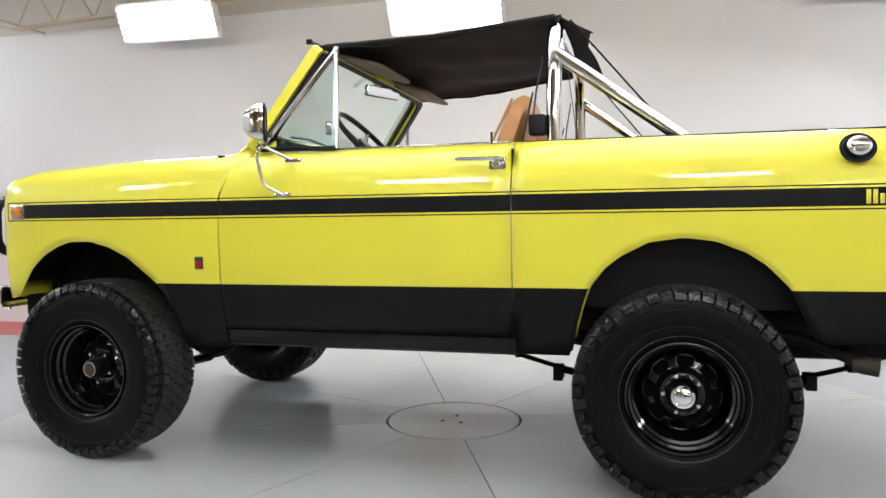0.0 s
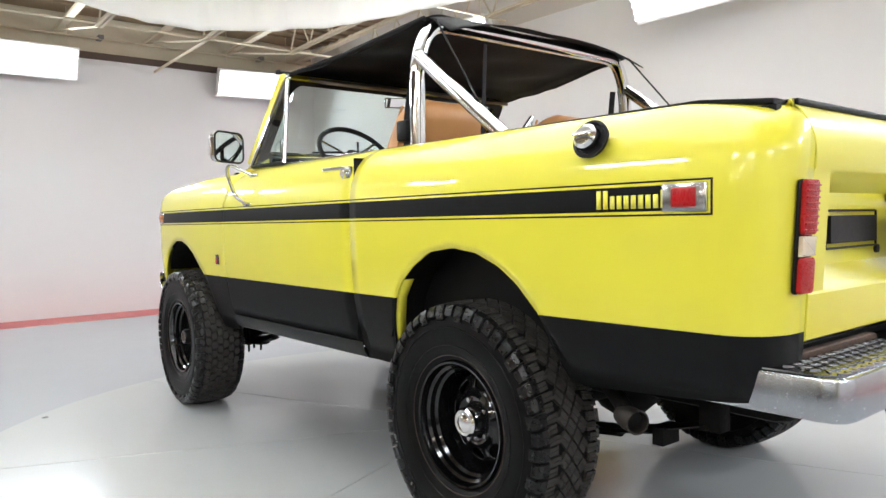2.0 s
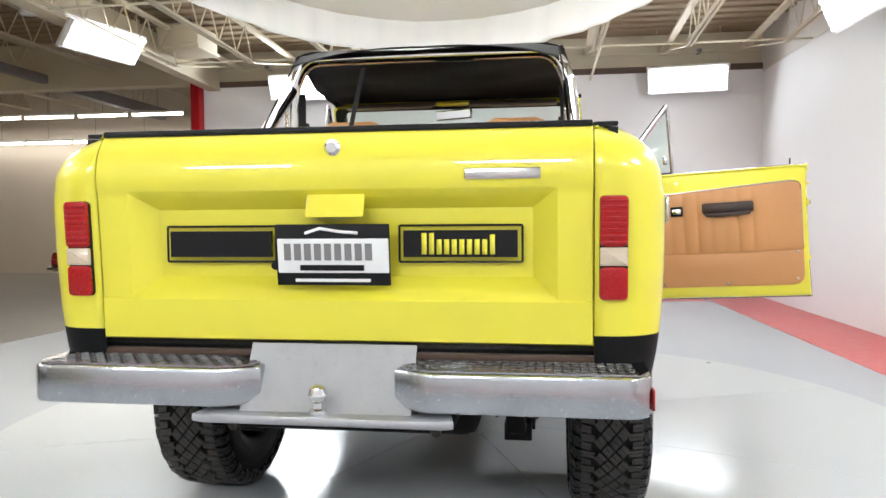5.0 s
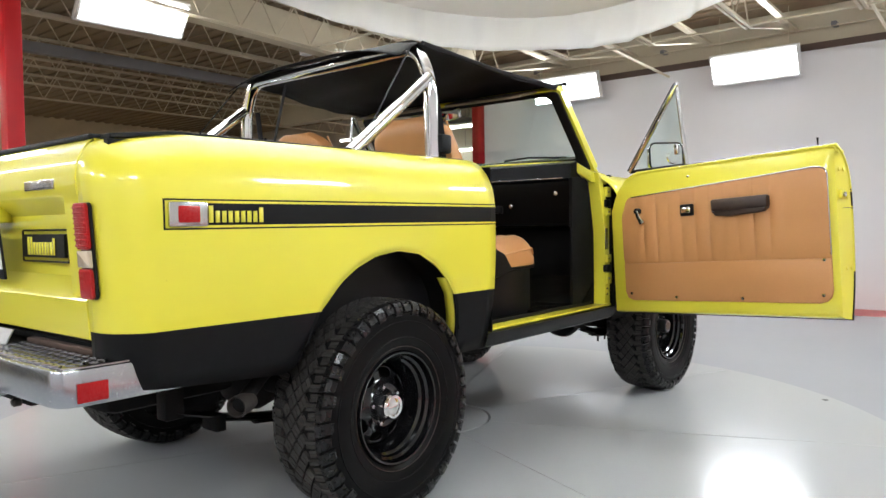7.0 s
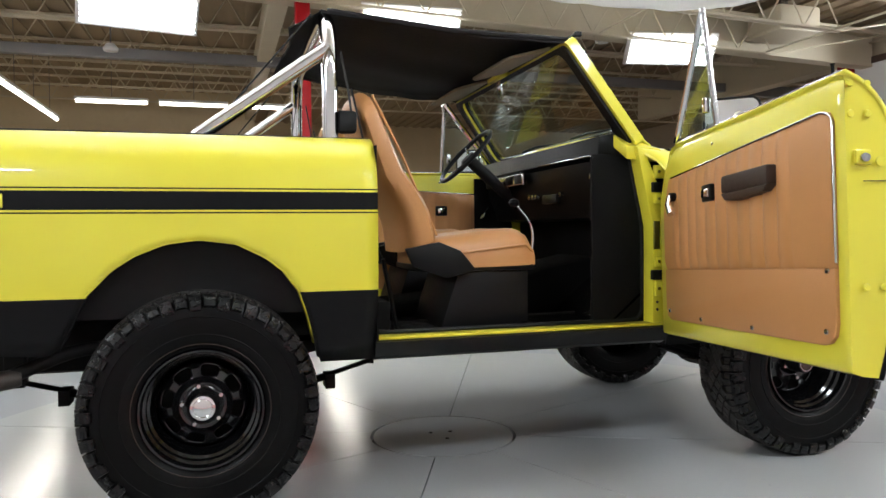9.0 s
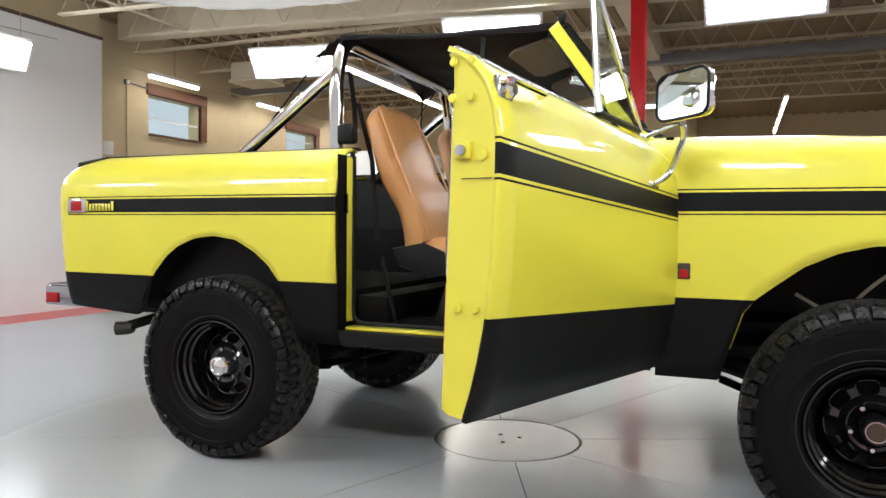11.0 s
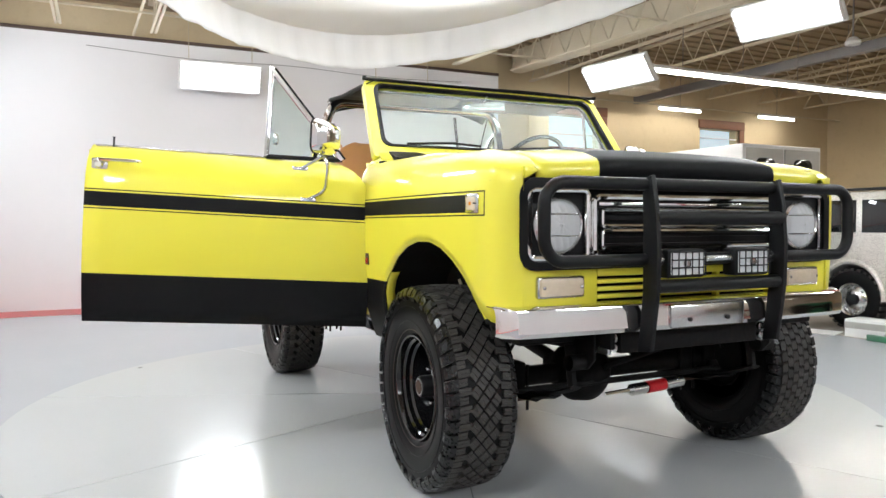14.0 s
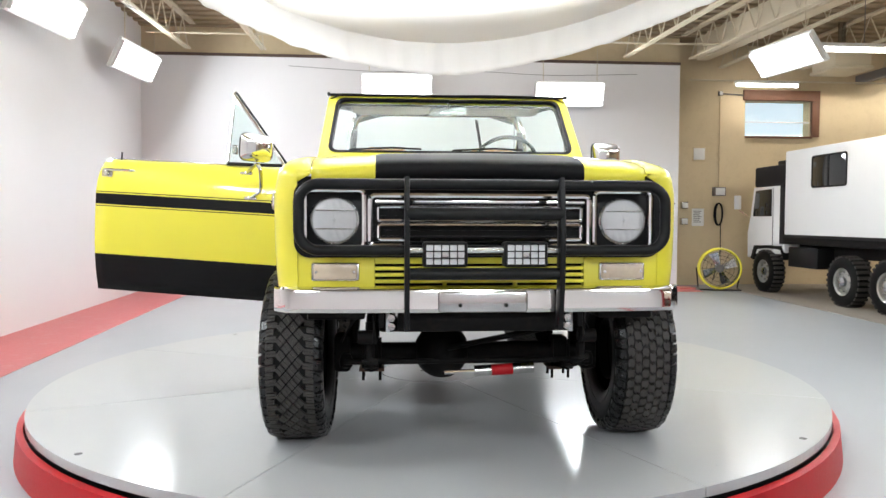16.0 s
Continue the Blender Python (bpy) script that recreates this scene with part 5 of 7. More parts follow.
# ---- running gear ----
gear = empty("running_gear")
gear.parent = truck
for s in (1, -1):
    part("frame_rail", tube([(-2.2, s * 0.42, 0.60), (-1.7, s * 0.42, 0.66), (-0.9, s * 0.42, 0.56), (0.9, s * 0.40, 0.58), (1.75, s * 0.40, 0.63)], 0.05, 4, flat=1.0), CHASSIS, gear)
    for x, r in ((-AXLE_X, 0.045), (AXLE_X, 0.042)):
        pts = [(x + dx, s * 0.46, 0.355 + (0.105 if x < 0 else 0.20) * (dx / 0.66) ** 2) for dx in spread(-0.66 if x < 0 else -0.60, 0.66 if x < 0 else 0.44, 9)]
        for k in range(4):
            n = 4 - k
            part("leaf_spring", tube([(px, py, pz - 0.012 * k) for px, py, pz in pts[(4 - n):(5 + n)]], 0.034, 4, flat=0.30), CHASSIS, gear)
        part("u_bolt_plate", box(x - 0.07, x + 0.07, s * 0.46 - 0.06, s * 0.46 + 0.06, 0.315, 0.330, 0.003), RUST, gear)
        part("spring_perch", box(x - 0.05, x + 0.05, s * 0.46 - 0.035, s * 0.46 + 0.035, 0.33, 0.47, 0.008), CHASSIS, gear)
        for dx in (-0.05, 0.05):
            for dy in (-0.04, 0.04):
                part("u_bolt", tube([(x + dx, s * 0.46 + dy, 0.27), (x + dx, s * 0.46 + dy, 0.46)], 0.007, 6), CHASSIS, gear)
        part("shackle", tube([(x + (0.66 if x < 0 else 0.42), s * 0.46, 0.45), (x + (0.68 if x < 0 else 0.40), s * 0.46, 0.60)], 0.02, 6), CHASSIS, gear)
        part("shackle_bolt", lathe([(0.018, 0), (0.018, 0.02), (0, 0.022)], (x + 0.40, s * 0.40, 0.60), (1, 0, 0), 10), DULL_CHROME, gear)
        part("shock_absorber", tube([(x - 0.10, s * 0.56, 0.36), (x + 0.05, s * 0.52, 0.75)], 0.025, 10), CHASSIS, gear)
    part("steering_knuckle", box(AXLE_X - 0.06, AXLE_X + 0.06, s * 0.60 - 0.04, s * 0.60 + 0.04, 0.31, 0.49, 0.02), CHASSIS, gear)
    part("spring_shackle", box(-1.97, -1.90, s * 0.46 - 0.03, s * 0.46 + 0.03, 0.44, 0.60, 0.006), CHASSIS, gear)
    for px, pz in ((-0.78, 0.405), (-1.77, 0.41)):
        part("spring_clip", box(px - 0.02, px + 0.02, s * 0.46 - 0.045, s * 0.46 + 0.045, pz - 0.045, pz + 0.015, 0.004), CHASSIS, gear)
    part("radius_link", tube([(0.62, s * 0.48, 0.56), (1.0, s * 0.48, 0.44)], 0.018, 8), CHASSIS, gear)
for x, dy in ((AXLE_X, -0.12), (-AXLE_X, 0.0)):
    part("axle_tube", tube([(x, -0.64, HUB_Z), (x, 0.64, HUB_Z)], 0.042, 14), CHASSIS, gear)
    part("differential", lathe([(0.0, -0.15), (0.07, -0.13), (0.12, -0.07), (0.135, 0.0), (0.12, 0.06), (0.06, 0.13), (0.045, 0.22), (0.0, 0.22)], (x, dy, HUB_Z), (-1 if x > 0 else 1, 0, 0), 28), CHASSIS, gear)
    part("propeller_shaft", tube([(x - 0.2 if x > 0 else x + 0.2, dy, HUB_Z + 0.02), (0.25 if x > 0 else -0.25, dy * 0.6, 0.55)], 0.03, 12), CHASSIS, gear)
part("transfer_case", box(-0.35, 0.35, -0.2, 0.2, 0.46, 0.62, 0.03), CHASSIS, gear)
part("skid_member", box(-0.12, 0.12, -0.45, 0.45, 0.49, 0.53, 0.01), CHASSIS, gear)
part("tie_rod", tube([(1.40, -0.58, 0.375), (1.40, 0.58, 0.375)], 0.014, 8), CHASSIS, gear)
part("drag_link", tube([(1.42, -0.10, 0.44), (1.44, 0.50, 0.56)], 0.014, 8), CHASSIS, gear)
damper = part("steering_damper", tube([(1.45, 0.02, 0.335), (1.45, 0.30, 0.350)], 0.025, 14), DULL_CHROME, gear, "silver steering damper")
part("damper_label", tube([(1.452, 0.10, 0.3392), (1.452, 0.20, 0.3447)], 0.0262, 14), RED_STEEL, damper)
part("damper_rod", tube([(1.45, -0.12, 0.330), (1.45, 0.03, 0.336)], 0.010, 8), CHROME, gear)
part("front_cross_plate", box(1.62, 1.70, -0.42, 0.42, 0.56, 0.62, 0.01), CHASSIS, gear)
for s in (1, -1):
    part("spring_hanger", slab([(1.66, s * 0.435, 0.66), (1.80, s * 0.435, 0.66), (1.80, s * 0.435, 0.56), (1.76, s * 0.435, 0.52), (1.70, s * 0.435, 0.52)], (0, s * 0.012, 0), bevel=0.003), CHASSIS, gear)
    part("spring_eye", lathe([(0.03, -0.04), (0.03, 0.04), (0.012, 0.042), (0, 0.042)], (1.735, s * 0.47, 0.545), (0, 1, 0), 16), CHASSIS, gear)
    part("bump_stop", lathe([(0.03, 0), (0.035, 0.03), (0.02, 0.07), (0, 0.075)], (AXLE_X, s * 0.44, 0.62), (0, 0, -1), 14), CHASSIS, gear)
    part("brake_hose", tube(bend([(1.36, s * 0.46, 0.64), (1.42, s * 0.54, 0.58), (1.40, s * 0.60, 0.47)], 0.05), 0.007, 6), TRIM_BLACK, gear)
    part("ball_joint", lathe([(0, -0.04), (0.03, -0.03), (0.034, 0), (0.022, 0.03), (0, 0.035)], (1.36, s * 0.58, 0.375), (0, 0, 1), 12), CHASSIS, gear)
    part("tow_bracket", box(1.70, 1.81, s * 0.385 - 0.008, s * 0.385 + 0.008, 0.575, 0.665, 0.003), ALUMINIUM, gear)
    for dz in (0.60, 0.635):
        part("bracket_bolt", lathe([(0.016, 0), (0.016, 0.012), (0, 0.014)], (1.805, s * 0.37, dz), (1, 0, 0), 8), DULL_CHROME, gear)
for s in (1, -1):
    pts = bend([(-0.9, s * 0.50, 0.55), (-1.35, s * 0.52, 0.60), (-1.70, s * 0.68, 0.60), (-1.90, s * 0.80, 0.527)], 0.08)
    ex = part("exhaust_pipe", tube(pts, 0.024, 14), CHASSIS, gear, "dull steel exhaust pipe")
    part("tail_pipe", lathe([(0.026, -0.06), (0.032, -0.03), (0.034, 0.02), (0.030, 0.02), (0.024, -0.05)], (-1.90, s * 0.80, 0.527), (-0.93, s * 0.36, -0.05), 20), EXHAUST, ex)
part("muffler", lathe([(0.0, 0), (0.085, 0.01), (0.09, 0.5), (0.0, 0.51)], (-0.95, 0.28, 0.52), (-1, 0, 0), 20), CHASSIS, gear)
part("fuel_tank", box(-2.1, -1.6, -0.36, 0.36, 0.46, 0.60, 0.04), CHASSIS, gear)
for s in (1, -1):
    part("inner_splash_shield", box(1.60, 1.74, s * 0.62 - 0.10, s * 0.62 + 0.14, 0.62, 0.72, 0.01), CHASSIS, gear)
part("brake_line", tube(bend([(1.05, -0.60, 0.80), (1.18, -0.62, 0.72), (1.28, -0.64, 0.84), (1.36, -0.62, 0.90)], 0.06), 0.007, 6), BEAM_CREAM, gear)


# ---- doors ----
def make_door(s):
    """A door in its closed place on side s (+1 left, -1 right)."""
    d = empty("door")
    body = part("skin", door_skin(s), SIDE_PAINT, d, "yellow door skin with a black stripe and black lower part")
    thick(body, 0.012)
    # inner shell with its rounded shut face
    zc = lambda x: lerp_curve(DOOR_CURVE, x)
    outline = [(-0.64, 0.584), (0.555, 0.584)] + [(0.555, z) for z in (0.65, 0.72, 0.80, 0.92, 1.05)] + [(x, zc(x) - 0.004) for x in (0.552, 0.535, 0.51, 0.48, 0.44, 0.40, 0.30)] + [(-0.60, 1.333), (-0.64, 1.325)] + [(-0.64, z) for z in (1.30, 1.27, 1.24, 1.20, 1.15, 1.06, 0.94, 0.82, 0.74, 0.66)]
    bm = bmesh.new()
    rings = []
    for inset, depth in ((0.0, 0.008), (0.004, 0.05), (0.012, 0.10), (0.03, 0.115)):
        ring = []
        for x, z in outline:
            cx, cz = -0.04, 0.95
            xx = x + (inset if x < cx else -inset)
            zz = z + (inset if z < cz else -inset)
            yy = {0.10: 0.765, 0.115: 0.755}.get(depth, side_y(z) - depth)
            ring.append(bm.verts.new((xx, s * max(yy, 0.755), zz)))
        rings.append(ring)
    n = len(outline)
    for q, w in zip(rings, rings[1:]):
        for k in range(n):
            bm.faces.new((q[k], q[(k + 1) % n], w[(k + 1) % n], w[k]))
    bm.faces.new(rings[-1])
    bmesh.ops.recalc_face_normals(bm, faces=bm.faces)
    part("inner_shell", bm, YELLOW_PAINT, d, "yellow inner door shell")
    # trim card
    yi = s * 0.741
    card = [(-0.602, 0.71), (-0.594, 0.68), (-0.575, 0.662), (-0.545, 0.655), (0.415, 0.655), (0.445, 0.668), (0.46, 0.70), (0.46, 1.12), (0.435, 1.185), (0.40, 1.20), (-0.565, 1.245), (-0.588, 1.238), (-0.602, 1.215)]

    def yc(z):
        return s * 0.754
    lower, upper = bmesh.new(), bmesh.new()
    cz = 0.850
    low = [(-0.602, 0.71), (-0.594, 0.68), (-0.575, 0.662), (-0.545, 0.655), (0.415, 0.655), (0.445, 0.668), (0.46, 0.70), (0.46, cz - 0.004), (-0.602, cz - 0.004)]
    slab([(x, yc(z), z) for x, z in low], (0, -s * 0.010, 0), lower, bevel=0.003)
    part("trim_card_lower", lower, TAN, d, "smooth tan vinyl lower trim")
    # pleated upper trim: rolls side by side
    rows = []
    for i in range(97):
        x = 0.46 - 1.062 * i / 96
        zt = min(1.20 + 0.045 * (0.43 - x) / 1.0, 1.12 + (0.46 - x) * 2.2, 1.222 + (x + 0.595) * 1.1)
        plain = x > 0.37 or x < -0.42
        f = ((x + 0.42) / 0.0745) % 1.0
        puff = 0.012 if plain else 0.005 + 0.011 * math.sqrt(max(0.0, 1 - (2 * f - 1) ** 2))
        row = []
        for k in range(10):
            z = cz + (zt - cz) * k / 9
            e = min(1.0, min(k, 9 - k) * 0.9)
            row.append((x, yc(z) - s * puff * (0.35 + 0.65 * e), z))
        rows.append(row)
    part("trim_card_upper", outward(grid(rows), (0, s * 2, 1)), TAN, d, "pleated tan vinyl upper trim")
    part("trim_edge", tube(bend([(x, yc(z) - s * 0.006, z) for x, z in ((-0.602, 0.86), (-0.602, 1.228), (-0.56, 1.245), (0.40, 1.202))], 0.03), 0.0034, 6), DULL_CHROME, d, "thin bright trim edge")
    part("trim_backing", slab([(x, yc(z) + s * 0.004, z) for x, z in card], (0, -s * 0.006, 0)), TAN, d)
    part("arm_rest", box(-0.352, -0.075, yi - 0.03, yi + 0.03, 1.085, 1.15, 0.012), BROWN, d, "dark brown moulded arm rest")
    part("arm_rest_lip", slab([(-0.352, yi - s * 0.03, 1.087), (-0.075, yi - s * 0.03, 1.087), (-0.10, yi - s * 0.03, 1.062), (-0.16, yi - s * 0.03, 1.055), (-0.33, yi - s * 0.03, 1.066)], (0, s * 0.05, 0), bevel=0.006), BROWN, d)
    rel = part("release_plate", box(0.03, 0.10, yi - 0.012, yi + 0.012, 1.075, 1.14, 0.006), SATIN_BLACK, d)
    part("release_lever", box(0.04, 0.09, yi - s * 0.012 - 0.006, yi - s * 0.012 + 0.006, 1.09, 1.125, 0.004), CHROME, rel)
    part("window_crank", tube([(0.35, yi - s * 0.02, 1.125), (0.33, yi - s * 0.035, 1.09), (0.305, yi - s * 0.035, 1.05)], [0.010, 0.011, 0.015], 10), CHROME, d, "chrome window crank")
    part("crank_boss", lathe([(0.018, 0), (0.018, 0.02), (0, 0.022)], (0.35, yi, 1.125), (0, -s, 0), 14), SATIN_BLACK, d)
    for x, z in ((-0.575, 0.84), (-0.565, 0.69), (-0.2, 0.672), (0.15, 0.674), (0.42, 0.69)):
        part("trim_screw", lathe([(0.008, 0), (0.007, 0.004), (0, 0.005)], (x, yc(z) - s * 0.011, z), (0, -s, 0), 10), DULL_CHROME, d)
    part("inner_button", lathe([(0.010, 0), (0.010, 0.01), (0, 0.012)], (0.06, s * 0.765, 1.275), (0, -s, 0.4), 10), CHROME, d)
    # shut face fittings
    for z in (0.80, 1.225, 1.30):
        for y in (0.80, 0.845):
            part("shut_bolt", lathe([(0.010, 0), (0.008, 0.004), (0, 0.005)], (-0.6405, s * (y if z < 1.2 else y - 0.03), z), (-1, 0, 0), 10), YELLOW_PAINT, d)
    lt = part("latch", box(-0.645, -0.632, s * 0.800 - 0.020, s * 0.800 + 0.020, 1.10, 1.14, 0.004), YELLOW_PAINT, d)
    part("latch_cam", lathe([(0.012, 0), (0.012, 0.008), (0, 0.009)], (-0.644, s * 0.800, 1.118), (-1, 0, 0), 12), GALV, lt)
    part("latch_star", lathe([(0.014, 0), (0.014, 0.003), (0.005, 0.004), (0, 0.004)], (-0.6405, s * 0.845, 1.108), (-1, 0, 0), 9), YELLOW_PAINT, d)
    part("shut_line", box(-0.6415, -0.639, s * 0.835 - 0.035, s * 0.835 + 0.035, 1.055, 1.057), BROWN, d)
    part("lock_knob", tube([(-0.556, s * 0.785, 1.33), (-0.556, s * 0.785, 1.372), (-0.556, s * 0.785, 1.377)], [0.004, 0.004, 0.007], 8), SATIN_BLACK, d)
    # outside handle
    yo = s * (side_y(1.25) + 0.004)
    h = part("handle", tube(bend([(-0.435, yo, 1.262), (-0.445, yo + s * 0.022, 1.264), (-0.60, yo + s * 0.024, 1.262), (-0.615, yo, 1.258)], 0.02), 0.0085, 10), CHROME, d, "chrome pull handle")
    part("push_button", lathe([(0.016, 0), (0.016, 0.022), (0.011, 0.028), (0, 0.028)], (-0.592, yo, 1.242), (0, s, 0), 18), CHROME, h)
    part("handle_base", box(-0.625, -0.56, yo - 0.008, yo + 0.008, 1.215, 1.27, 0.006), DULL_CHROME, h)
    # quarter window
    qw = empty("quarter_window")
    qw.parent = d
    a, b, c = (0.42, s * 0.785, 1.345), (0.087, s * 0.745, 1.762), (0.080, s * 0.785, 1.338)
    part("front_channel", tube([a, (0.375, s * 0.78, 1.405), b], 0.0135, 8), CHROME, qw, "chrome channel")
    part("weather_strip", tube([(a[0] + 0.012, a[1], a[2] + 0.006), (b[0] + 0.014, b[1], b[2] + 0.004)], 0.008, 6), TRIM_BLACK, qw)
    part("rear_channel", tube([(b[0] + 0.004, b[1], b[2] + 0.012), c], 0.011, 8), DULL_CHROME, qw)
    part("lower_channel", tube([a, c], 0.0105, 8), TRIM_BLACK, qw)
    inn = [Vector(a).lerp((Vector(a) + Vector(b) + Vector(c)) / 3, 0.06), Vector(b).lerp((Vector(a) + Vector(b) + Vector(c)) / 3, 0.06), Vector(c).lerp((Vector(a) + Vector(b) + Vector(c)) / 3, 0.06)]
    part("seal", tube(inn, 0.0065, 6, closed=True), TRIM_BLACK, qw)
    g = part("pane", slab(inn, (0, s * 0.004, 0)), GLASS, qw)
    g.visible_shadow = False
    part("catch", box(0.105, 0.130, s * 0.765 - 0.012, s * 0.765 + 0.012, 1.40, 1.46, 0.005), CHROME, qw)
    part("window_slot", box(-0.63, 0.14, s * 0.765 - 0.006, s * 0.765 + 0.006, 1.331, 1.340, 0.002), DULL_CHROME, d)
    # mirror on its bent arm
    mi = empty("mirror")
    mi.parent = d
    part("arm", tube(bend([(0.265, s * 0.888, 1.150), (0.34, s * 0.915, 1.19), (0.345, s * 0.955, 1.30), (0.325, s * 0.955, 1.345), (0.24, s * 0.87, 1.288)], 0.03), 0.012, 8, flat=0.6), DULL_CHROME, mi, "bent chrome mirror arm")
    part("foot", box(0.235, 0.305, s * 0.889 - 0.006, s * 0.889 + 0.006, 1.142, 1.160, 0.004), DULL_CHROME, mi)
    part("foot", box(0.195, 0.265, s * 0.868 - 0.008, s * 0.868 + 0.008, 1.277, 1.293, 0.004), DULL_CHROME, mi)
    rows = []
    for t, k in ((0.0, 1.0), (0.012, 1.02), (0.03, 0.98), (0.055, 0.82), (0.075, 0.55), (0.082, 0.25)):
        rows.append([(0.0 + t, p.y * k, p.z * k) for p in loop_rect(-0.10, 0.10, -0.078, 0.078, 0.034, gp(0), 4)])
    hb = outward(grid(rows, wrap=True), (0.0, 0, 0))
    hb.faces.new([v for v in hb.verts][-24:])
    m = pose(0.305, s * 0.955, 1.43, 0, 0, s * 26)
    hb.transform(m)
    part("shell", hb, CHROME, mi, "chrome mirror shell")
    gb = slab(loop_rect(-0.094, 0.094, -0.072, 0.072, 0.03, gp(-0.002), 4), (0.003, 0, 0))
    gb.transform(m)
    part("mirror_glass", gb, MIRROR, mi)
    rb_ = tube(loop_rect(-0.099, 0.099, -0.077, 0.077, 0.034, gp(-0.001), 4), 0.005, 6, closed=True)
    rb_.transform(m)
    part("mirror_rim", rb_, TRIM_BLACK, mi)
    if s < 0:
        cb = lathe([(0.036, 0), (0.030, 0.008), (0, 0.012)], (-0.002, -0.035, -0.012), (-1, 0, 0), 24)
        cb.transform(m)
        part("convex_mirror", cb, MIRROR, mi)
    return d


def lengthen(d):
    """Stretches a door along the car to its full length."""
    for ob in d.children_recursive:
        if ob.type == "MESH":
            for v in ob.data.vertices:
                v.co.x = along_door(v.co.x)
    return d


left_door = lengthen(make_door(1))
left_door.parent = truck
right_door = lengthen(make_door(-1))
right_door.matrix_world = pose(0.399, -1.530, 0.014, 0, 0, 78.0) @ pose(0, 0, 0, 0, 3.2, 0) @ pose(0.0575, 0.765, 0.0)
right_door.parent = truck

# ---- roll bar, top and cabin ----
bar = empty("roll_bar")
bar.parent = truck
hoop = bend([(-0.79, 0.655, 1.30), (-0.79, 0.650, 1.70), (-0.79, 0.58, 1.848), (-0.79, -0.58, 1.848), (-0.79, -0.650, 1.70), (-0.79, -0.655, 1.30)], 0.11, 8)
part("hoop", tube(hoop, 0.0315, 18), CHROME, bar, "polished chrome hoop")
for s in (1, -1):
    part("brace", tube([(-0.80, s * 0.645, 1.705), (-1.285, s * 0.66, 1.335)], 0.028, 16), CHROME, bar, "polished chrome rear brace")
    part("foot_plate", box(-1.33, -1.24, s * 0.66 - 0.04, s * 0.66 + 0.04, 1.30, 1.337, 0.004), SATIN_BLACK, bar)
    part("belt_reel", box(-0.76, -0.69, s * 0.66 - 0.03, s * 0.66 + 0.03, 1.37, 1.46, 0.012), TRIM_BLACK, bar, "black seat belt reel")
    part("belt", tube([(-0.74, s * 0.62, 1.70), (-0.715, s * 0.63, 1.56), (-0.70, s * 0.64, 1.42)], 0.022, 6, flat=0.12), CANVAS, bar, "black seat belt webbing")
    part("belt_strap", tube([(-0.70, s * 0.62, 1.56), (-0.64, s * 0.60, 1.30), (-0.60, s * 0.62, 0.95)], 0.022, 6, flat=0.12), CANVAS, bar)

top = empty("canvas_top")
top.parent = truck
rows = []
for i in range(27):
    f = i / 26
    x = 0.235 - 1.045 * f
    row = []
    for k in range(33):
        u = -1 + 2 * k / 32
        wy = 0.725 - 0.10 * f
        z = 1.812 + 0.066 * f ** 1.2 - 0.026 * math.sin(math.pi * f) * (1 - 0.5 * u * u)
        e = max(0.0, (abs(u) - 0.86) / 0.14)
        z -= 0.035 * e ** 2 * (1 - 0.4 * f) + 0.05 * max(0, abs(u) - 0.90) * f
        z += 0.006 * math.sin(9 * u + 5 * f) * math.sin(math.pi * f) + 0.004 * math.sin(23 * f + 4 * u)
        row.append((x, wy * u, z))
    rows.append(row)
thick(part("sheet", outward(grid(rows)), CANVAS, top, "taut black canvas sheet"), 0.004)
rows = []
for i in range(7):
    f = i / 6
    rows.append([(-0.81 - 0.13 * f * (0.55 + 0.45 * abs(u)) , u * 0.60, 1.882 - 0.012 * f - (0.085 * abs(u) ** 2.5) * f - 0.10 * max(0, abs(u) - 0.8) * (1 - f) ) for u in spread(-1, 1, 25)])
thick(part("rear_flap", outward(grid(rows)), CANVAS, top), 0.004)
part("header_rail", tube([(0.222, y, 1.806) for y in spread(-0.73, 0.73, 5)], 0.009, 8), TRIM_BLACK, top)
for s in (1, -1):
    part("end_knob", box(0.215, 0.245, s * 0.735 - 0.008, s * 0.735 + 0.008, 1.797, 1.818, 0.004), SATIN_BLACK, top)
    part("side_roll", tube([(0.20, s * 0.70, 1.79), (-0.3, s * 0.68, 1.80), (-0.79, s * 0.61, 1.86)], 0.012, 8), CANVAS, top)
    part("tie_cord", tube([(-0.85, s * 0.60, 1.845), (-1.25, s * 0.67, 1.345)], 0.004, 5), TRIM_BLACK, top, "thin black elastic cord")
    if s > 0:
        part("webbing", tube([(-0.80, 0.30, 1.80), (-0.86, 0.38, 1.36)], 0.012, 5, flat=0.15), CANVAS, top)

cabin = empty("cabin_fittings")
cabin.parent = truck
for s in (1, -1):
    part("sun_visor", slab([(0.16, s * 0.10, 1.775), (0.17, s * 0.60, 1.770), (0.00, s * 0.60, 1.725), (-0.03, s * 0.56, 1.718), (-0.03, s * 0.16, 1.720), (0.0, s * 0.10, 1.728)], (0, 0, 0.016), bevel=0.006), VISOR, cabin, "tan padded sun visor")
part("visor_bracket", box(0.14, 0.19, -0.10, 0.10, 1.76, 1.785, 0.008), YELLOW_PAINT, cabin)
rm = pose(0.176, 0.0, 1.712, 0, 0, -24) @ pose(0, 0, 0, 0, -6, 0)
bm = box(-0.010, 0.010, -0.125, 0.125, -0.029, 0.029, 0.010)
bm.transform(rm)
rv = part("rear_view_mirror", bm, DULL_CHROME, cabin, "rear view mirror")
bm = box(-0.0135, -0.0105, -0.117, 0.117, -0.022, 0.022)
bm.transform(rm)
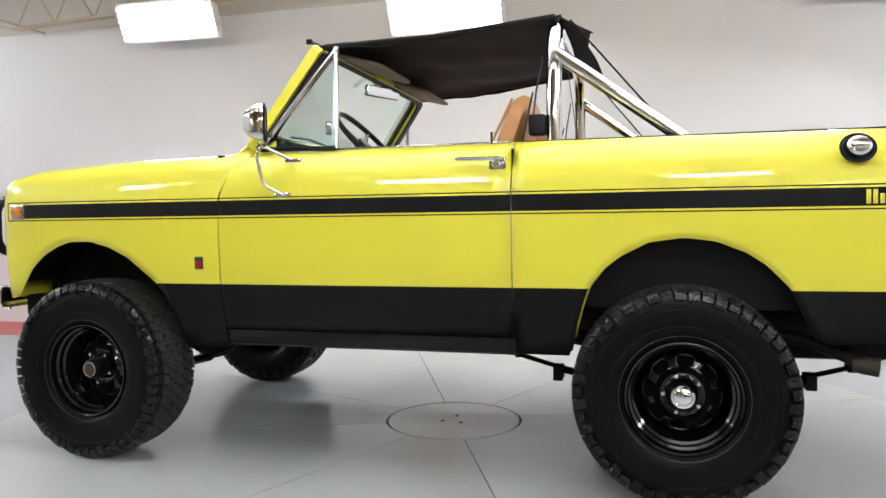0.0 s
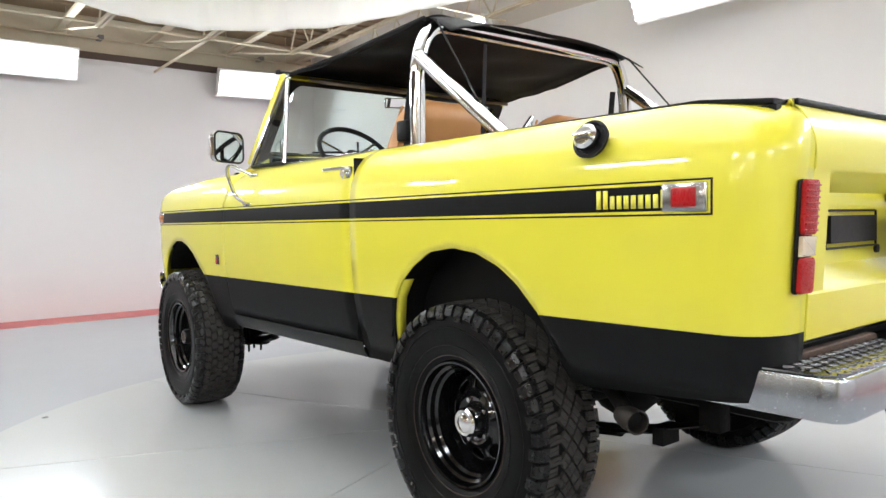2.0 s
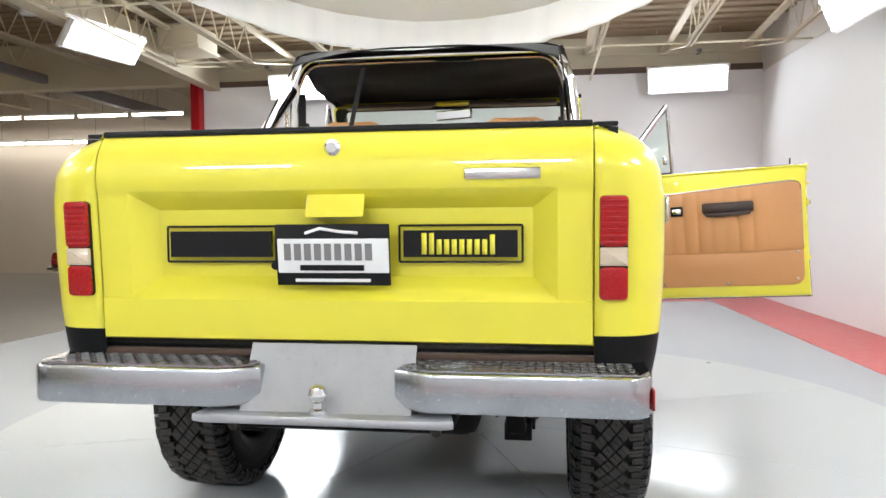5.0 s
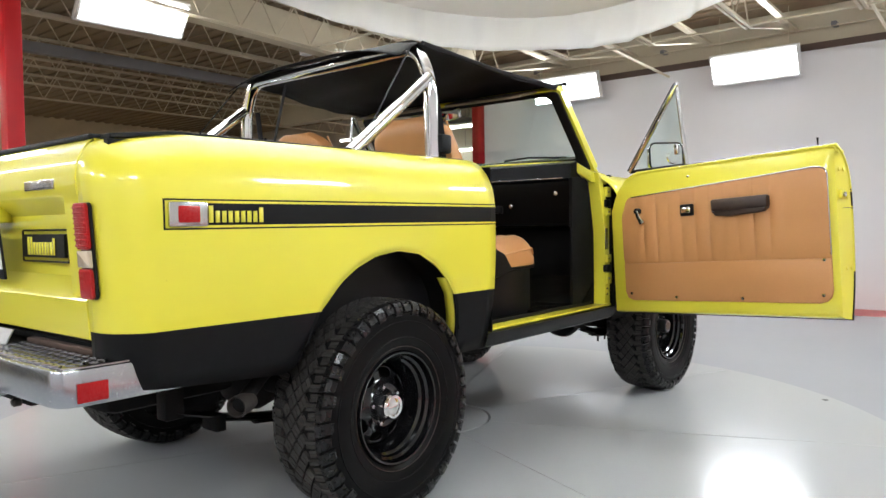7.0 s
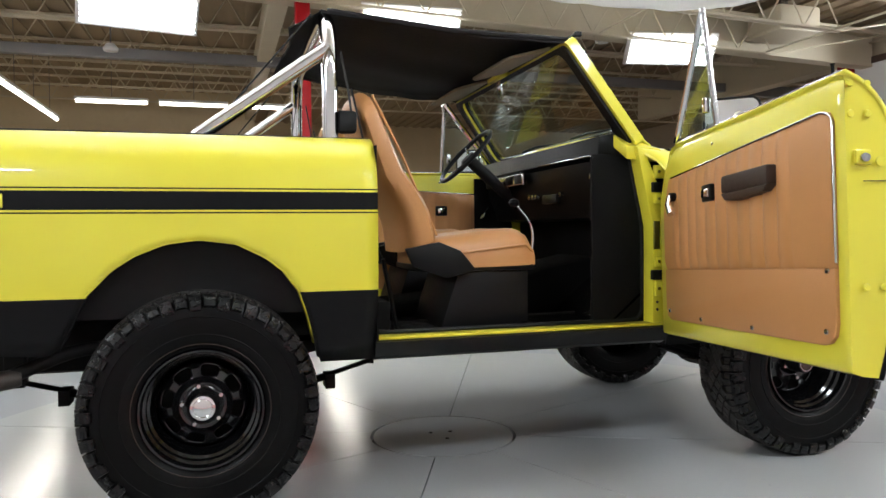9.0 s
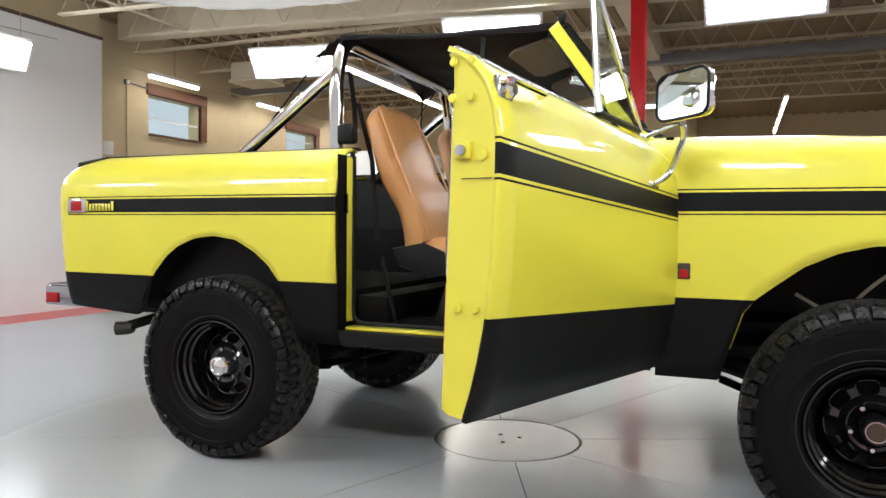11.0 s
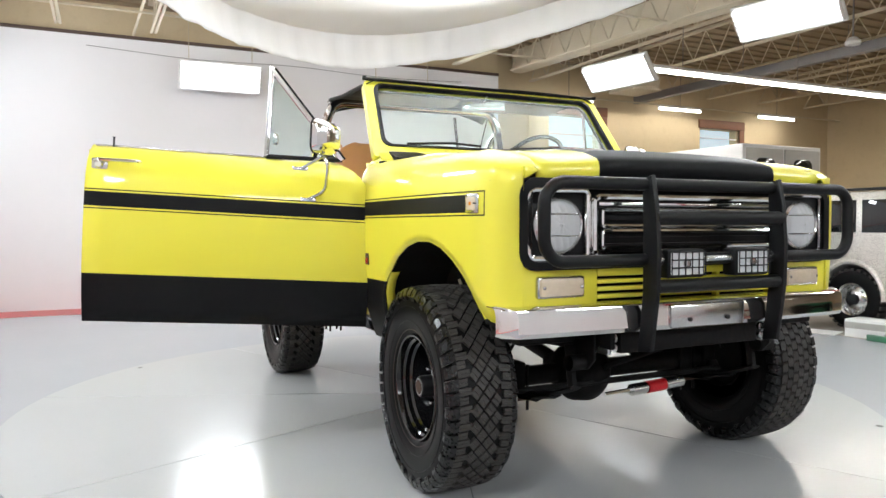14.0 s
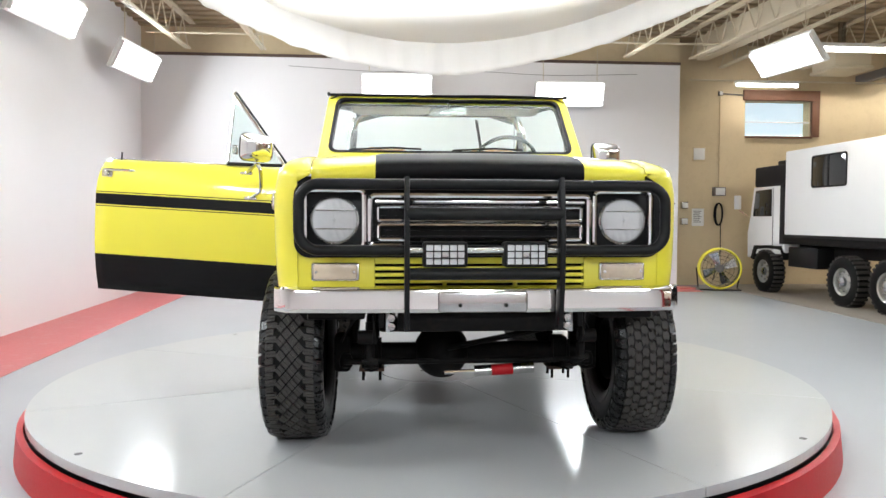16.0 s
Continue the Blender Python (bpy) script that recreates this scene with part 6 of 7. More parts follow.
part("mirror_glass", bm, MIRROR, rv)
part("mirror_stalk", tube([(0.185, 0.0, 1.73), (0.225, 0.0, 1.77)], 0.007, 6), DULL_CHROME, rv)
# dashboard
prof = [(0.60, 1.35), (0.49, 1.395), (0.42, 1.405), (0.345, 1.385), (0.335, 1.30), (0.37, 1.285), (0.375, 1.19), (0.41, 1.12), (0.43, 1.04), (0.60, 1.03)]
db = slab([(x, -0.705, z) for x, z in prof], (0, 1.41, 0), bevel=0.006)
dash = part("dashboard", db, DASH_BLACK, cabin, "black padded dashboard")
part("instrument_panel", box(0.330, 0.350, 0.08, 0.64, 1.225, 1.285, 0.006), DULL_CHROME, dash, "bright instrument panel")
for y in (0.14, 0.26, 0.48, 0.58):
    part("gauge", box(0.326, 0.336, y - 0.045, y + 0.045, 1.232, 1.278, 0.004), SATIN_BLACK, dash)
part("chrome_strip", box(0.331, 0.337, -0.66, -0.10, 1.300, 1.306, 0.002), DULL_CHROME, dash)
for y in (-0.60, -0.30, -0.02, 0.02, 0.06):
    part("knob", lathe([(0.012, 0), (0.012, 0.018), (0, 0.02)], (0.375, y, 1.16 if y > -0.5 else 1.22), (-1, 0, 0), 12), DULL_CHROME, dash)
part("radio", box(0.375, 0.40, -0.22, -0.06, 1.12, 1.165, 0.004), SATIN_BLACK, dash)
part("kick_panel", box(0.585, 0.60, -0.78, 0.78, 0.60, 1.30), CARPET, cabin)
for s in (1, -1):
    part("side_kick_panel", box(0.29, 0.60, s * 0.73 - 0.01, s * 0.73 + 0.01, 0.60, 1.30, 0.004), CARPET, cabin)
part("transmission_hump", slab([(x, -0.20 + 0.0, z) for x, z in ((0.60, 0.60), (0.60, 0.86), (0.30, 0.80), (0.0, 0.70), (-0.5, 0.66), (-0.5, 0.60))], (0, 0.40, 0), bevel=0.03), CARPET, cabin)
part("shift_lever", tube(bend([(0.34, 0.02, 0.78), (0.37, 0.02, 1.00), (0.27, 0.02, 1.12)], 0.1), 0.009, 8), CHROME, cabin)
part("shift_knob", lathe([(0, -0.028), (0.022, -0.018), (0.028, 0), (0.022, 0.018), (0, 0.028)], (0.255, 0.02, 1.13), (0, 0, 1), 16), SATIN_BLACK, cabin)
part("floor_mat", slab([(0.02, -0.74, 0.600), (0.38, -0.74, 0.600), (0.56, -0.74, 0.74), (0.55, -0.74, 0.752), (0.375, -0.74, 0.614), (0.02, -0.74, 0.612)], (0, 0.52, 0), bevel=0.003), MAT_RUBBER, cabin, "glossy crinkled plastic floor cover")
# steering wheel
sw = part("steering_wheel", tube([tuple(Vector((0.115, 0.375, 1.405)) + Vector((0.66, 0, 0.75)) * 0.195 * math.cos(a) + Vector((0, 1, 0)) * 0.195 * math.sin(a)) for a in (2 * math.pi * k / 48 for k in range(48))], 0.013, 10, closed=True), SATIN_BLACK, cabin, "thin black steering wheel")
hubp = Vector((0.135, 0.375, 1.385))
part("wheel_hub", lathe([(0.05, -0.01), (0.045, 0.02), (0.0, 0.025)], hubp, (-0.75, 0, 0.66), 20), SATIN_BLACK, sw)
for a in (90, 210, 330):
    e = Vector((0.115, 0.375, 1.405)) + Vector((0.66, 0, 0.75)) * 0.19 * math.cos(radians(a - 90 + 180)) + Vector((0, 1, 0)) * 0.19 * math.sin(radians(a - 90 + 180))
    part("spoke", tube([hubp, e], 0.011, 6, flat=0.5), DULL_CHROME, sw)
part("steering_column", tube([(0.14, 0.375, 1.38), (0.55, 0.375, 1.02)], 0.035, 12), SATIN_BLACK, cabin)


def make_seat(cy):
    st = empty("bucket_seat")
    st.parent = truck
    back = Matrix.Translation((-0.42, cy, 0.93)) @ pose(0, 0, 0, 0, -21, 0)
    rows = []
    for i in range(23):
        f = 1 - (1 - i / 22) ** 1.35
        z = 0.68 * f
        hw = 0.245 - 0.03 * max(0, (f - 0.55) / 0.45) ** 1.5 - 0.12 * max(0, (f - 0.85) / 0.15) ** 2
        t = (0.080 - 0.034 * f) * math.sqrt(max(0.02, 1 - max(0.0, (f - 0.90) / 0.10) ** 2))
        row = []
        for k in range(25):
            a = 2 * math.pi * k / 24
            ca, sa = math.cos(a), math.sin(a)
            u = math.copysign(abs(sa) ** 0.68, sa)
            v = math.copysign(abs(ca) ** 0.75, ca)
            bol = 0.018 * max(0, abs(u) - 0.6) / 0.4 if v > 0 else 0.0
            row.append(tuple(back @ Vector((v * t + bol - 0.015 * math.sin(math.pi * f) + 0.03 * math.sin(math.pi * min(1.0, f * 2.2)), u * hw, z))))
        rows.append(row)
    bm = grid(rows)
    bmesh.ops.remove_doubles(bm, verts=bm.verts, dist=1e-5)
    bmesh.ops.holes_fill(bm, edges=[e for e in bm.edges if e.is_boundary])
    bmesh.ops.recalc_face_normals(bm, faces=bm.faces)
    b = part("backrest", bm, TAN, st, "tan vinyl backrest")
    for s in (1, -1):
        part("piping", tube([tuple(back @ Vector((0.075 - 0.035 * f, s * (0.222 - 0.03 * max(0, (f - 0.55) / 0.45) ** 1.5), 0.66 * f))) for f in spread(0.02, 0.97, 10)], 0.006, 6), TAN, b)
    rows = []
    for i in range(19):
        f = i / 18
        x = -0.41 + 0.49 * f
        row = []
        for k in range(41):
            u = -1 + 2 * k / 40
            e = (1 - abs(u) ** 6) ** 0.5
            pl = 0.006 * abs(math.sin(u * 14)) if abs(u) < 0.62 else 0.012
            crown = math.sqrt(max(0.0, 1 - max(0.0, (f - 0.72) / 0.28) ** 2.4)) * 0.72 + 0.28
            z = 0.880 + (0.070 + pl + 0.052 * f) * e * crown
            row.append((x, cy + u * (0.245 - 0.02 * max(0.0, (f - 0.8) / 0.2) ** 2), z))
        rows.append(row)
    bm = grid(rows)
    ed = [e for e in bm.edges if e.is_boundary]
    ex = bmesh.ops.extrude_edge_only(bm, edges=ed)["geom"]
    for v in (g for g in ex if isinstance(g, bmesh.types.BMVert)):
        v.co.z = 0.845 - 0.02 * (0.08 - v.co.x)
    bmesh.ops.recalc_face_normals(bm, faces=bm.faces)
    cu = part("cushion", bm, TAN, st, "pleated tan vinyl seat cushion")
    for s in (1, -1):
        part("piping", tube([(x, cy + s * 0.243, 0.884 + 0.050 * (x + 0.41) / 0.49) for x in spread(-0.40, 0.03, 8)] + [(0.070, cy + s * 0.225, 0.900)], 0.0055, 6), TAN, cu)
    for s in (1, -1):
        part("side_cover", slab([(-0.50, cy + s * 0.252, 0.92), (-0.36, cy + s * 0.252, 0.945), (-0.27, cy + s * 0.252, 0.91), (-0.20, cy + s * 0.252, 0.83), (-0.33, cy + s * 0.252, 0.80), (-0.47, cy + s * 0.252, 0.85)], (0, s * 0.028, 0), bevel=0.006), TRIM_BLACK, st, "black plastic hinge cover")
    part("slide_rail", box(-0.42, 0.07, cy - 0.235, cy + 0.235, 0.825, 0.848, 0.004), SATIN_BLACK, st)
    part("pedestal", slab([(-0.34, cy - 0.22, 0.60), (0.05, cy - 0.22, 0.60), (0.05, cy - 0.22, 0.825), (-0.26, cy - 0.22, 0.825)], (0, 0.44, 0), bevel=0.006), SATIN_BLACK, st, "black painted seat box")
    part("strut", tube([(-0.52, cy - 0.20, 0.60), (-0.58, cy - 0.22, 0.88)], 0.010, 6), SATIN_BLACK, st)
    return st


for cy in (-0.40, 0.40):
    make_seat(cy)


RISE = [(0.50, 0.002), (0.62, 0.004), (0.78, 0.012), (0.95, 0.016), (1.06, 0.021), (1.15, 0.014), (1.25, 0.022), (1.34, 0.020), (1.50, 0.010), (1.70, 0.008), (1.95, 0.010)]


def shape_body():
    """Sets the body to its true length, width and ride height over the frame."""
    done = set()
    for ob in truck.children_recursive:
        if ob.type != "MESH" or ob.data.name in done:
            continue
        top = ob
        while top.parent is not truck:
            top = top.parent
        kind = top.name.split(".")[0]
        if kind in ("wheel", "running_gear"):
            continue
        done.add(ob.data.name)
        nose = kind not in ("door", "canvas_top", "roll_bar", "cabin_fittings", "bucket_seat")
        for v in ob.data.vertices:
            x = v.co.x
            if nose:
                k = max(0.0, min(1.0, (x - 1.45) / 0.35))
                q = max(0.0, min(1.0, (x - 0.75) / 0.95))
                v.co.x += 0.020 * k * k * (3 - 2 * k)
                v.co.y *= 1 + 0.028 * q * q * (3 - 2 * q)
                k = max(0.0, min(1.0, (-1.65 - x) / 0.60))
                v.co.x -= 0.056 * k * k * (3 - 2 * k)
            v.co.y *= 1.012
            v.co.z += lerp_curve(RISE, v.co.z)


shape_body()

# ---- roof structure ----
def bar_joist(y, x0, x1, z0=3.90, z1=4.38, sloped=False, short=0.35):
    j = empty("bar_joist", pose(XB, y, 0, 0, math.degrees(math.atan(FALL))) @ pose(-XB, 0, 0) if sloped else pose(0, y, 0))
    structure(j, "cream painted open-web steel roof joist", "roof joist")
    part("top_chord", box(x0, x1, -0.05, 0.05, z1, CEIL - 0.03), BEAM_CREAM, j, smooth=False)
    bm = box(x0 + 0.35, x1 - short, -0.045, -0.012, z0, z0 + 0.03)
    box(x0 + 0.35, x1 - short, 0.012, 0.045, z0, z0 + 0.03, bm=bm)
    part("bottom_chord", bm, BEAM_CREAM, j, smooth=False)
    bm = bmesh.new()
    n = int((x1 - x0 - 0.35 - short) / 0.55)
    step = (x1 - x0 - 0.35 - short) / n
    for k in range(n):
        a = x0 + 0.35 + k * step
        tube([(a, 0, z0 + 0.015), (a + step / 2, 0, z1)], 0.011, 5, bm)
        tube([(a + step / 2, 0, z1), (a + step, 0, z0 + 0.015)], 0.011, 5, bm)
    tube([(x1 - short, 0, z0 + 0.015), (x1 - 0.2, 0, z1)], 0.014, 5, bm)
    part("web", bm, BEAM_CREAM, j)


for y in (-3.70, -2.45, -1.20, 0.05, 1.30, 2.55, 3.80, 4.99):
    bar_joist(y, XB + 0.1, XF - 0.05, sloped=True, short=2.25)
for k in range(6):
    bar_joist(5.9 + 1.6 * k, XW + 0.05, 12.8)
for y, z in ((-1.45, 3.95), (1.7, 3.95)):
    structure(part("bridging_pipe", tube([(XB + 0.1, y, z), (XF - 0.1, y + 0.2, z - fall(XF))], 0.02, 8), BEAM_CREAM), "thin cream bridging pipe under the joists", "pipe")
for x in (-6.6, -3.7, 3.5, 6.1):
    structure(part("bridging_bar", tube([(x, -4.0, 3.92 - fall(x)), (x, 5.1, 3.92 - fall(x))], 0.016, 6), BEAM_CREAM), "thin cream cross bar under the joists", "pipe")
def deck_z(x):
    return CEIL - 0.02 - 0.56 * fall(x)


deck = slab([(XB, -4.9, deck_z(XB)), (XF, -4.9, deck_z(XF)), (XF, 5.55, deck_z(XF)), (XB, 5.55, deck_z(XB))], (0, 0, 0.012))
for k in range(55):
    x = XB + 0.3 * k
    slab([(x, -4.9, deck_z(x) - 0.035), (x + 0.12, -4.9, deck_z(x + 0.12) - 0.035), (x + 0.12, 5.55, deck_z(x + 0.12) - 0.035), (x, 5.55, deck_z(x) - 0.035)], (0, 0, 0.037), bm=deck)
structure(part("ceiling_showroom", deck, DECK, smooth=False), "sloping tan ribbed metal roof deck", "ceiling")
structure(part("grey_beam", box(-8.9, 12.8, 8.8, 8.95, 3.72, 3.88, 0.01), DARK_STEEL), "long grey steel roof beam", "beam")
structure(part("grey_beam_bay", slab([(8.7, 8.66, 3.64), (8.7, 8.84, 3.64), (12.9, 9.09, 3.64), (12.9, 8.91, 3.64)], (0, 0, 0.18)), DARK_STEEL), "dark steel beam over the garage bay", "beam")
structure(part("cream_girder", box(-0.62, -0.38, 5.6, 15.3, 3.78, 4.18, 0.01), BEAM_CREAM), "cream painted roof girder", "beam")
structure(part("cream_girder_side", slab([(XB, 5.34, 4.0), (XF, 5.34, 4.0 - fall(XF)), (XF, 5.56, 4.0 - fall(XF)), (XB, 5.56, 4.0)], (0, 0, 0.44)), BEAM_CREAM), "cream painted roof girder", "beam")
structure(part("wall_pipe", tube([(XF - 0.10, -3.9, 3.80), (XF - 0.10, 5.3, 3.80)], 0.016, 8), BEAM_CREAM), "thin conduit along the header", "pipe")
for y in (-3.0, -0.5, 2.0, 4.4):
    structure(part("conduit_clamp", box(XF - 0.14, XF + 0.05, y - 0.035, y + 0.035, 3.79, 3.85, 0.006), DARK_STEEL), "small dark conduit clamp", "clamp")
structure(part("hanging_cable", tube(bend([(XB + 0.05, -2.1, 3.74), (XB + 0.06, -0.5, 3.66), (XB + 0.05, 1.05, 3.72), (XB + 0.06, 2.6, 3.65), (XB + 0.05, 4.2, 3.71)], 0.5), 0.0045, 5), DARK_STEEL), "dark cable slung along the white wall", "cable")


def fluorescent(x, y, z, along_y, n=1, gap=1.5):
    for k in range(n):
        px, py = (x, y + gap * k) if along_y else (x + gap * k, y)
        t = empty("fluorescent_lamp", pose(px, py, z, 0, 0, 90 if along_y else 0))
        tagged(t, "lit white fluorescent tube on a slim ceiling batten", "ceiling lamp", "workshop ceiling lamps")
        part("batten", box(0.0, 1.24, -0.05, 0.05, 0.03, 0.08, 0.006), WHITE_PLASTIC, t)
        part("tube", tube([(0.02, 0, 0.0), (1.22, 0, 0.0)], 0.03, 8), FLUORESCENT, t)
        part("hanger", tube([(0.62, 0, 0.07), (0.62, 0, CEIL - z)], 0.006, 5), DARK_STEEL, t)


for y in (6.2, 9.22, 12.3):
    fluorescent(-8.55, y, 3.6, True)
fluorescent(-4.32, 5.22, 3.27, True, 6, 1.23)
fluorescent(-3.72, 11.0, 3.40, False, 3, 1.42)
fluorescent(1.7, 12.9, 3.75, True, 4)
fluorescent(11.3, 7.6, 3.53, True, 4, 1.35)
fluorescent(12.6, 7.4, 3.10, True, 7, 1.3)
# the light of each row of tubes: middle, length, along y or x, watts
for x, y, z, run, along_y, w in ((-4.32, 8.90, 3.235, 7.2, True, 125), (-8.5, 9.8, 3.56, 7.3, True, 45), (-1.70, 11.0, 3.36, 4.0, False, 85), (1.7, 15.8, 3.71, 5.7, True, 95), (11.3, 10.2, 3.49, 5.2, True, 26), (12.6, 11.9, 3.06, 9.0, True, 14)):
    area_lamp(look((x, y, z), (x, y, 0)), 0.05 if along_y else run, run if along_y else 0.05, w, (1.0, 0.93, 0.82))
structure(part("tube_pipe", tube([(-8.55, 5.3, 3.68), (-8.55, 15.2, 3.68)], 0.018, 6), BEAM_CREAM), "thin pipe that carries the lamps", "pipe")


def unit_heater(x, y, z):
    t = empty("unit_heater", pose(x, y, z))
    tagged(t, "cream sheet metal heater box hung under the roof", "heater")
    part("case", box(-0.34, 0.34, -0.33, 0.33, 0, 0.32, 0.05), BEAM_CREAM, t)
    part("base_pan", box(-0.36, 0.36, -0.35, 0.35, -0.04, 0.02, 0.02), BEAM_CREAM, t)
    part("flue", tube([(0, 0, 0.30), (0, 0, CEIL - z)], 0.06, 12), GALV, t)


unit_heater(6.30, 4.86, 3.68)
unit_heater(-7.2, 7.4, 3.62)


def ceiling_spot(x, y, z):
    t = empty("ceiling_spot", pose(x, y, z))
    tagged(t, "small white ceiling flood lamp on a short stem", "lamp")
    part("head", lathe([(0.05, 0.0), (0.10, -0.06), (0.09, -0.10), (0, -0.10)], (0, 0, 0), (0, 0, 1), 20), WHITE_PLASTIC, t)
    part("stem", tube([(0, 0, 0), (0, 0, CEIL - z)], 0.012, 6), DARK_STEEL, t)


ceiling_spot(-2.6, 7.2, 3.55)
ceiling_spot(3.95, 5.7, 3.72)


# ---- windows of the block wall ----
for n, (y0, y1, z0, z1) in enumerate(WINDOWS):
    w = empty("window_%d" % (n + 1))
    structure(w, "high workshop window with a brown timber frame", "window")
    part("lintel", box(XW - 0.05, XW + 0.05, y0 - 0.05, y1 + 0.15, z1, z1 + 0.20, 0.01), WOOD_FRAME, w)
    part("jamb", box(XW - 0.05, XW + 0.04, y1, y1 + 0.15, z0, z1, 0.008), WOOD_FRAME, w)
    part("sill", box(XW - 0.1, XW + 0.05, y0, y1, z0 - 0.03, z0 + 0.01, 0.006), WOOD_FRAME, w)
    part("glazing_bar", box(XW - 0.12, XW - 0.08, y0, y1, z0 + 0.28, z0 + 0.31), WHITE_PLASTIC, w)
    g = part("pane", box(XW - 0.106, XW - 0.100, y0, y1, z0, z1), GLASS, w)
    g.visible_shadow = False
structure(part("backdrop", box(XW - 1.3, XW - 1.2, 4.5, 15.0, 1.5, 6.0), SKY_GLOW, smooth=False), "pale daylight outside the windows", "backdrop")

# fittings on the block wall
def wall_box(name, y, z, w, h, d, material, label, cat):
    t = empty(name, pose(XW, y, z))
    tagged(t, label, cat)
    part("case", box(0, d, -w / 2, w / 2, -h / 2, h / 2, 0.008), material, t)
    part("cover", box(d, d + 0.01, -w * 0.4, w * 0.4, -h * 0.4, h * 0.4, 0.004), WHITE_PLASTIC if material is not WHITE_PLASTIC else DARK_STEEL, t)


wall_box("switch_box", 6.07, 1.60, 0.23, 0.17, 0.12, DARK_STEEL, "dark electrical switch box on the tan wall", "switch box")
wall_box("conduit_box", 6.08, 3.50, 0.08, 0.08, 0.06, DARK_STEEL, "small conduit box on the tan wall", "junction box")
wall_box("thermostat", 5.38, 1.33, 0.13, 0.13, 0.10, DULL_CHROME, "round metal fitting on the tan wall", "fitting")
wall_box("valve_box", 5.38, 1.02, 0.13, 0.13, 0.10, DULL_CHROME, "round metal fitting on the tan wall", "fitting")
wall_box("access_cover", 5.68, 2.33, 0.28, 0.28, 0.015, WALL_TAN, "tan painted square access cover", "cover")
paper = empty("wall_notice", pose(XW, 5.68, 1.10))
tagged(paper, "white paper notice with dark lines on the wall", "notice")
part("sheet", box(0, 0.004, -0.12, 0.12, -0.17, 0.17), WHITE_PLASTIC, paper, smooth=False)
for k in range(7):
    part("text_bar", box(0.004, 0.006, -0.09, 0.07 - 0.02 * (k % 3), 0.11 - 0.035 * k, 0.125 - 0.035 * k), DARK_STEEL, paper, smooth=False)
structure(part("wall_conduit", tube(bend([(XW + 0.03, 6.08, 3.50), (XW + 0.03, 6.08, 2.3), (XW + 0.03, 6.08, 1.68)], 0.1), 0.015, 6), WALL_TAN), "thin painted conduit on the tan wall", "pipe")
structure(part("wall_conduit", tube([(XW + 0.03, 5.2, 0.1), (XW + 0.03, 5.2, 4.3)], 0.02, 6), WALL_TAN), "thin painted conduit on the tan wall", "pipe")
structure(part("wall_conduit", tube([(XW + 0.03, 6.08, 3.50), (XW + 0.03, 6.6, 3.47)], 0.012, 6), DARK_STEEL), "thin dark conduit on the tan wall", "pipe")
hose = empty("hose_reel", pose(XW + 0.06, 6.06, 1.16) @ Matrix.Scale(0.82, 4))
tagged(hose, "coiled black hose hung on the tan wall", "hose")
for k in range(4):
    part("coil", tube([(0.02 * k, 0.10 * math.cos(a) * (1 - 0.05 * k), 0.26 * math.sin(a)) for a in (2 * math.pi * i / 28 for i in range(28))], 0.014, 6, closed=True), SATIN_BLACK, hose)
part("tail", tube(bend([(0.03, 0.05, -0.25), (0.05, 0.05, -0.9), (0.12, -0.15, -1.55)], 0.2), 0.012, 6), SATIN_BLACK, hose)

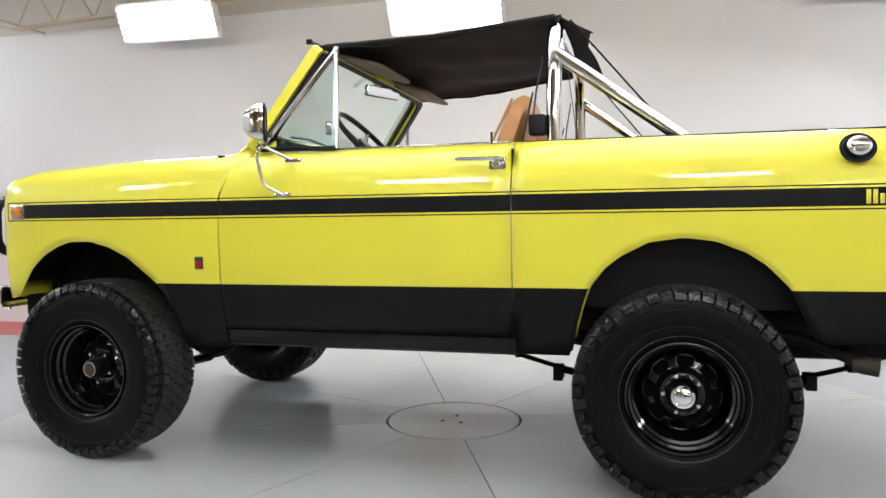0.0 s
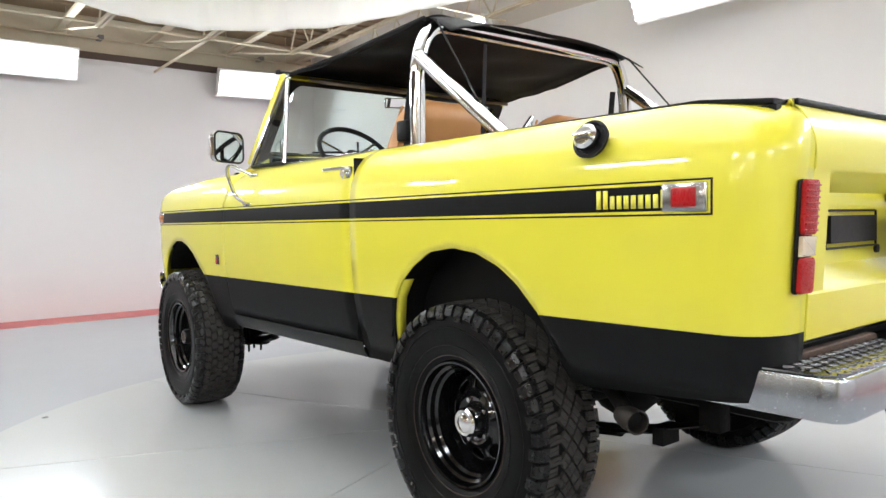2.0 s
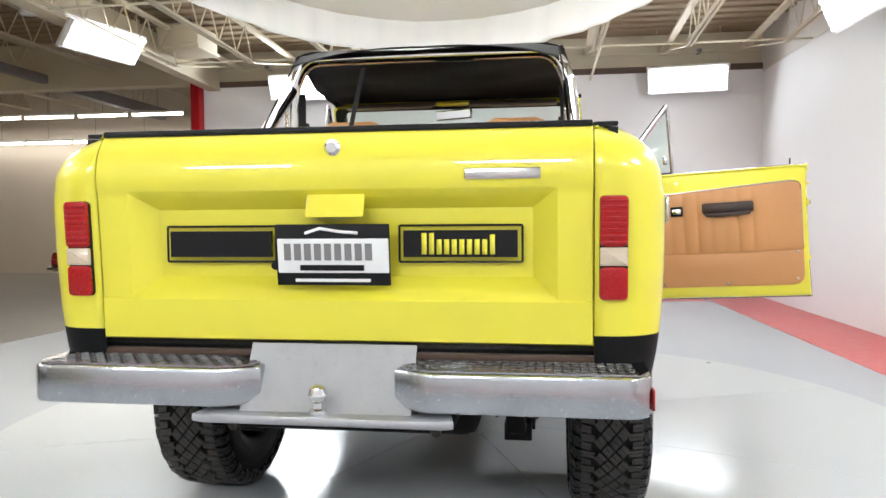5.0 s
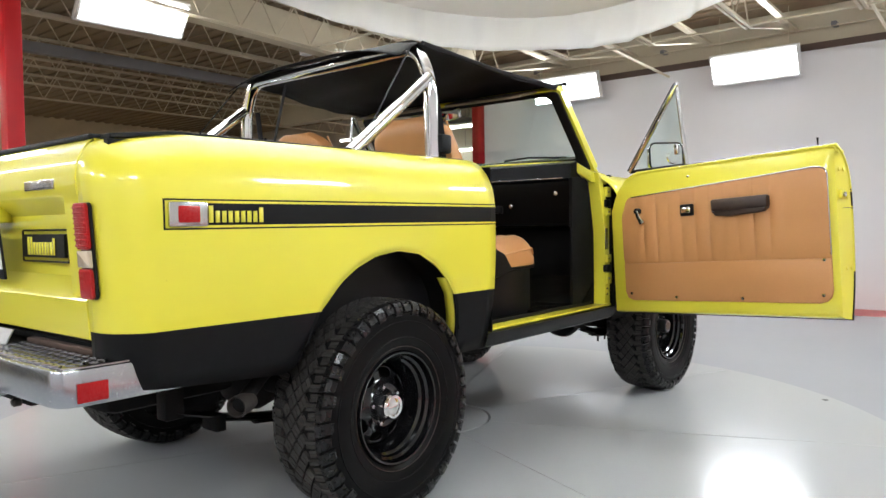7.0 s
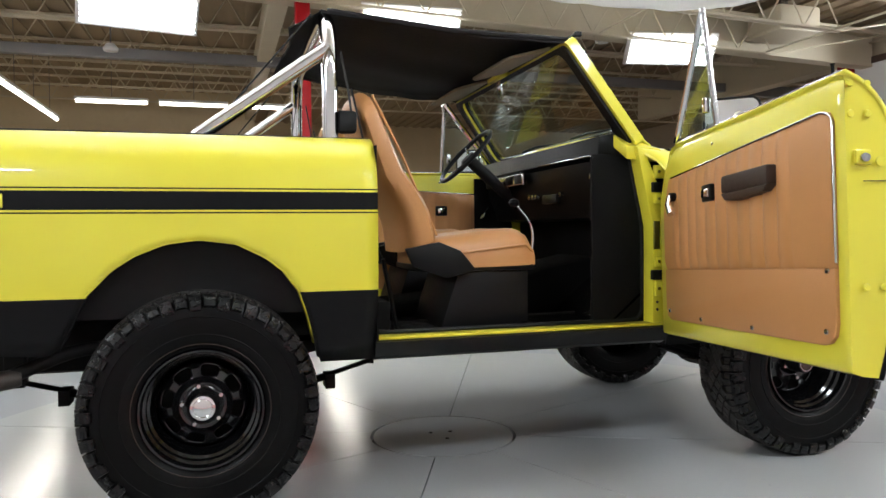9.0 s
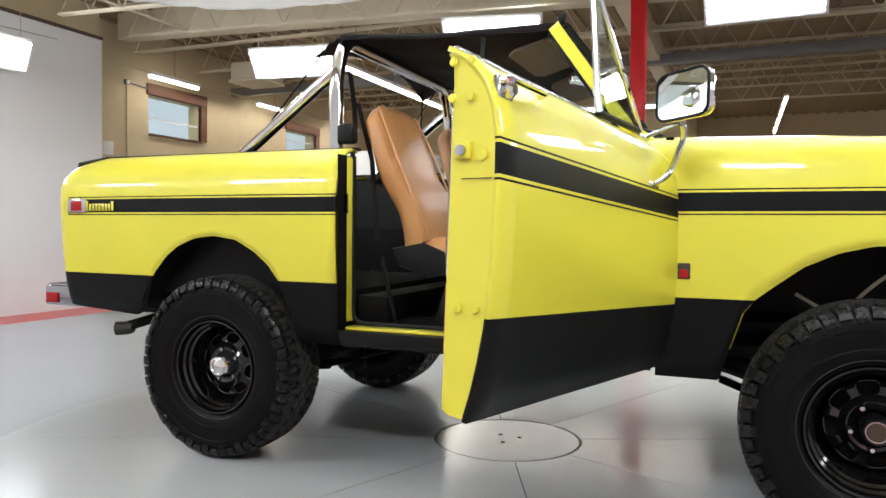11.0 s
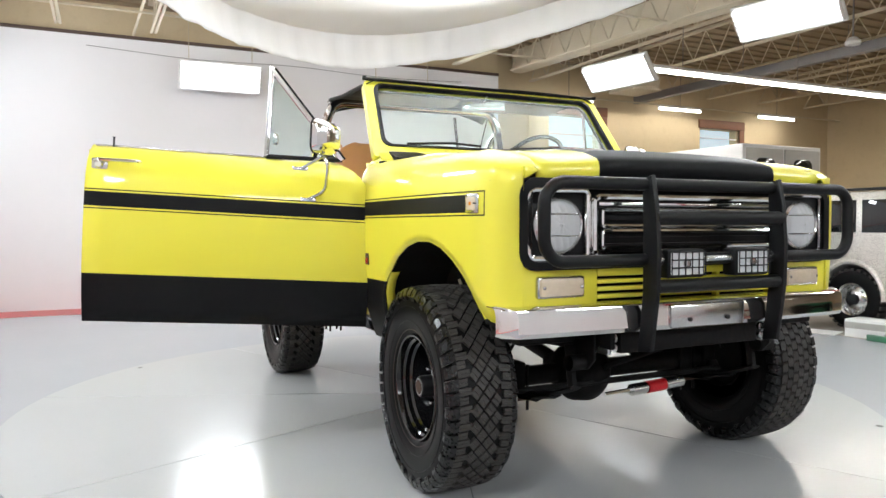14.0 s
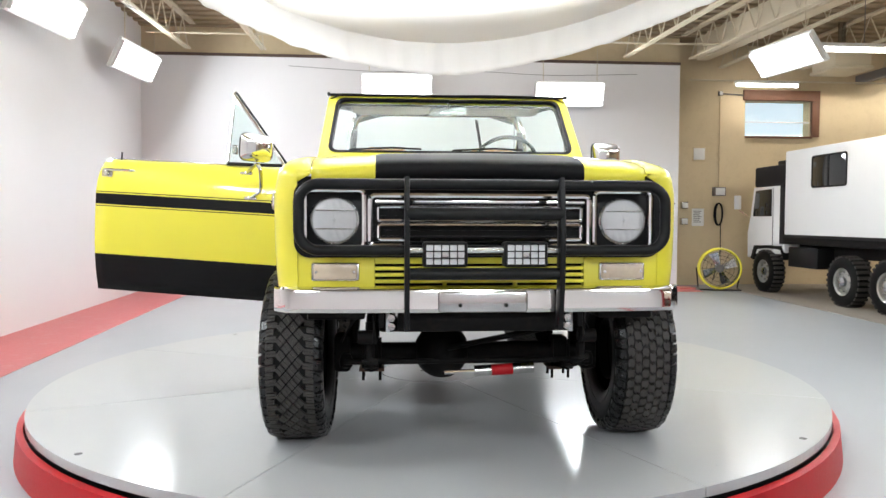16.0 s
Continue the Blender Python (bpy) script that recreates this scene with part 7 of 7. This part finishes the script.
# ---- drum fan ----
def make_fan():
    t = empty("drum_fan", pose(-7.86, 5.62, FLOOR_Z, 0, 0, -18) @ Matrix.Scale(0.84, 4))
    tagged(t, "yellow drum fan with a black tubular stand on the floor", "fan")
    c, r = 0.47, 0.42
    part("drum", lathe([(r, -0.13), (r, 0.13), (r - 0.015, 0.13), (r - 0.015, -0.13), (r, -0.13)], (0, 0, c), (1, 0, 0), 40), SATIN_BLACK, t)
    part("front_rim", tube([(0.13, r * math.cos(a), c + r * math.sin(a)) for a in (2 * math.pi * k / 40 for k in range(40))], 0.022, 8, closed=True), YELLOW_PAINT, t, "yellow rim")
    part("back_rim", tube([(-0.13, r * math.cos(a), c + r * math.sin(a)) for a in (2 * math.pi * k / 40 for k in range(40))], 0.022, 8, closed=True), YELLOW_PAINT, t, "yellow rim")
    for q in (0.12, 0.2, 0.28, 0.36):
        part("guard_ring", tube([(0.135, q * math.cos(a), c + q * math.sin(a)) for a in (2 * math.pi * k / 28 for k in range(28))], 0.004, 5, closed=True), SATIN_BLACK, t)
    for k in range(12):
        a = 2 * math.pi * k / 12
        part("guard_wire", tube([(0.135, 0.05 * math.cos(a), c + 0.05 * math.sin(a)), (0.135, r * math.cos(a), c + r * math.sin(a))], 0.004, 5), SATIN_BLACK, t)
    part("motor", lathe([(0, -0.12), (0.09, -0.10), (0.09, 0.06), (0, 0.08)], (0, 0, c), (1, 0, 0), 20), DARK_STEEL, t)
    for k in range(4):
        a = 2 * math.pi * k / 4 + 0.4
        u, v = Vector((0, math.cos(a), math.sin(a))), Vector((0, -math.sin(a), math.cos(a)))
        pts = [Vector((0.02, 0, c)) + u * 0.08 + v * -0.05, Vector((0.04, 0, c)) + u * 0.34 + v * -0.10, Vector((-0.03, 0, c)) + u * 0.36 + v * 0.10, Vector((-0.04, 0, c)) + u * 0.08 + v * 0.05]
        part("blade", slab(pts, (0.006, 0, 0)), GALV, t)
    for s in (1, -1):
        part("stand", tube(bend([(0.26, s * 0.40, 0.025), (-0.26, s * 0.40, 0.025), (-0.10, s * 0.46, c)], 0.08), 0.016, 8), SATIN_BLACK, t)
    part("stand_bar", tube([(0.24, -0.40, 0.025), (0.24, 0.40, 0.025)], 0.016, 8), SATIN_BLACK, t)


make_fan()
structure(part("floor_curb", box(XB - 0.02, XB + 0.25, 5.0, 5.3, FLOOR_Z, FLOOR_Z + 0.02), RED_FLOOR), "red painted floor plate at the wall end", "trim")


# ---- vehicles behind ----
GROUND = -0.25   # the ground in the local frames of the parked vehicles


def simple_wheel(parent, x, y, r, w, s, rim_mat, hub_mat):
    t = empty("wheel", pose(x, y, GROUND + r))
    t.parent = parent
    part("tyre", lathe([(r * 0.55, -w / 2 + 0.02), (r * 0.8, -w / 2), (r * 0.95, -w / 2 + 0.02), (r, -w / 2 + 0.05), (r, w / 2 - 0.05), (r * 0.95, w / 2 - 0.02), (r * 0.8, w / 2), (r * 0.55, w / 2 - 0.02)], (0, 0, 0), (0, s, 0), 36), RUBBER, t)
    bm = bmesh.new()
    for k in range(28):
        a = 2 * math.pi * k / 28
        bmesh.ops.create_cube(bm, size=1, matrix=Matrix.Rotation(a, 4, "Y") @ pose(r, 0, 0) @ Matrix.Diagonal((0.03, w * 0.85, r * 0.12, 1)))
    part("tread", bm, TREAD_RUBBER, t, smooth=False)
    part("rim", lathe([(r * 0.56, -w / 2), (r * 0.57, w / 2 - 0.02), (r * 0.50, w / 2 - 0.04), (r * 0.46, w / 2 - 0.10), (r * 0.30, w / 2 - 0.06), (0, w / 2 - 0.06)], (0, 0, 0), (0, s, 0), 32), rim_mat, t)
    part("hub", lathe([(r * 0.2, w / 2 - 0.08), (r * 0.18, w / 2 - 0.01), (r * 0.08, w / 2), (0, w / 2)], (0, 0, 0), (0, s, 0), 20), hub_mat, t)
    for k in range(8):
        a = 2 * math.pi * k / 8
        part("lug_nut", lathe([(0.018, 0), (0.018, 0.03), (0, 0.03)], (r * 0.38 * math.cos(a), s * (w / 2 - 0.075), r * 0.38 * math.sin(a)), (0, s, 0), 6), GALV, t)


WHITE_PAINT = mat("white_vehicle_paint", (0.74, 0.74, 0.735), 0.6, spec=0.3, vary=0.04, scale=2)
GREY_PANEL = mat("grey_door_panel", (0.42, 0.41, 0.38), 0.5, vary=0.06)
TINTED = mat("dark_tinted_glass", (0.012, 0.013, 0.014), 0.06, coat=0.5, vary=0.1)
SILVER_PAINT = mat("silver_vehicle_paint", (0.62, 0.59, 0.54), 0.28, metal=0.35, coat=0.8, vary=0.05)
RED_PAINT = mat("red_vehicle_paint", (0.34, 0.012, 0.014), 0.25, coat=1.0, vary=0.08)
GREY_CAR = mat("grey_vehicle_paint", (0.30, 0.29, 0.27), 0.3, metal=0.4, coat=0.8, vary=0.08)
GREEN_PAINT = mat("green_machine_paint", (0.02, 0.13, 0.06), 0.35, coat=0.4, vary=0.15)


def make_box_truck():
    t = empty("expedition_truck", pose(-6.95, 6.3, FLOOR_Z) @ Matrix.Scale(0.785, 4) @ pose(9.45, -7.8, -GROUND))
    tagged(t, "white six-wheeled expedition truck with a box body", "truck")
    y0, y1 = 7.8, 9.9
    b = part("box_body", box(-9.45, -5.2, y0, y1, 1.02, 2.83, 0.03), WHITE_PAINT, t, "plain white box body")
    w = part("side_window", box(-8.45, -7.35, y0 - 0.02, y0 + 0.05, 2.02, 2.64, 0.04), TINTED, b, "dark tinted sliding window")
    part("window_frame", tube(loop_rect(-8.45, -7.35, 2.02, 2.64, 0.06, lambda u, v: (u, y0 - 0.012, v)), 0.014, 6, closed=True), SATIN_BLACK, w)
    part("window_bar", box(-7.92, -7.88, y0 - 0.028, y0 + 0.02, 2.03, 2.63), SATIN_BLACK, w)
    part("lower_trim", box(-9.45, -5.2, y0 - 0.008, y0 + 0.02, 1.0, 1.06), SATIN_BLACK, b)
    for k in (0, 1):
        yy = y0 + 0.08 + k * 1.0
        d = part("rear_door", box(-5.205, -5.18, yy, yy + 0.96, 1.08, 2.76, 0.012), GREY_PANEL, b, "pale grey rear door")
        part("door_window", slab([(-5.185, p.x, p.y) for p in loop_rect(yy + 0.22, yy + 0.74, 1.98, 2.58, 0.14, lambda u, v: (u, v, 0))], (0.014, 0, 0), bevel=0.004), TINTED, d)
        part("door_handle", box(-5.18, -5.14, yy + 0.25, yy + 0.55, 1.40, 1.43, 0.006), SATIN_BLACK, d)
    cab = part("cab", slab([(-9.52, y0 + 0.05, z) if False else (x, y0 + 0.05, z) for x, z in ((-9.52, 0.62), (-10.55, 0.62), (-11.12, 0.48), (-11.14, 1.05), (-11.02, 1.42), (-10.86, 2.12), (-9.52, 2.12))], (0, 1.95, 0), bevel=0.03), WHITE_PAINT, t, "white forward-control cab")
    part("soft_top", box(-10.84, -9.52, y0 + 0.05, y1 - 0.1, 2.12, 2.58, 0.05), CANVAS, cab, "black canvas cab roof")
    part("cab_window", slab([(x, y0 + 0.035, z) for x, z in ((-10.86, 1.45), (-10.74, 2.04), (-10.05, 2.06), (-10.05, 1.45))], (0, 0.03, 0), bevel=0.006), TINTED, cab)
    part("rear_curtain", box(-9.68, -9.52, y0 + 0.03, y0 + 0.07, 0.85, 2.12), CANVAS, cab)
    part("door_line", tube([(-9.98, y0 + 0.04, 0.70), (-9.98, y0 + 0.04, 2.08)], 0.008, 5), DARK_STEEL, cab)
    m = part("wing_mirror", box(-11.28, -11.22, y0 - 0.22, y0 - 0.06, 1.62, 1.95, 0.02), WHITE_PLASTIC, cab)
    part("mirror_arm", tube([(-11.1, y0 + 0.06, 1.45), (-11.22, y0 - 0.12, 1.60)], 0.012, 6), DULL_CHROME, m)
    part("roof_beacon", box(-10.3, -9.7, y0 + 0.3, y0 + 0.9, 2.58, 2.70, 0.03), SATIN_BLACK, cab)
    part("wing", slab([(x, y0 + 0.02, z) for x, z in ((-10.9, 0.48), (-10.75, 0.78), (-10.2, 0.80), (-9.6, 0.80), (-9.5, 0.62), (-9.5, 0.50), (-9.62, 0.72), (-10.1, 0.74), (-10.65, 0.70), (-10.8, 0.45))], (0, 0.5, 0)), SATIN_BLACK, t)
    part("chassis", box(-11.0, -5.3, y0 + 0.4, y1 - 0.4, 0.62, 0.98, 0.02), CHASSIS, t)
    part("side_rail", box(-9.5, -5.2, y0 + 0.02, y0 + 0.20, 0.86, 1.01, 0.01), CHASSIS, t)
    part("battery_box", box(-9.35, -8.3, y0 + 0.05, y0 + 0.5, 0.38, 0.80, 0.02), SATIN_BLACK, t)
    for x in (-10.15, -7.32, -6.10):
        for s, y in ((-1, y0 + 0.06), (1, y1 - 0.06)):
            simple_wheel(t, x, y, 0.47, 0.30, s, GREY_CAR, GALV)


make_box_truck()


def make_suv():
    t = empty("estate_car", pose(-2.62, 6.12, FLOOR_Z) @ Matrix.Scale(0.9, 4) @ pose(3.9, -7.55, -GROUND))
    tagged(t, "silver-white four-wheel-drive estate car parked in the workshop", "car")
    y0, y1, x0 = 7.55, 9.25, -3.9
    side = [(0.0, 0.25), (0.0, 0.75), (0.05, 0.95), (0.25, 1.52), (0.42, 1.58), (2.6, 1.58), (3.15, 1.02), (4.4, 0.92), (4.5, 0.6), (4.5, 0.25), (4.1, 0.22), (3.95, 0.50), (3.75, 0.62), (3.5, 0.62), (3.3, 0.50), (3.15, 0.22),
            (1.35, 0.22), (1.22, 0.50), (1.02, 0.64), (0.78, 0.64), (0.58, 0.50), (0.45, 0.22)]
    b = part("body", slab([(x0 + x, y0, z) for x, z in side], (0, y1 - y0, 0), bevel=0.04), SILVER_PAINT, t, "silver-white body")
    for xa, xb, cut in ((0.22, 0.95, 0.14), (1.03, 1.75, 0.0), (1.83, 2.75, -0.3)):
        part("side_window", slab([(x0 + xa, y0 - 0.006, 1.04), (x0 + xb, y0 - 0.006, 1.04), (x0 + xb + min(0, cut), y0 - 0.006, 1.47), (x0 + xa + max(0, cut), y0 - 0.006, 1.47)], (0, 0.03, 0), bevel=0.006), TINTED, b)
    part("roof_rack", box(x0 + 0.4, x0 + 2.5, y0 + 0.05, y0 + 0.09, 1.59, 1.63, 0.01), SATIN_BLACK, b)
    part("fuel_door", box(x0 + 0.30, x0 + 0.46, y0 - 0.006, y0 + 0.01, 0.82, 0.92, 0.004), DULL_CHROME, b)
    part("bumper_trim", box(x0 - 0.08, x0 + 0.40, y0 - 0.02, y0 + 0.3, 0.28, 0.50, 0.03), SILVER_PAINT, b)
    for x in (0.90, 3.62):
        part("arch_flare", tube([(x0 + x + 0.46 * math.cos(a), y0 - 0.02, 0.16 + 0.50 * math.sin(a)) for a in (math.pi * k / 14 for k in range(15))], 0.035, 6), SILVER_PAINT, b)
        for s, y in ((-1, y0 + 0.12), (1, y1 - 0.12)):
            simple_wheel(t, x0 + x, y, 0.40, 0.26, s, DULL_CHROME, SATIN_BLACK)
    part("floor_pan", box(x0 + 0.3, x0 + 4.2, y0 + 0.2, y1 - 0.2, 0.10, 0.26), CHASSIS, t)


make_suv()


def make_coupe(paint, label, m):
    """A small classic coupe, nose towards -x."""
    t = empty("classic_car", m)
    tagged(t, label, "car", "parked classic cars")
    rows = []
    secs = [(-2.25, 0.42, 0.62, 0.62), (-2.18, 0.35, 0.80, 0.80), (-1.2, 0.32, 0.86, 0.86), (-0.75, 0.30, 0.90, 0.88), (0.2, 0.30, 0.92, 0.88), (1.3, 0.30, 0.90, 0.88), (2.1, 0.36, 0.86, 0.84), (2.25, 0.45, 0.66, 0.70)]
    for x, zb, zt, hw in secs:
        rows.append([(x, y * hw, zb + (zt - zb) * f) for y, f in ((-0.9, 0), (-1, 0.3), (-1.0, 0.75), (-0.93, 0.97), (-0.6, 1.02), (0, 1.05), (0.6, 1.02), (0.93, 0.97), (1.0, 0.75), (1, 0.3), (0.9, 0))])
    bm = grid(rows)
    bmesh.ops.holes_fill(bm, edges=[e for e in bm.edges if e.is_boundary])
    bmesh.ops.recalc_face_normals(bm, faces=bm.faces)
    b = part("body", bm, paint, t)
    rows = []
    for x, z, hw in ((-0.65, 0.90, 0.74), (0.0, 1.30, 0.62), (0.35, 1.33, 0.62), (0.9, 1.30, 0.60), (1.6, 0.92, 0.70)):
        rows.append([(x, -hw - 0.06, 0.90), (x, -hw, z), (x, 0, z + 0.03), (x, hw, z), (x, hw + 0.06, 0.90)])
    part("roof", outward(grid(rows), (0.4, 0, 0.5)), paint, b)
    part("windscreen", slab([(-0.62, -0.66, 0.93), (-0.62, 0.66, 0.93), (-0.10, 0.54, 1.255), (-0.10, -0.54, 1.255)], (-0.02, 0, 0.012)), TINTED, b)
    part("grille", box(-2.28, -2.20, -0.42, 0.42, 0.50, 0.64, 0.02), SATIN_BLACK, b)
    for s in (1, -1):
        part("headlight", lathe([(0.09, 0), (0.085, 0.03), (0, 0.04)], (-2.22, s * 0.58, 0.62), (-1, 0, 0), 20), LAMP_SILVER, b)
        part("side_window", slab([(-0.45, s * 0.75, 0.94), (0.85, s * 0.73, 0.94), (0.75, s * 0.645, 1.24), (0.05, s * 0.645, 1.24)], (0, s * 0.01, 0)), TINTED, b)
    for f in (1, -1):
        part("tail_lamp", box(2.20, 2.27, f * 0.55 - 0.14, f * 0.55 + 0.14, 0.56, 0.68, 0.02), RED_LENS, b)
    part("rear_bumper", tube(bend([(2.0, -0.86, 0.44), (2.30, -0.80, 0.44), (2.33, 0.80, 0.44), (2.0, 0.86, 0.44)], 0.1), 0.045, 8), CHROME, b)
    part("rear_screen", slab([(1.52, -0.60, 0.96), (1.52, 0.60, 0.96), (0.98, 0.52, 1.265), (0.98, -0.52, 1.265)], (0.02, 0, 0.014)), TINTED, b)
    part("bumper", tube(bend([(-2.05, -0.86, 0.42), (-2.32, -0.80, 0.42), (-2.34, 0.80, 0.42), (-2.05, 0.86, 0.42)], 0.1), 0.045, 8), CHROME, b)
    for x in (-1.35, 1.35):
        for s in (1, -1):
            wh = empty("wheel", pose(x, s * 0.72, 0.31))
            wh.parent = t
            part("tyre", lathe([(0.18, -0.09), (0.29, -0.09), (0.31, -0.06), (0.31, 0.06), (0.29, 0.09), (0.18, 0.09)], (0, 0, 0), (0, s, 0), 28), RUBBER, wh)
            part("wheel_cover", lathe([(0.19, 0.07), (0.15, 0.10), (0, 0.11)], (0, 0, 0), (0, s, 0), 24), CHROME, wh)
    return t


make_coupe(RED_PAINT, "glossy red classic coupe parked in the garage bay", pose(11.3, 8.9, FLOOR_Z, 0, 0, 172) @ Matrix.Scale(0.80, 4))
make_coupe(GREY_CAR, "grey classic coupe parked behind the tripod", pose(11.0, 6.9, FLOOR_Z, 0, 0, 176) @ Matrix.Scale(0.80, 4))


def make_tripod():
    t = empty("tripod", pose(7.15, 5.95, FLOOR_Z))
    tagged(t, "black camera tripod standing on the workshop floor", "tripod")
    for k in range(3):
        a = 2 * math.pi * k / 3 + 0.5
        part("leg", tube([(0.04 * math.cos(a), 0.04 * math.sin(a), 1.05), (0.25 * math.cos(a), 0.25 * math.sin(a), 0.55), (0.46 * math.cos(a), 0.46 * math.sin(a), 0.0)], [0.018, 0.016, 0.011], 8), SATIN_BLACK, t)
        part("brace", tube([(0.0, 0.0, 0.60), (0.22 * math.cos(a), 0.22 * math.sin(a), 0.62)], 0.007, 6), SATIN_BLACK, t)
    part("column", tube([(0, 0, 0.55), (0, 0, 1.25)], 0.016, 8), SATIN_BLACK, t)
    part("head", box(-0.05, 0.05, -0.05, 0.05, 1.22, 1.36, 0.015), SATIN_BLACK, t)
    part("pan_handle", tube([(0, 0, 1.28), (-0.25, 0.1, 1.12)], 0.01, 6), SATIN_BLACK, t)
    part("platform", box(-0.07, 0.07, -0.05, 0.05, 1.36, 1.39, 0.006), SATIN_BLACK, t)


make_tripod()


def make_cabinet():
    t = empty("equipment_cabinet", pose(-2.62, 5.78, FLOOR_Z, 0, 0, 38))
    tagged(t, "tall black equipment case with grab handles on top", "cabinet")
    b = part("body", box(-0.36, 0.36, -0.27, 0.27, 0.03, 1.16, 0.015), SATIN_BLACK, t)
    part("front_panel", box(-0.33, 0.33, -0.28, -0.265, 0.10, 1.10, 0.008), SATIN_BLACK, b)
    for x in (-0.22, 0.0, 0.22):
        part("handle", tube(bend([(x - 0.07, 0, 1.15), (x - 0.07, 0, 1.28), (x + 0.07, 0, 1.28), (x + 0.07, 0, 1.15)], 0.03), 0.014, 8), SATIN_BLACK, b)
    for x in (-0.3, 0.3):
        part("castor", lathe([(0.03, -0.02), (0.03, 0.02)], (x, 0, 0.03), (0, 1, 0), 12), RUBBER, t)


make_cabinet()
ct = empty("carton", pose(-1.3, 5.75, FLOOR_Z, 0, 0, 8))
tagged(ct, "low white carton on the workshop floor", "carton")
part("case", box(-0.22, 0.22, -0.16, 0.16, 0.0, 0.20, 0.006), WHITE_PLASTIC, ct)
part("flap", box(-0.22, 0.22, -0.165, -0.16, 0.10, 0.17), GREY_PANEL, ct)
sh = empty("paper_sheet", pose(-1.85, 5.55, FLOOR_Z + 0.004, 0, 0, 20))
tagged(sh, "flat white sheet lying on the floor", "sheet")
part("sheet", box(-0.25, 0.25, -0.18, 0.18, 0.0, 0.008), WHITE_PLASTIC, sh)
br = empty("broom", pose(-1.0, 5.5, FLOOR_Z))
tagged(br, "green floor broom leaning by the parked car", "broom")
part("head", box(-0.18, 0.18, -0.03, 0.03, 0.0, 0.07, 0.01), GREEN_PAINT, br)
part("stick", tube([(0, 0, 0.05), (0.25, 0.80, 1.20)], 0.012, 8), DULL_CHROME, br)
fe = empty("fire_extinguisher", pose(12.9, 10.4, 0.98))
tagged(fe, "red fire extinguisher hung on the far pale wall", "extinguisher")
part("bottle", lathe([(0, 0), (0.09, 0.02), (0.09, 0.45), (0.03, 0.55), (0, 0.56)], (-0.10, 0, 0), (0, 0, 1), 20), RED_PAINT, fe)
part("wall_bracket", box(-0.10, 0.0, -0.04, 0.04, 0.25, 0.33, 0.004), DARK_STEEL, fe)
part("valve", box(-0.14, -0.06, -0.03, 0.03, 0.55, 0.64, 0.01), SATIN_BLACK, fe)
um = empty("utility_machine", pose(8.2, 11.6, FLOOR_Z))
tagged(um, "small green utility tractor with a roll frame", "tractor")
part("body", box(-0.9, 0.9, -0.5, 0.5, 0.35, 0.95, 0.08), GREEN_PAINT, um)
part("roll_frame", tube(bend([(0.3, -0.5, 0.9), (0.3, -0.5, 1.6), (0.3, 0.5, 1.6), (0.3, 0.5, 0.9)], 0.1), 0.03, 8), SATIN_BLACK, um)
for x in (-0.6, 0.6):
    for s in (1, -1):
        part("wheel", lathe([(0.1, -0.12), (0.32, -0.12), (0.36, -0.06), (0.36, 0.06), (0.32, 0.12), (0.1, 0.12), (0, 0.1)], (x, s * 0.55, 0.36), (0, s, 0), 24), RUBBER, um)
